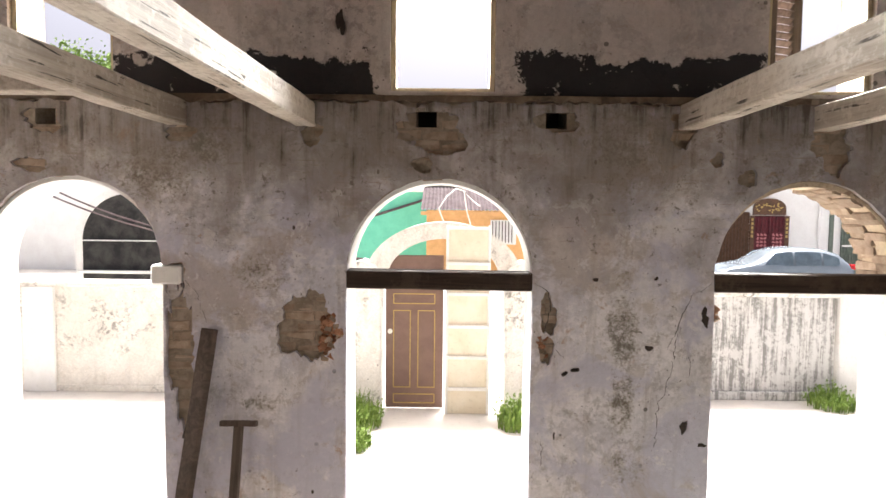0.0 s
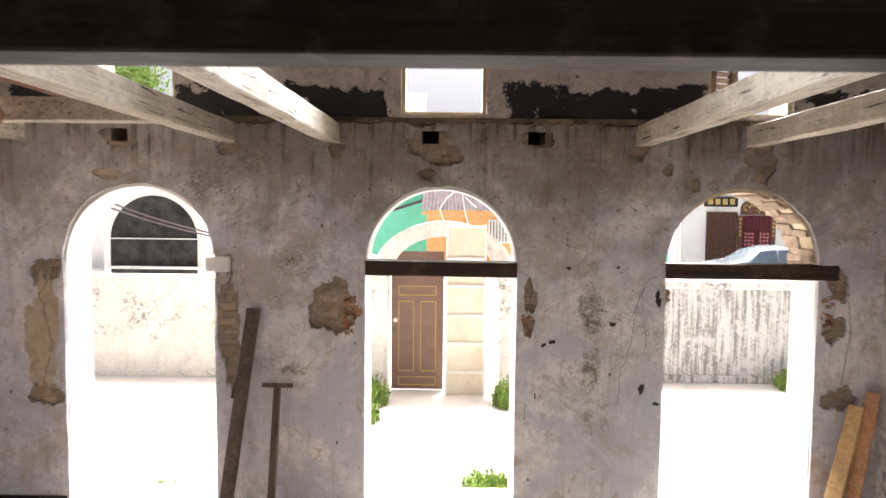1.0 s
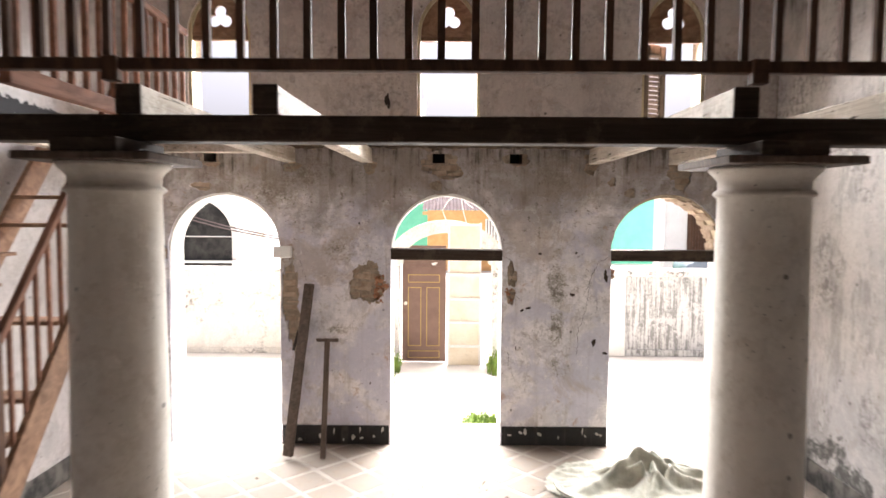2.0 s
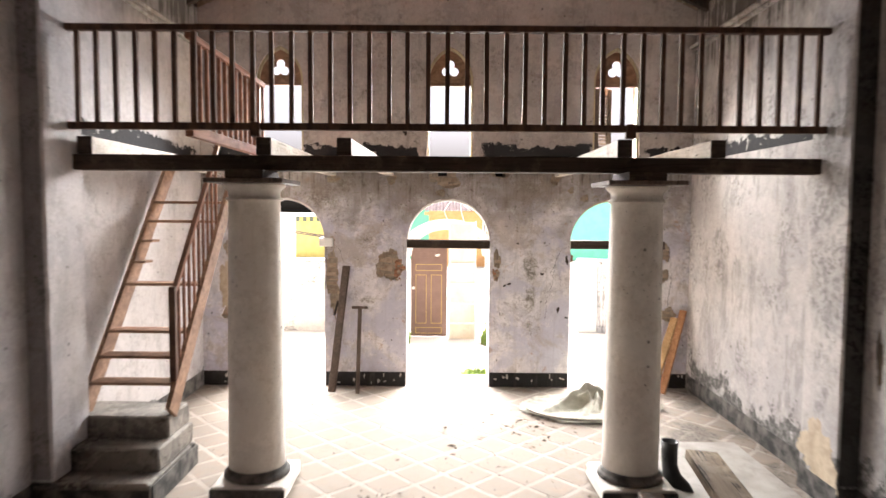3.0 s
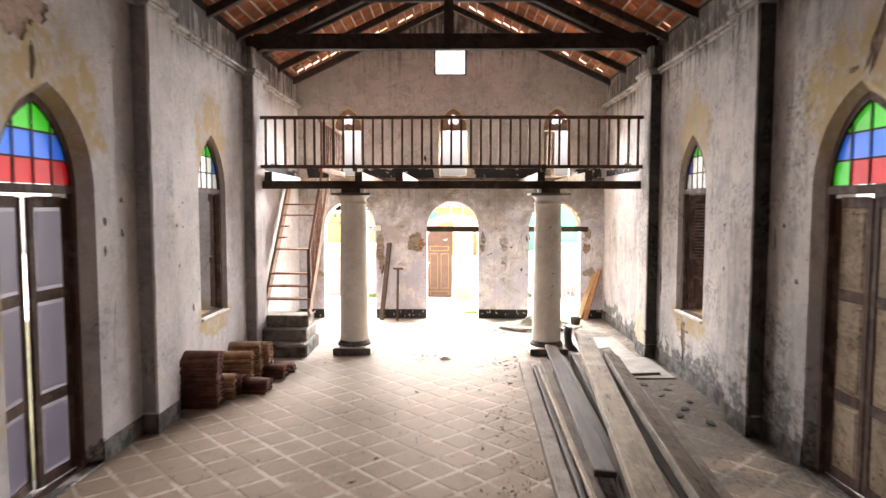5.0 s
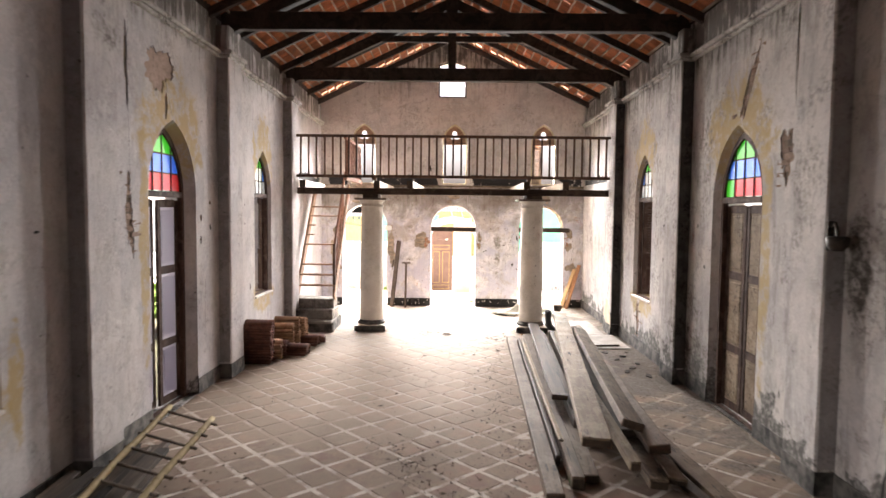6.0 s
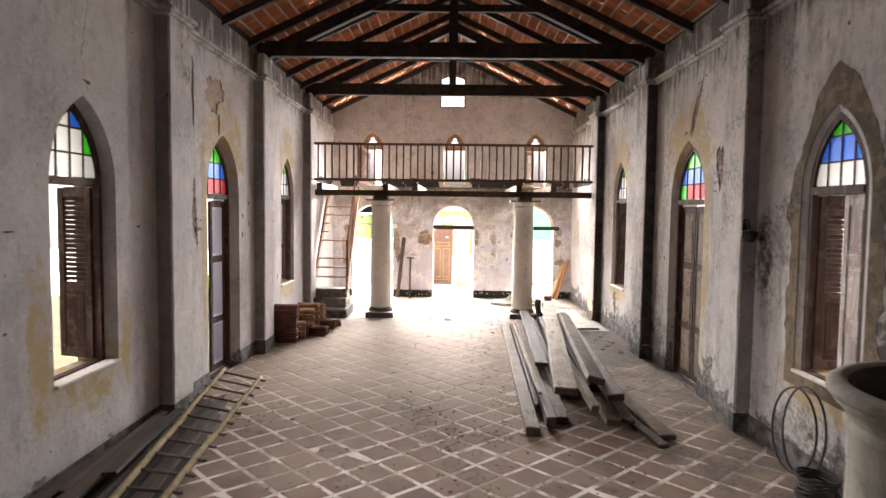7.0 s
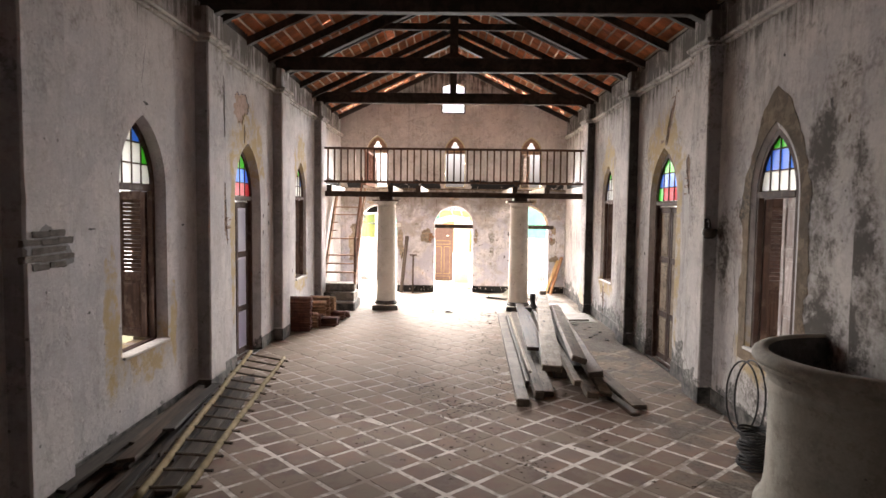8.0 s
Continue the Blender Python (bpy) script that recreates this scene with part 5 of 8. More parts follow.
def pointed_opening(name, side, row, rows, angles, door=False, mats=None, rec=0.17, splay=0.05, near=None):
    yc, half, z0, sp, ap = row
    xi = XL if side < 0 else XR
    win = tagged(new(name), ("pointed door" if door else "pointed window") + (" with coloured glass lights over weathered brown leaves"), "door" if door else "window", "", "structure")
    win.matrix_basis = Matrix.Translation((xi, yc, 0))
    d0, d1 = side * rec, side * (rec + 0.065)
    zb = max(z0, 0.004)
    head = 2.735 if door else 2.80
    outer = gothic(0, half - 0.003, zb + 0.003, sp, ap - 0.004)
    inner = gothic(0, half - splay - 0.055, zb + (0.05 if not door else 0.02), sp, ap - 0.8 * splay - 0.075)
    # splayed plaster reveal from the wall's face in to the frame
    bm = bmesh.new()
    loops = []
    for grow, x in ((0.002, side * 0.004), (0.002, d0 - side * 0.001), (splay, d0 - side * 0.001)):
        loops.append([bm.verts.new((x, u, v)) for u, v in gothic(0, half - grow, zb + 0.036, sp, ap - 0.8 * grow, 14)])
    for p, q in ((0, 1), (1, 2), (2, 0)):
        for i in range(1, len(loops[0])):
            j = (i + 1) % len(loops[0])
            bm.faces.new((loops[p][i], loops[p][j], loops[q][j], loops[q][i]))
    part("reveal", bm, M_LEFT if side < 0 else M_RIGHT, win)
    part("window_frame", sheet(outer, [inner], along_x, d0, d1), M_SHUTTER, win)
    hi, sp2, ap2 = half - splay - 0.055, sp, ap - 0.8 * splay - 0.075
    bm = bmesh.new()
    a, b = sorted((d0 - side * 0.008, d1 + side * 0.01))
    box(bm, a, -hi + 0.001, head - 0.075, b, hi - 0.001, head, bevel=0.006)
    part("transom", bm, M_SHUTTER, win)
    # glazing bars and panes
    zs = [head, head + 0.225, head + 0.46, ap2]
    us = [-hi, -hi * 0.5, 0.0, hi * 0.5, hi]
    a, b = sorted((side * (rec + 0.02), side * (rec + 0.045)))
    bm = bmesh.new()
    for u in us[1:-1]:
        box(bm, a, u - 0.008, head, b, u + 0.008, arch_height(u, hi, sp2, ap2) + 0.004)
    for z in zs[1:-1]:
        r = max((abs(k) * hi / 40 for k in range(41) if arch_height(k * hi / 40, hi, sp2, ap2) > z), default=0.05)
        box(bm, a + 0.001, -r, z - 0.008, b - 0.001, r, z + 0.008)
    part("glazing_bar", bm, M_SHUTTER, win)
    for k in range(3):
        for j in range(4):
            poly = cell(us[j] + 0.008, us[j + 1] - 0.008, zs[k] + 0.008, zs[k + 1] - 0.008, hi, sp2, ap2)
            if poly:
                pane = part("pane", sheet(poly, [], along_x, side * (rec + 0.0305), side * (rec + 0.0345)), GLASS[rows[k][j]], win)
    # sill and leaves
    w = hi - 0.004
    x = side * (rec + 0.075)
    if not door:
        bm = bmesh.new()
        a, b = sorted((-side * 0.035, side * (rec - 0.002)))
        box(bm, a, -half + 0.002, z0 + 0.001, b, half - 0.002, z0 + 0.035, bevel=0.008)
        part("window_sill", bm, M_SILL, win)
    for u, ang, closed in ((hi, angles[0], -90), (-hi, angles[1], 90)):
        sg = 1 if u > 0 else -1
        rot = closed + (-ang if side < 0 else ang) * sg
        skin = near if near and u < 0 else (mats or [M_SHUTTER])[0]
        leaf(win, (x, u - sg * 0.002, zb + (0.055 if not door else 0.03)), rot, w, zb + 0.055, head - 0.085, skin, not door and skin is not near, mats[1] if mats else None)
    return win


pointed_opening("window_1", -1, OPEN[0], ("wwww", "wwwb", "gggb"), (134, 100), rec=0.055)
pointed_opening("window_2", 1, OPEN[0], ("wwww", "wwwb", "gggg"), (84, 42), rec=0.05, splay=0.07)
pointed_opening("window_3", -1, OPEN[2], ("wwww", "wwwg", "wwbb"), (106, 100), rec=0.11)
pointed_opening("window_4", 1, OPEN[2], ("wwww", "bbbb", "gggg"), (90, 3), rec=0.03, splay=0.08, near=M_LEAFPALE)
pointed_opening("door_1", -1, OPEN[1], ("rrrr", "bbbb", "gggg"), (4, 10), True, [M_SHUTTER, GLASS["m"]], 0.12, 0.10)
pointed_opening("door_2", 1, OPEN[1], ("rrrg", "bbbb", "gggg"), (2, 3), True, [M_SHUTTER, M_PALEPLANK], 0.07, 0.10)


# ---------------------------------------------------------------- lancets of the end wall
def lancet(name, c, shutter=None):
    win = tagged(new(name), "small lancet opening with trefoil-pierced wooden head and pale frame", "window", "", "structure")
    win.matrix_basis = Matrix.Translation((c, 0, 0))
    outer = gothic(0, 0.322, 3.213, 4.30, 4.777)
    inner = gothic(0, 0.292, 3.235, 4.30, 4.735)
    part("window_frame", sheet(outer, [inner], along_y, 0.05, 0.12), M_CREAMWOOD, win)
    tre = []
    for k in range(36):
        a = 2 * math.pi * k / 36
        r = 0.060 + 0.066 * abs(math.cos(1.5 * (a - math.pi / 2)))
        tre.append((r * math.cos(a), 4.475 + r * math.sin(a)))
    head = [(-0.290, 4.29), (0.290, 4.29)] + [(u, v) for u, v in gothic(0, 0.290, 4.0, 4.30, 4.733)[2:]]
    part("tracery", sheet(head, [tre], along_y, 0.07, 0.10), M_STAIR, win)
    bm = boxes((-0.291, 0.06, 4.245, 0.291, 0.115, 4.289), bevel=0.004)
    part("transom", bm, M_STAIR, win)
    if shutter:
        for u, ang in shutter:
            leaf(win, (u, 0.13, 3.24), ang, 0.285, 3.24, 4.24, M_PROP, True, None, -42, 0.10)
    return win


lancet("window_5", -2.36)
lancet("window_6", 0.01)
lancet("window_7", 2.33, [(-0.29, 20.0)])
tagged(part("window_frame", sheet([(u * 1.0, v) for u, v in gable_hole], [[(-0.385, 5.495), (0.265, 5.495), (0.265, 6.28), (-0.06, 6.385), (-0.385, 6.28)]], along_y, 0.06, 0.12), M_ROOFWOOD),
       "dark frame of the gable opening", "window", "", "structure").name = "window_8"

# dark timber lintels across the doorways
for c, a, b in ((0.0, 0.586, 0.586), (2.31, 0.586, 0.74)):
    t = thing("lintel_beam", "dark old timber lintel across an arched doorway", "lintel", Matrix.Translation((c, 0, 1.975)), "doorway lintels")
    bm = bmesh.new()
    box(bm, -a, -0.006, 0, b, 0.13, 0.118, bevel=0.008)
    rr = random.Random(3)
    for v in bm.verts:
        v.co.z += 0.004 * math.sin(9 * v.co.x)
    part("beam", bm, M_DARKBEAM, t)
# white stub of the lost lintel in the third doorway
t = thing("lintel_stub", "white-painted broken stub of a lintel", "lintel", Matrix.Translation((-1.75, 0, 1.99)))
part("stub", boxes((-0.07, -0.012, 0.0, 0.125, 0.30, 0.125), bevel=0.014), M_WHITE, t)

# ---------------------------------------------------------------- columns
def column(c, y):
    t = thing("column", "round plastered column on a worn black-edged plinth", "column", Matrix.Translation((c, y, 0)), "gallery columns")
    bm = bmesh.new()
    box(bm, -0.32, -0.32, 0.0, 0.32, 0.32, 0.13, bevel=0.02)
    bmesh.ops.subdivide_edges(bm, edges=bm.edges, cuts=2)
    r2 = random.Random(int(c * 10))
    for v in bm.verts:
        v.co += Vector((r2.uniform(-1, 1), r2.uniform(-1, 1), 0)) * 0.008
    part("plinth", bm, M_COLUMN, t)
    part("plinth_front", boxes((-0.322, -0.332, 0.004, 0.322, -0.319, 0.115), bevel=0.004), M_BASE, t)
    part("base_ring", revolve([(0.0, 0.128), (0.27, 0.128), (0.288, 0.14), (0.290, 0.165), (0.275, 0.18), (0.258, 0.185), (0.262, 0.205), (0.25, 0.22), (0.0, 0.26)], 40), M_BASE, t, smooth=True)
    prof = [(0.0, 0.20)] + [(0.247 - 0.026 * (k / 12) ** 1.6, 0.20 + 2.38 * k / 12) for k in range(13)]
    prof += [(0.235, 2.585), (0.245, 2.60), (0.235, 2.615), (0.222, 2.622), (0.222, 2.665), (0.242, 2.69), (0.268, 2.715), (0.272, 2.735), (0.0, 2.735)]
    part("shaft", revolve(prof, 48), M_COLUMN, t, smooth=True)
    bm = boxes((-0.33, -0.33, 2.736, 0.33, 0.33, 2.775), bevel=0.006)
    part("abacus", bm, M_PROP, t)
    bm = boxes((-0.16, -0.30, 2.776, 0.16, 0.22, 2.848), bevel=0.006)
    part("packing_block", bm, M_DARKBEAM, t)
    return t


c0 = column(-1.73, -3.31)
copy_thing(c0, Matrix.Translation((1.64, -3.31, 0)))

# ---------------------------------------------------------------- gallery
YG = -3.28
t = thing("gallery_beam", "long dark timber beam resting on both columns", "beam", Matrix.Translation((XC, YG, 2.85)))
bm = bmesh.new()
box(bm, -3.29, -0.08, 0, 3.40, 0.08, 0.135, bevel=0.008)
part("beam", bm, M_DARKBEAM, t)
for i, (xa, xb) in enumerate(((-3.19, -3.25), (-1.63, -1.64), (-0.93, -0.84), (1.51, 1.54), (2.32, 2.36))):
    L = math.hypot(3.42, xb - xa)
    t = thing("floor_joist", "whitewashed bare floor joist with dark end", "joist", Matrix.Translation((xa, YG - 0.09, 2.987)) @ pose(0, 0, 0, 0, 0, -math.degrees(math.atan2(xb - xa, 3.42))), "gallery floor joists")
    bm = bmesh.new()
    box(bm, -0.062, 0.015, 0, 0.062, L + 0.10, 0.15, bevel=0.007)
    bmesh.ops.subdivide_edges(bm, edges=[e for e in bm.edges if e.calc_length() > 1], cuts=14)
    r2 = random.Random(i)
    for v in bm.verts:
        v.co += Vector((r2.uniform(-1, 1) * 0.003, 0, r2.uniform(-1, 1) * 0.003))
    part("timber", bm, M_JOIST, t)
    part("end_grain", boxes((-0.064, 0.0, -0.001, 0.064, 0.016, 0.152), bevel=0.004), M_DARKBEAM, t)
# trimmer at the head of the stair
t = thing("floor_joist", "whitewashed trimmer joist by the stair head", "joist", Matrix.Translation((-2.30, -1.05, 2.99)), "gallery floor joists")
part("timber", boxes((-1.1, -0.06, 0, 0.62, 0.06, 0.14), bevel=0.007), M_JOIST, t)

rail = thing("gallery_railing", "dark brown wooden gallery railing with square balusters", "railing", Matrix.Translation((XC, -3.40, 3.0)))
bm = boxes((-3.36, -0.035, 1.03, 3.40, 0.035, 1.085), bevel=0.008)
part("top_rail", bm, M_RAIL, rail)
bm = boxes((-3.36, -0.03, 0.195, 3.40, 0.03, 0.255), bevel=0.005)
part("bottom_rail", bm, M_RAIL, rail)
bm = boxes((-0.019, -0.019, 0.254, 0.019, 0.019, 1.031), bevel=0.003)
bal = part("baluster", bm, M_RAIL, rail)
r2 = random.Random(8)
x = -3.30
bal.location.x = x
while x < 3.2:
    x += 0.1672
    b = new("baluster", bal.data)
    b.parent = rail
    b.matrix_basis = Matrix.Translation((x + r2.uniform(-0.004, 0.004), 0, 0)) @ pose(0, 0, 0, 0, r2.uniform(-0.3, 0.3), 0)
for x in (-1.60, 1.62):
    part("post", boxes((x - 0.04, -0.05, 0.14, x + 0.04, 0.02, 0.26), bevel=0.004), M_RAIL, rail)

well = thing("stairwell_railing", "reddish wooden railing along the stair opening", "railing", Matrix.Translation((-2.30, -3.3, 3.0)))
part("top_rail", boxes((-0.03, 0, 1.00, 0.03, 2.3, 1.06), bevel=0.006), M_REDRAIL, well)
part("bottom_rail", boxes((-0.035, 0, 0.15, 0.035, 2.3, 0.25), bevel=0.005), M_REDRAIL, well)
bm = boxes((-0.017, -0.017, 0.249, 0.017, 0.017, 1.001), bevel=0.003)
bal = part("baluster", bm, M_REDRAIL, well)
bal.location.y = 0.1
for k in range(1, 14):
    b = new("baluster", bal.data)
    b.parent = well
    b.location = (0, 0.1 + 0.165 * k, 0)

# ---------------------------------------------------------------- stair
steps = thing("masonry_steps", "three worn cement steps with black-painted lower edges", "steps", Matrix.Translation((XL, -3.78, 0)))
for k, (y0, z1, x1) in enumerate(((0.0, 0.215, 0.98), (0.27, 0.415, 0.95), (0.53, 0.615, 0.92))):
    bm = bmesh.new()
    box(bm, 0.004 + 0.001 * k, y0, 0.0 if k == 0 else z1 - 0.205, x1, 1.0, z1, bevel=0.015)
    bmesh.ops.subdivide_edges(bm, edges=[e for e in bm.edges if e.calc_length() > 0.3], cuts=5)
    r2 = random.Random(k)
    for v in bm.verts:
        v.co += Vector((r2.uniform(-1, 1), r2.uniform(-1, 1), r2.uniform(-1, 1))) * 0.006
    part("step", bm, M_CEMENT, steps)
part("black_edge", boxes((0.005, -0.010, 0.002, 0.985, -0.002, 0.17), bevel=0.003), M_BASE, steps)
part("black_edge", boxes((0.996, 0.02, 0.002, 1.006, 0.99, 0.20), bevel=0.003), M_BASE, steps)

stair = thing("wooden_stair", "steep open-tread wooden stair with missing treads", "stair", Matrix.Translation((0, 0, 0)))
SY0, SZ0, SY1, SZ1 = -3.19, 0.615, -1.20, 3.06
SA = math.atan2(SZ1 - SZ0, SY1 - SY0)
SL = math.hypot(SZ1 - SZ0, SY1 - SY0)
for x in (-3.36, -2.56):
    bm = bmesh.new()
    box(bm, -0.022, 0, -0.10, 0.022, SL, 0.10, bevel=0.004)
    ob = part("stringer", bm, M_STAIR, stair)
    ob.matrix_basis = Matrix.Translation((x, SY0, SZ0 + 0.02)) @ pose(0, 0, 0, math.degrees(SA), 0, 0)
for k in range(11):
    if k in (3, 5, 6, 9):
        if k in (5, 6):
            part("tread_stub", boxes((-3.337, SY0 + 0.15 + 0.170 * k - 0.09, 0.875 + 0.212 * k, -3.20, SY0 + 0.15 + 0.170 * k + 0.09, 0.90 + 0.212 * k), bevel=0.003), M_STAIR, stair)
        continue
    y, z = SY0 + 0.15 + 0.170 * k, 0.90 + 0.212 * k
    bm = boxes((-3.337, y - 0.10, z - 0.028, -2.583, y + 0.10, z), bevel=0.004)
    part("tread", bm, M_STAIR, stair)
part("newel_post", boxes((-2.605, -3.10, 0.615, -2.545, -3.04, 1.79), bevel=0.005), M_RAIL, stair)
bm = bmesh.new()
box(bm, -0.024, 0, -0.022, 0.024, 2.2, 0.022, bevel=0.005)
ob = part("handrail", bm, M_REDRAIL, stair)
ob.matrix_basis = Matrix.Translation((-2.575, -3.07, 1.70)) @ pose(0, 0, 0, math.degrees(SA), 0, 0)
for k in range(1, 10):
    y = -3.07 + 0.128 * k
    zr = 1.70 + math.tan(SA) * (0.128 * k)
    part("baluster", boxes((-2.587, y - 0.011, zr - 0.82, -2.563, y + 0.011, zr - 0.01)), M_REDRAIL, stair)

# ---------------------------------------------------------------- things leaning on the end wall
def stick(name, label, category, a, b, w, d, mat, roll=0.0, group="", bevel=0.006, jag=0.0, seed=0):
    """A sawn timber from a to b; w across, d deep."""
    a, b = Vector(a), Vector(b)
    L = (b - a).length
    turn = (b - a).to_track_quat("Y", "Z").to_matrix().to_4x4()
    t = thing(name, label, category, Matrix.Translation(a) @ turn @ pose(0, 0, 0, 0, roll, 0), group)
    bm = bmesh.new()
    box(bm, -w / 2, 0, -d / 2, w / 2, L, d / 2, bevel=bevel)
    if jag:
        bmesh.ops.subdivide_edges(bm, edges=[e for e in bm.edges if e.calc_length() > 0.6], cuts=8)
        r2 = random.Random(seed)
        for v in bm.verts:
            v.co += Vector((r2.uniform(-1, 1) * jag, r2.uniform(-1, 1) * jag * 1.5, r2.uniform(-1, 1) * jag + jag * 3 * math.sin(v.co.y * 0.8 + seed)))
    part("timber", bm, mat, t)
    if group.startswith("pile"):
        part("end_grain", boxes((-w / 2 + 0.012, -0.009, -d / 2 + 0.012, w / 2 - 0.012, 0.004, d / 2 - 0.012)), M_PLANKD, t)
    return t


stick("leaning_plank", "grey weathered plank leaning on the wall between doorways", "plank", (-1.575, -0.43, 0.03), (-1.425, -0.055, 1.72), 0.105, 0.045, M_PROP, 0, jag=0.002)
prop = thing("wooden_prop", "T-shaped wooden prop leaning on the wall", "prop", Matrix.Translation((-1.225, -0.42, 0.0)) @ pose(0, 0, 0, -14.7, 0, 1))
part("shaft", boxes((-0.026, -0.024, 0.006, 0.026, 0.024, 1.165), bevel=0.004), M_PROP, prop)
part("crosspiece", boxes((-0.112, -0.03, 1.166, 0.112, 0.03, 1.20), bevel=0.004), M_PROP, prop)
stick("leaning_board", "pale fresh sawn board leaning in the corner", "board", (2.80, -0.34, 0.03), (3.20, -0.06, 1.02), 0.11, 0.045, M_FRESH, 8, "boards in the corner")
stick("leaning_board", "red-brown board leaning in the corner", "board", (2.93, -0.38, 0.03), (3.31, -0.08, 1.13), 0.095, 0.05, M_BROWNB, 10, "boards in the corner")
stick("iron_rod", "short dark iron rod stuck in the wall", "rod", (-1.60, -0.06, 1.02), (-1.56, 0.01, 1.22), 0.03, 0.02, M_IRON)
nail = thing("wall_spike", "rusty iron spike driven into the wall", "spike", Matrix.Translation((0.83, 0.0, 1.465)))
part("spike", tube(bmesh.new(), [(-0.045, -0.02, -0.018), (0.0, 0.02, 0.0), (0.05, -0.03, 0.02)], 0.012, 6), M_IRON, nail)

# dark holes and stubs in the plaster
for x, z, w, h in ((1.56, 1.12, 0.04, 0.085), (1.33, 1.62, 0.045, 0.04), (1.67, 1.82, 0.05, 0.11), (-0.62, 3.62, 0.05, 0.16), (0.74, 1.05, 0.01, 0.06), (1.68, 1.0, 0.05, 0.03), (0.98, 2.05, 0.03, 0.03), (1.36, 2.06, 0.022, 0.025)):
    t = tagged(part("wall_chip", sheet(blob(x, z, w / 2, h / 2, x * 7, 10, 0.5), [], along_y, -0.004, -0.0005), M_IRON), "small dark knocked-out hole in plaster", "hole", "holes in the plaster", "structure")

# rubber boot by the column
boot = thing("rubber_boot", "black rubber boot standing beside a column", "boot", Matrix.Translation((2.05, -3.22, 0.0)) @ pose(0, 0, 0, 0, 0, -55) @ Matrix.Diagonal((1.12, 1.12, 1.15, 1)))
bm = bmesh.new()
rings = []
for z, cx, rx, ry in ((0.0, 0.05, 0.145, 0.05), (0.03, 0.05, 0.15, 0.055), (0.07, 0.035, 0.13, 0.052), (0.11, 0.0, 0.085, 0.05), (0.18, -0.02, 0.065, 0.055), (0.28, -0.025, 0.068, 0.062), (0.36, -0.025, 0.072, 0.066)):
    rings.append([bm.verts.new((cx + rx * math.cos(2 * math.pi * k / 16), ry * math.sin(2 * math.pi * k / 16), z)) for k in range(16)])
for a, b in zip(rings, rings[1:]):
    for k in range(16):
        bm.faces.new((a[k], a[(k + 1) % 16], b[(k + 1) % 16], b[k]))
bm.faces.new(rings[0])
inner_ring = [bm.verts.new((-0.025 + (v.co.x + 0.025) * 0.9, v.co.y * 0.9, v.co.z)) for v in rings[-1]]
low_ring = [bm.verts.new((v.co.x, v.co.y, 0.22)) for v in inner_ring]
for k in range(16):
    bm.faces.new((rings[-1][k], rings[-1][(k + 1) % 16], inner_ring[(k + 1) % 16], inner_ring[k]))
    bm.faces.new((inner_ring[k], inner_ring[(k + 1) % 16], low_ring[(k + 1) % 16], low_ring[k]))
bm.faces.new(low_ring)
part("shaft", bm, M_RUBBER, boot, smooth=True)
part("sole", sheet([(0.05 + 0.157 * math.cos(2 * math.pi * k / 20), 0.058 * math.sin(2 * math.pi * k / 20)) for k in range(20)], [], along_z, 0.0, 0.022), M_IRON, boot)

# crumpled tarpaulin on the floor
def crumpled(cx, cy, rx, ry, height, seed, folds=7.0):
    bm = bmesh.new()
    n = 72
    grid = {}
    for i in range(n + 1):
        for j in range(n + 1):
            u, v = 2 * i / n - 1, 2 * j / n - 1
            r = math.hypot(u, v) * (1 + 0.22 * noise.noise((u * 1.3 + seed, v * 1.3, 0.3)))
            if r > 1:
                continue
            f = noise.noise((u * 2.2 + seed, v * 1.6, 1.0)) + 0.75 * abs(noise.noise((u * folds + 3 + 2 * v, v * 3.0 + seed, 2.0))) + 0.3 * abs(noise.noise((u * 15, v * 11 + seed, 4.0)))
            ridge = 1 - abs(2 * noise.noise((u * 3.1 + seed, v * 2.2 - u, 5.0)))
            z = 0.012 + max(0.0, min(1.0, 1.6 * (1 - r)) * (0.12 + 0.45 * ridge ** 3 + 0.35 * f)) * height
            if r > 0.9:
                z = 0.008 + 0.02 * abs(noise.noise((u * 9, v * 9, seed)))
            grid[i, j] = bm.verts.new((cx + rx * u, cy + ry * v, z))
    for (i, j) in grid:
        q = [(i, j), (i + 1, j), (i + 1, j + 1), (i, j + 1)]
        if all(k in grid for k in q):
            bm.faces.new([grid[k] for k in q])
    return bm


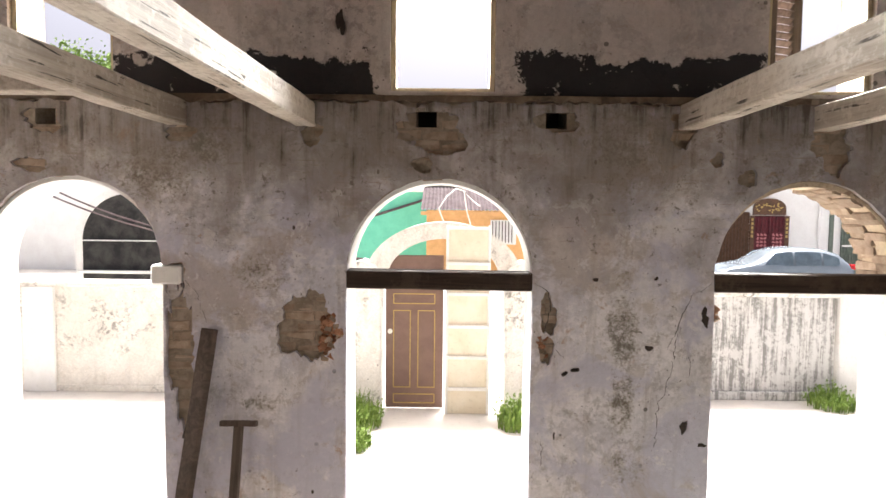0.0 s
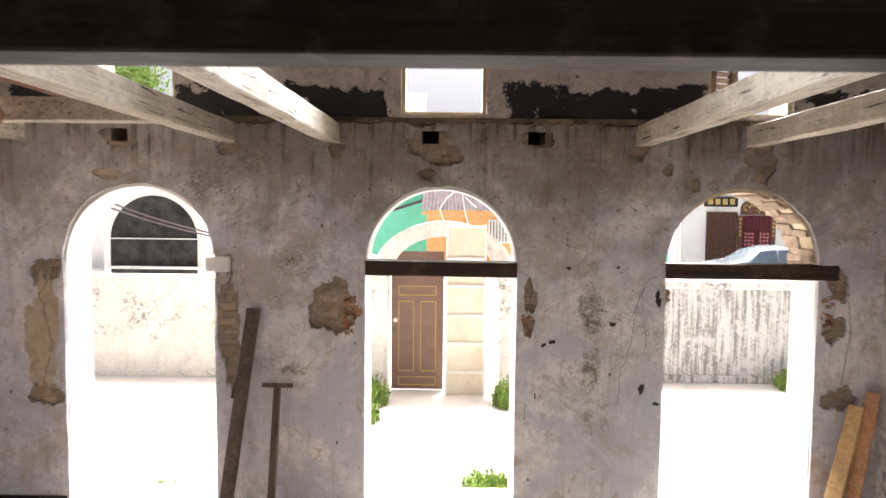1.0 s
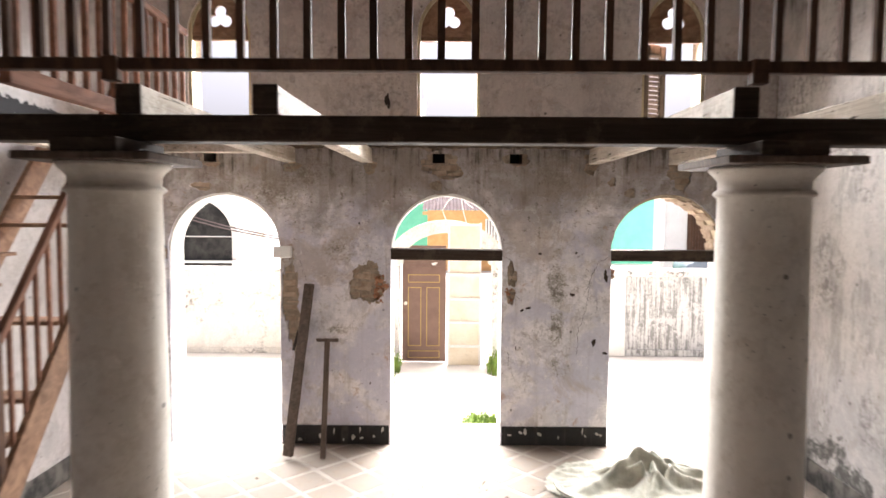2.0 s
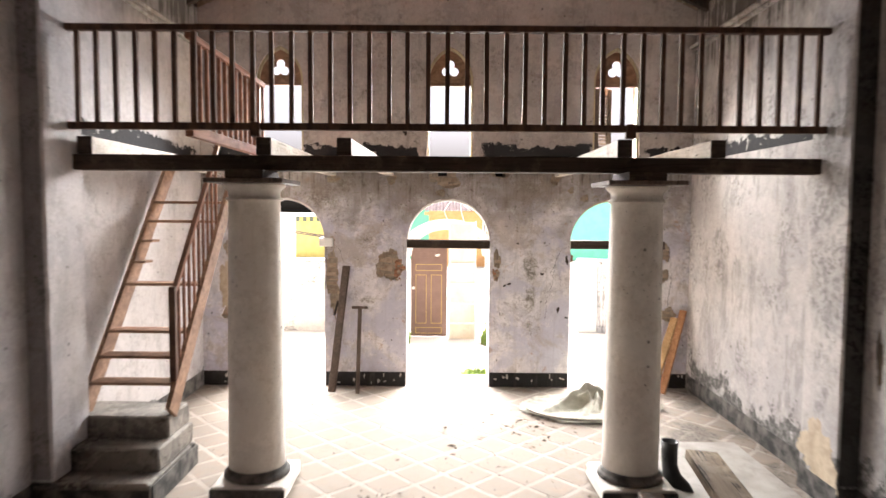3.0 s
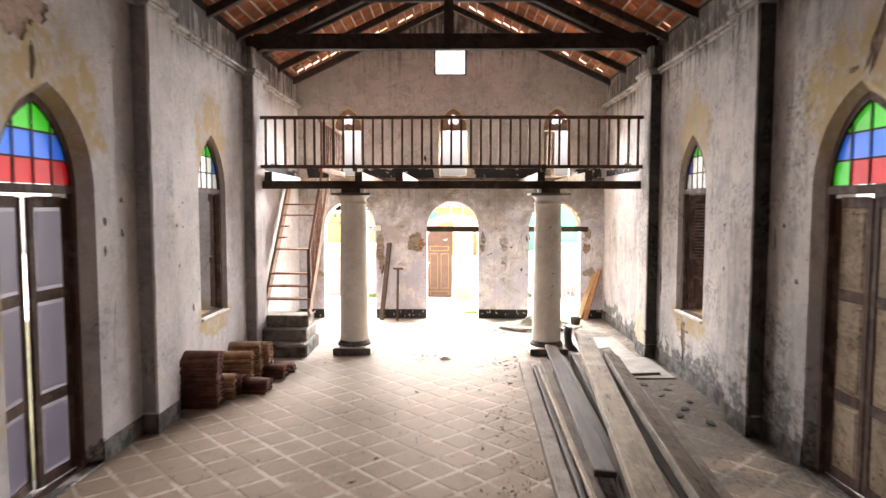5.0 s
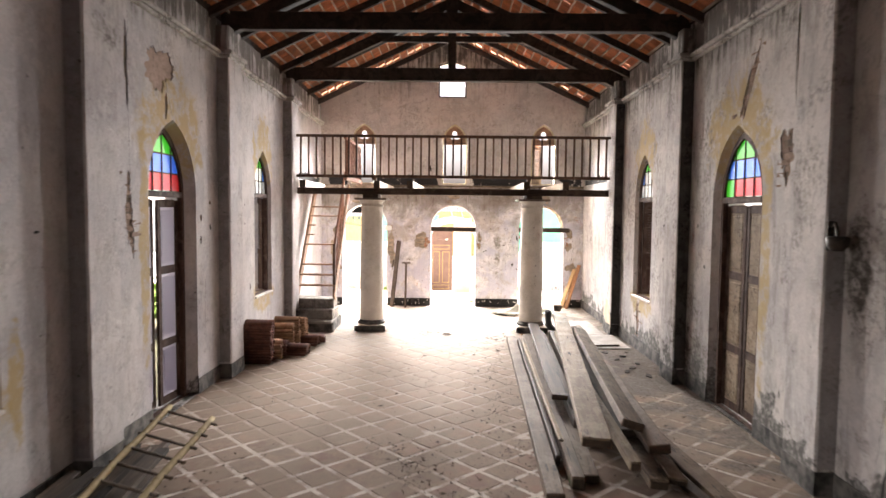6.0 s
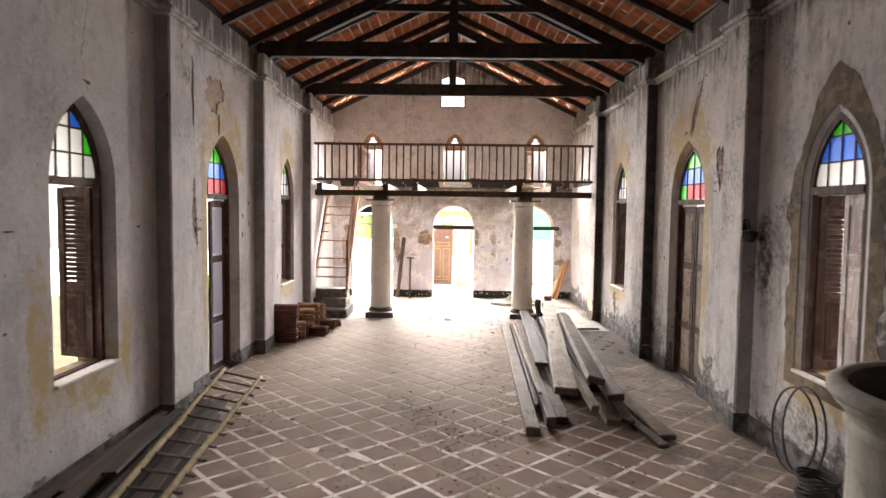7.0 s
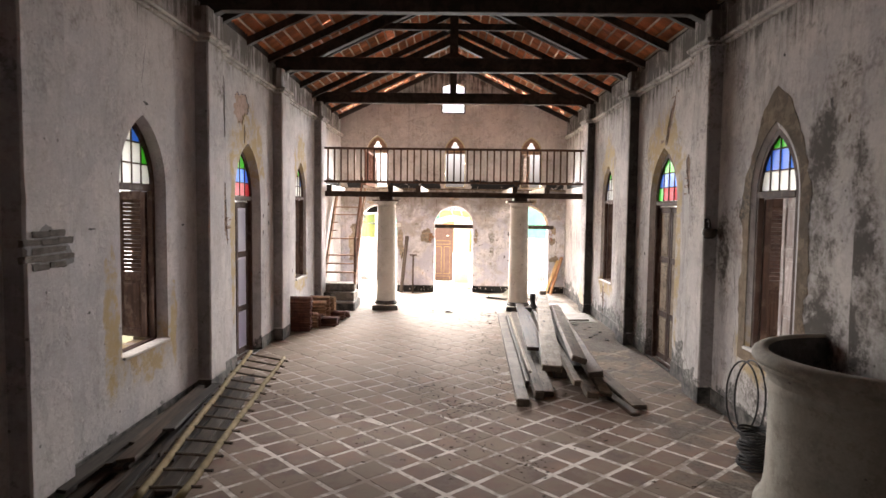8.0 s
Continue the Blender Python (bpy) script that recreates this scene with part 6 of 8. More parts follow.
def draped(rx, ry, ridges, seed):
    """A cloth lying flat, gathered up into soft rounded folds along the ridges (x0, y0, h0, x1, y1, h1, width)."""
    bm = bmesh.new()
    n = 84
    grid = {}
    for i in range(n + 1):
        for j in range(n + 1):
            u, v = 2 * i / n - 1, 2 * j / n - 1
            r = math.hypot(u, v) * (1 + 0.16 * noise.noise((u * 1.4 + seed, v * 1.4, 0.3)))
            if r > 1:
                continue
            x, y = rx * u, ry * v
            xs, ys = x + 0.05 * noise.noise((x * 4, y * 4, seed)), y + 0.05 * noise.noise((x * 4 + 5, y * 4, seed))
            z = 0.012 + 0.030 * abs(noise.noise((x * 5, y * 7, seed))) + 0.02 * abs(noise.noise((x * 13, y * 15, seed)))
            for x0, y0, h0, x1, y1, h1, w in ridges:
                dx, dy = x1 - x0, y1 - y0
                k = max(0.0, min(1.0, ((xs - x0) * dx + (ys - y0) * dy) / (dx * dx + dy * dy)))
                d = math.hypot(xs - x0 - k * dx, ys - y0 - k * dy) / w
                z = max(z, (h0 + (h1 - h0) * k) * (1 - min(1.0, d) ** 1.7) * (1 + 0.18 * noise.noise((x * 9, y * 9, seed + 2))) + 0.012)
            grid[i, j] = bm.verts.new((x, y, z))
    for (i, j) in grid:
        q = [(i, j), (i + 1, j), (i + 1, j + 1), (i, j + 1)]
        if all(k in grid for k in q):
            bm.faces.new([grid[k] for k in q])
    return bm


t = thing("tarpaulin", "crumpled dirty pale tarpaulin heaped on the floor", "tarpaulin", Matrix.Translation((1.85, -0.95, 0)))
r2 = random.Random(14)
folds = [(-0.55, -0.10, 0.06, -0.02, 0.18, 0.29, 0.10), (-0.02, 0.18, 0.29, 0.16, 0.06, 0.22, 0.09)]
for k in range(19):
    a, near, far = r2.uniform(0, 6.283), r2.uniform(0.05, 0.22), r2.uniform(0.35, 0.72)
    bend, top = a + r2.uniform(-0.7, 0.7), r2.uniform(0.09, 0.25)
    folds.append((0.06 + near * math.cos(a), 0.09 + near * math.sin(a), top, 0.06 + far * math.cos(bend), 0.04 + 0.62 * far * math.sin(bend), 0.25 * top, r2.uniform(0.045, 0.085)))
part("cloth", draped(0.95, 0.62, folds, 4), M_CLOTH, t, smooth=True)
t.rotation_euler = (0, 0, 0.15)
bm = bmesh.new()
for k in range(3):
    pts = [(1.85 - 1.85 + (0.82 + 0.03 * k) * math.cos(a), (0.50 + 0.03 * k) * math.sin(a) - 0.06, 0.03 + 0.014 * k) for a in [3.0 + 0.2 * i for i in range(14)]]
    tube(bm, pts, 0.013, 6)
part("rolled_edge", bm, M_CLOTH, t)

pot = thing("clay_pot", "small dark clay pot standing by the tarpaulin", "pot", Matrix.Translation((2.64, -0.80, 0.0)))
part("body", revolve([(0.0, 0.0), (0.07, 0.0), (0.085, 0.02), (0.11, 0.15), (0.12, 0.17), (0.115, 0.18), (0.10, 0.17), (0.07, 0.03), (0.0, 0.025)], 20), M_PROP, pot, smooth=True)
scrap = thing("paper_scrap", "small crumpled white paper scrap on the tiles", "paper", Matrix.Translation((-0.13, -3.91, 0.003)))
part("sheet", crumpled(0, 0, 0.11, 0.06, 0.05, 12), M_WHITE, scrap)

# big cement board lying on the floor, and a stick on it
for x0, y0, x1, y1, turn in ((-0.30, -1.30, 0.715, 0.0, 0.6), (-0.62, 0.03, 0.55, 1.60, 0.0)):
    t = thing("cement_board", "large pale dusty board lying flat on the floor", "board", Matrix.Translation((2.56, -3.76, 0.0)) @ pose(0, 0, 0, 0, 0, turn), "boards on the floor")
    part("board", boxes((x0, y0, 0.002, x1, y1, 0.020), bevel=0.003), M_SHEET, t)
stick("batten_offcut", "thin dark batten lying on the floor", "batten", (2.36, -4.98, 0.04), (3.12, -4.86, 0.035), 0.04, 0.03, M_PLANKD)

# ---------------------------------------------------------------- the pile of long timbers
PILE = "pile of long timbers"
timbers = (
    ("grey weathered squared timber at the edge of a pile", (0.865, -11.33, 0.055), (1.13, -4.40, 0.055), 0.165, 0.10, M_PLANK, 0),
    ("dark grey plank on edge in a timber pile", (1.02, -10.5, 0.06), (1.25, -4.7, 0.06), 0.05, 0.11, M_PLANKD, 6),
    ("weathered plank under a timber pile", (1.115, -11.05, 0.070), (1.43, -4.4, 0.070), 0.12, 0.12, M_PLANK, 0),
    ("short worn plank under a timber pile", (1.265, -10.9, 0.055), (1.56, -5.0, 0.055), 0.15, 0.085, M_PLANK, 0),
    ("narrow pale lath lying on a timber pile", (1.085, -10.33, 0.215), (1.25, -5.6, 0.19), 0.055, 0.035, M_PALEPLANK, 15),
    ("short brown plank sloping on a timber pile", (1.29, -9.0, 0.265), (1.62, -3.95, 0.235), 0.20, 0.06, M_HEAP, 4),
    # under-timber: shade of the gap below the pile is put into its colour
    ("dark squared timber under a pile", (1.42, -9.6, 0.10), (1.72, -4.2, 0.09), 0.14, 0.17, M_PLANKD, 0),
    ("wide pale sawn timber on top of a pile", (1.29, -10.97, 0.42), (2.235, -3.42, 0.36), 0.275, 0.09, M_PALEPLANK, 3),
    ("narrow pale squared timber wedged in a pile", (1.61, -11.1, 0.255), (1.98, -4.6, 0.21), 0.10, 0.085, M_PALEPLANK, 4),
    ("long raised grey timber with a dark cut end on a pile", (1.745, -10.53, 0.44), (2.31, -5.1, 0.35), 0.215, 0.085, M_PLANK, 16),
    ("weathered round-edged timber on a pile", (1.92, -10.81, 0.315), (2.40, -4.3, 0.25), 0.21, 0.09, M_PLANK, -8),
    # two inner timbers, darkened in colour to hold the shade between the others
    ("dark timber in the middle of a pile", (1.60, -9.9, 0.10), (2.00, -4.2, 0.08), 0.20, 0.17, M_PLANKD, 0),
    ("dark timber under the upper timbers of a pile", (1.82, -10.1, 0.215), (2.20, -4.4, 0.17), 0.18, 0.09, M_PLANKD, 0),
    ("grey plank at the foot of a timber pile", (1.81, -11.15, 0.115), (2.16, -5.2, 0.10), 0.17, 0.09, M_PLANK, 5),
    ("grey plank lying beside a timber pile", (2.00, -11.08, 0.110), (2.36, -5.4, 0.10), 0.17, 0.06, M_PLANK, 8),
    ("long grey plank on the floor beside a pile", (2.36, -11.38, 0.036), (2.10, -7.6, 0.036), 0.20, 0.055, M_PLANK, 0),
    ("split dark plank on the floor beside a pile", (2.24, -11.63, 0.028), (1.92, -9.3, 0.028), 0.12, 0.045, M_PLANKD, 0),
)
for i, (lab, a, b, w, d, mat, roll) in enumerate(timbers):
    stick("timber_plank", lab, "plank", a, b, w, d, mat, roll, PILE, 0.008, 0.003, i)
# dark roof tile shards on the dusty floor by the wall
r2 = random.Random(33)
for k in range(7):
    x, y = 2.72 + 0.42 * ((k * 0.618) % 1), -5.35 - 0.27 * k
    t = thing("tile_shard", "dark broken roof tile shard on the dusty floor", "shard", Matrix.Translation((x, y, 0.002)) @ pose(0, 0, 0, 0, 0, r2.uniform(0, 180)), "shards by the wall")
    ru, rv = r2.uniform(0.06, 0.13), r2.uniform(0.03, 0.07)
    part("shard", sheet([(ru * r2.uniform(0.5, 1.1) * math.cos(6.283 * q / 7), rv * r2.uniform(0.5, 1.1) * math.sin(6.283 * q / 7)) for q in range(7)], [], along_z, 0.0, r2.uniform(0.010, 0.018)), M_GRIME, t)

# ---------------------------------------------------------------- stacked roof tiles
def clay_tile():
    bm = bmesh.new()
    n = 9
    top = [[bm.verts.new((x, 0.115 * math.sin(math.pi * (k / n - 0.5)), 0.062 * math.cos(math.pi * (k / n - 0.5)) * (1 - 0.08 * e))) for k in range(n + 1)] for e, x in enumerate((0.0, 0.44))]
    low = [[bm.verts.new((x, 0.101 * math.sin(math.pi * (k / n - 0.5)), 0.062 * math.cos(math.pi * (k / n - 0.5)) * (1 - 0.08 * e) - 0.013)) for k in range(n + 1)] for e, x in enumerate((0.0, 0.44))]
    for k in range(n):
        bm.faces.new((top[0][k], top[0][k + 1], top[1][k + 1], top[1][k]))
        bm.faces.new((low[0][k + 1], low[0][k], low[1][k], low[1][k + 1]))
        for e in (0, 1):
            bm.faces.new((top[e][k], low[e][k], low[e][k + 1], top[e][k + 1]))
    for k in (0, n):
        bm.faces.new((top[0][k], top[1][k], low[1][k], low[0][k]))
    return bm


r2 = random.Random(21)
TILES = "stacked clay roof tiles"
first = {}


def lay_tile(kind, m):
    if kind not in first:
        lab = "dark brown half-round clay roof tile in a dusty stack" if kind == "dark" else "pale dusty half-round clay roof tile in a stack"
        first[kind] = tagged(part("clay_roof_tile", clay_tile(), M_CLAY if kind == "dark" else M_CLAYPALE, None, "", True), lab, "roof tile", TILES)
        first[kind].matrix_basis = m
    else:
        copy_thing(first[kind], m)


for sx, sy, count, ang, gap, kind in ((-3.42, -6.42, 30, 0.0, 0.0225, "dark"), (-3.36, -6.10, 12, 8.0, 0.024, "pale"), (-3.32, -5.78, 9, -5.0, 0.024, "dark"), (-3.30, -5.50, 19, 6.0, 0.024, "pale"),
                                      (-3.26, -5.22, 22, 4.0, 0.024, "pale"), (-3.20, -4.92, 20, -3.0, 0.024, "pale"), (-2.97, -5.74, 6, -4.0, 0.026, "dark"), (-2.94, -4.98, 6, -7.0, 0.026, "dark"), (-2.90, -4.72, 4, 6.0, 0.026, "dark")):
    for k in range(count):
        lay_tile(kind, Matrix.Translation((sx + r2.uniform(-0.018, 0.018), sy + r2.uniform(-0.012, 0.012), 0.002 + gap * k)) @ pose(0, 0, 0, 0, 0, ang + r2.uniform(-3, 3)))

# ---------------------------------------------------------------- ladder and boards by the long wall
lad = thing("bamboo_ladder", "bamboo ladder with dark rungs lying on boards", "ladder", Matrix.Translation((0, 0, 0)))
RA = (Vector((-3.20, -9.70, 0.30)), Vector((-2.52, -14.75, 0.27)))
RB = (Vector((-2.58, -10.08, 0.30)), Vector((-2.20, -14.70, 0.27)))
for a, b in (RA, RB):
    bm = bmesh.new()
    d = (b - a)
    pts = []
    for k in range(25):
        pts.append(a + d * k / 24 + Vector((0.005 * math.sin(k * 0.7), 0, 0.004 * math.sin(k * 1.1))))
    tube(bm, pts, 0.029, 8, 0.034)
    for k in range(2, 24, 2):
        tube(bm, [pts[k] - d.normalized() * 0.008, pts[k] + d.normalized() * 0.008], 0.034, 8)
    part("side_pole", bm, M_BAMBOO, lad, smooth=True)
for k in range(14):
    f = 0.03 + k / 14.3
    p, q = RA[0].lerp(RA[1], f), RB[0].lerp(RB[1], f)
    ext = (q - p).normalized() * 0.09
    bm = tube(bmesh.new(), [p - ext * 0.8, q + ext * 1.25], 0.015, 6)
    part("rung", bm, M_RUNG, lad)
# heap of old boards under it, thickest along the wall
r2 = random.Random(9)
HEAP = "boards along the wall"
kinds = ((M_GRIME, "dark grimy board heaped along the wall"), (M_HEAP, "brown weathered board heaped along the wall"), (M_PLANKD, "dark old plank heaped along the wall"))
for i in range(34):
    layer, col = divmod(i, 9)
    mat, lab = kinds[(i * 7 + layer) % 3]
    if layer > 1 and col > 6 - layer:
        continue
    wide, thick = r2.uniform(0.08, 0.17), r2.uniform(0.025, 0.05)
    z = 0.03 + 0.062 * layer
    near = (-3.37 + 0.118 * col + r2.uniform(-0.03, 0.03) + 0.02 * layer, -14.7 + r2.uniform(-0.5, 0.9) + 0.25 * layer, z + r2.uniform(0.0, 0.02) + (0.05 if r2.random() < 0.2 else 0.0))
    far = (-3.41 + 0.062 * col + r2.uniform(-0.015, 0.03), -10.0 - r2.uniform(0.0, 1.5) - 0.35 * layer, max(0.025, z - 0.012 * layer))
    stick("long_board", lab, "board", near, (max(far[0], XL + 0.09), far[1], far[2]), wide, thick, mat, r2.uniform(-11, 11), HEAP, 0.004, 0.004, 40 + i)

# ---------------------------------------------------------------- pulpit, cables and bracket on the other side
pul = thing("pulpit", "half-round cement pulpit with a rolled rim against the wall", "pulpit", Matrix.Translation((XR - 0.004, -14.43, 0)))
prof = [(0.55, 0.0), (0.93, 0.0), (0.945, 0.05), (0.935, 0.11), (0.90, 0.15), (0.875, 0.22), (0.862, 0.30), (0.855, 0.40), (0.85, 0.70), (0.85, 1.08), (0.872, 1.10), (0.882, 1.13), (0.872, 1.16),
        (0.868, 1.18), (0.895, 1.235), (0.94, 1.29), (0.965, 1.325), (0.980, 1.345), (0.985, 1.385), (0.970, 1.415), (0.93, 1.432), (0.885, 1.43), (0.865, 1.41), (0.82, 1.15), (0.70, 0.62), (0.0, 0.55)]
part("foot", revolve(prof[:8], 48, math.pi / 2, 3 * math.pi / 2), M_PULPIT, pul, smooth=True)
part("bowl", revolve(prof[7:14], 48, math.pi / 2, 3 * math.pi / 2), M_PULPIT, pul, smooth=True)
rim = [(0.868, 1.18), (0.885, 1.225), (0.925, 1.275), (0.947, 1.292), (0.955, 1.308), (0.947, 1.322), (0.952, 1.330), (0.978, 1.338), (0.994, 1.358), (0.996, 1.384), (0.984, 1.407), (0.955, 1.425), (0.915, 1.434), (0.885, 1.43), (0.865, 1.41)]
part("rim", revolve(rim, 48, math.pi / 2, 3 * math.pi / 2), M_PULPIT, pul, smooth=True)
# inside of the basin: shade of the hollow is put into its dark colour
part("basin", revolve(prof[22:], 48, math.pi / 2, 3 * math.pi / 2), M_SOOTSHADE, pul, smooth=True)
cab = thing("cable_coil", "loop of black cable hanging against the wall", "cable", Matrix.Translation((3.20, -12.42, 0.05)) @ Matrix.Scale(1.22, 4))
bm = bmesh.new()
for k in range(2):
    pts = [(0.05 - 0.05 * k + 0.03 * math.sin(a), 0.05 * k + (0.29 + 0.02 * k) * math.cos(a), 0.36 + (0.345 - 0.02 * k) * math.sin(a)) for a in [2 * math.pi * i / 30 for i in range(31)]]
    tube(bm, pts, 0.009, 6)
part("loop", bm, M_RUBBER, cab)
cab2 = thing("cable_coil", "heap of coiled black cable on the floor", "cable", Matrix.Translation((2.98, -13.16, 0.0)) @ Matrix.Diagonal((0.72, 0.72, 1.15, 1)))
bm = bmesh.new()
for k in range(15):
    bm = bmesh.new()
    pts = [((0.20 + 0.03 * math.sin(k)) * math.cos(a), (0.22 + 0.02 * math.cos(k)) * math.sin(a), 0.016 + 0.022 * k + 0.01 * math.sin(3 * a + k)) for a in [2 * math.pi * i / 22 for i in range(23)]]
    tube(bm, pts, 0.012, 5)
    part("turn", bm, M_RUBBER, cab2)
br = thing("wall_bracket", "small rusty iron lamp bracket on a pilaster", "bracket", Matrix.Translation((XR - PIL + 0.03, -11.0765, 2.30)) @ pose(0, 0, 0, 0, 0, 90) @ Matrix.Scale(1.6, 4))
part("plate", boxes((-0.012, -0.02, -0.05, 0.0, 0.02, 0.11), bevel=0.003), M_IRON, br)
part("finial", tube(bmesh.new(), [(-0.012, 0, 0.08), (-0.05, 0, 0.10), (-0.07, 0, 0.06), (-0.075, 0, 0.02)], 0.009, 6), M_IRON, br)
q = revolve([(0.0, -0.05), (0.03, -0.05), (0.055, -0.02), (0.06, 0.02), (0.045, 0.03), (0.0, 0.03)], 14)
for v in q.verts:
    v.co.x -= 0.075
part("cup", q, M_IRON, br, smooth=True)

# crumbs and leaves on the floor; LITTER: centre, number and spread of the thicker drifts
LITTER = ((-0.55, -3.75, 34, 0.16), (0.95, -1.7, 40, 0.25), (1.0, -4.1, 50, 0.22), (0.2, -2.0, 18, 0.3), (0.8, -5.2, 50, 0.3), (0.6, -6.8, 40, 0.3), (-0.1, -11.4, 120, 0.2), (-0.4, -10.7, 60, 0.16),
          (0.5, -11.3, 90, 0.2), (-0.6, -10.1, 50, 0.2), (0.45, -7.8, 50, 0.3), (-2.4, -8.3, 20, 0.2), (0.75, -13.2, 40, 0.10), (0.0, -12.7, 45, 0.2), (1.6, -12.2, 26, 0.18), (0.65, -9.4, 50, 0.25),
          (-1.2, -6.5, 22, 0.4), (2.7, -6.6, 40, 0.3), (2.9, -8.3, 40, 0.25), (0.85, -10.2, 70, 0.22), (0.95, -8.4, 60, 0.25), (-2.5, -10.9, 45, 0.25), (2.6, -10.6, 40, 0.3), (2.5, -4.2, 50, 0.4), (-0.9, -12.1, 40, 0.35))
verts, faces = [], []
r2 = random.Random(14)
for k in range(3110):
    if k >= 3000:
        x, y = (r2.uniform(-2.4, 2.4), r2.uniform(-14.5, -8.5)) if k % 4 else (r2.gauss(0.1, 0.7), r2.gauss(-12.6, 0.6))
    elif k >= 1500:
        x, y = (r2.gauss(2.2, 0.7), r2.uniform(-9.5, -2.0)) if k % 3 else (r2.gauss(0.2, 1.2), r2.uniform(-9, -1))
        x = min(max(x, XL + 0.1), XR - 0.05)
    elif k < 300:
        x, y = r2.gauss(0.1, 0.6), r2.gauss(-10.4, 0.9)
    elif k < 760:
        x, y = r2.gauss(0.75, 0.2), r2.uniform(-11, -4)
    else:
        x, y = r2.uniform(XL + 0.1, XR - 0.1), r2.uniform(-16, -0.5)
    s = r2.uniform(0.003, 0.010) * (2.6 if r2.random() < 0.06 else 1)
    if 1500 <= k < 3000:
        s *= 1.5
    if k >= 3000:
        s = r2.uniform(0.012, 0.030)
    a = r2.uniform(0, 6.28)
    b = len(verts)
    for i in range(4):
        e = s * r2.uniform(0.8, 1.7) * (0.45 if i % 2 else 1.0)
        verts.append((x + e * math.cos(a + 1.57 * i), y + e * math.sin(a + 1.57 * i), 0.001 + (0.3 * s if r2.random() < 0.2 else 0.0)))
    verts.append((x, y, 0.002 + s * r2.uniform(0.1, 0.45)))
    faces += [(b, b + 1, b + 4), (b + 1, b + 2, b + 4), (b + 2, b + 3, b + 4), (b + 3, b, b + 4), (b + 3, b + 2, b + 1, b)]
for cx, cy, many, far in LITTER:
    for k in range(many):
        x, y, s, a = r2.gauss(cx, far), r2.gauss(cy, far * 1.2), r2.uniform(0.009, 0.030) * (1.5 if cy > -6 else 1.0), r2.uniform(0, 6.28)
        b = len(verts)
        for i in range(4):
            e = s * r2.uniform(0.7, 1.6) * (0.4 if i % 2 else 1.0)
            verts.append((x + e * math.cos(a + 1.57 * i), y + e * math.sin(a + 1.57 * i), 0.001 + r2.uniform(0, 0.5) * s))
        verts.append((x, y, 0.003 + s * r2.uniform(0.1, 0.5)))
        faces += [(b, b + 1, b + 4), (b + 1, b + 2, b + 4), (b + 2, b + 3, b + 4), (b + 3, b, b + 4), (b + 3, b + 2, b + 1, b)]
me = bpy.data.meshes.new("debris")
me.from_pydata(verts, [], faces)
me.materials.append(M_DIRT)
tagged(new("debris", me), "dry crumbs and leaf bits scattered on the floor", "debris", "", "stuff")



# ---------------------------------------------------------------- outside: yard, gate, street
GZ = -0.16
M_YARD = stone("pale_concrete", (0.68, 0.65, 0.60), (0.58, 0.55, 0.51), 1.5, 0.9, 0.4, 0.01)
# dark ground beside and behind the hall, added to cut bounced light
M_DARKGROUND = stone("bounce_cutting_ground", (0.075, 0.075, 0.04), (0.05, 0.045, 0.03), 1.2, 0.95, 0.5, 0.02)
# road made paler than its asphalt to bounce light onto the house fronts
M_ROAD = stone("pale_bounce_asphalt", (0.50, 0.49, 0.475), (0.42, 0.41, 0.395), 5, 0.9, 0.4, 0.008)
M_CREAM = old_plaster("cream_wall", (0.84, 0.81, 0.75), (0.78, 0.74, 0.67), (0.46, 0.40, 0.32), 0.75, age=0.32, grain=0.5)
M_NICHE = stone("blackened_plaster", (0.022, 0.022, 0.023), (0.065, 0.063, 0.06), 4.5, 0.85, 0.6, 0.012)


def streaked(name, pale, grey):
    """Cement render with long rain streaks and white flakes."""
    n = Nodes(name)
    p = n.pos()
    st = n.noise(n.scaled(p, (11, 11, 0.7)), 1.3, 7, 0.68, 0.15)
    m = n.noise(p, 3.2, 8, 0.68, 0.3)
    f = n.noise(p, 24, 6, 0.7)
    c = n.mix(n.step(n.math("ADD", n.math("MULTIPLY", st, 0.7), n.math("MULTIPLY", f, 0.3)), 0.44, 0.58), pale, grey)
    c = n.mix(n.step(m, 0.55, 0.60, 0, 0.8), c, pale)
    c = n.mix(n.step(f, 0.60, 0.70, 0, 0.5), c, tuple(0.5 * v for v in grey))
    return n.surface(c, 0.92, normal=n.bump(n.math("ADD", st, f), 0.4, 0.01), spec=0.15)


M_GREY = streaked("grey_gate_wall", (0.66, 0.655, 0.64), (0.27, 0.265, 0.255))
M_GATEW = old_plaster("gate_plaster", (0.83, 0.81, 0.78), (0.74, 0.72, 0.69), (0.30, 0.28, 0.25), 0.8, age=0.4, grain=0.5)
M_SHELF = stone("cream_cupboard_paint", (0.80, 0.75, 0.64), (0.70, 0.63, 0.50), 2.5, 0.8, 0.3, 0.006)
M_BROWN = stone("brown_door_paint", (0.20, 0.13, 0.108), (0.165, 0.105, 0.088), 6, 0.55, 0.2, 0.003)
M_GOLD = stone("ochre_line", (0.50, 0.36, 0.13), (0.42, 0.30, 0.10), 9, 0.6)
M_GREEN = stone("green_wall_paint", (0.20, 0.66, 0.48), (0.17, 0.60, 0.43), 2, 0.7, 0.2, 0.004)
M_ORANGE = stone("orange_wall_paint", (0.72, 0.42, 0.18), (0.62, 0.35, 0.14), 3, 0.7, 0.2, 0.004)
M_TIN = stone("corrugated_iron", (0.15, 0.12, 0.125), (0.10, 0.075, 0.075), 3, 0.75, 0.3, 0.006)
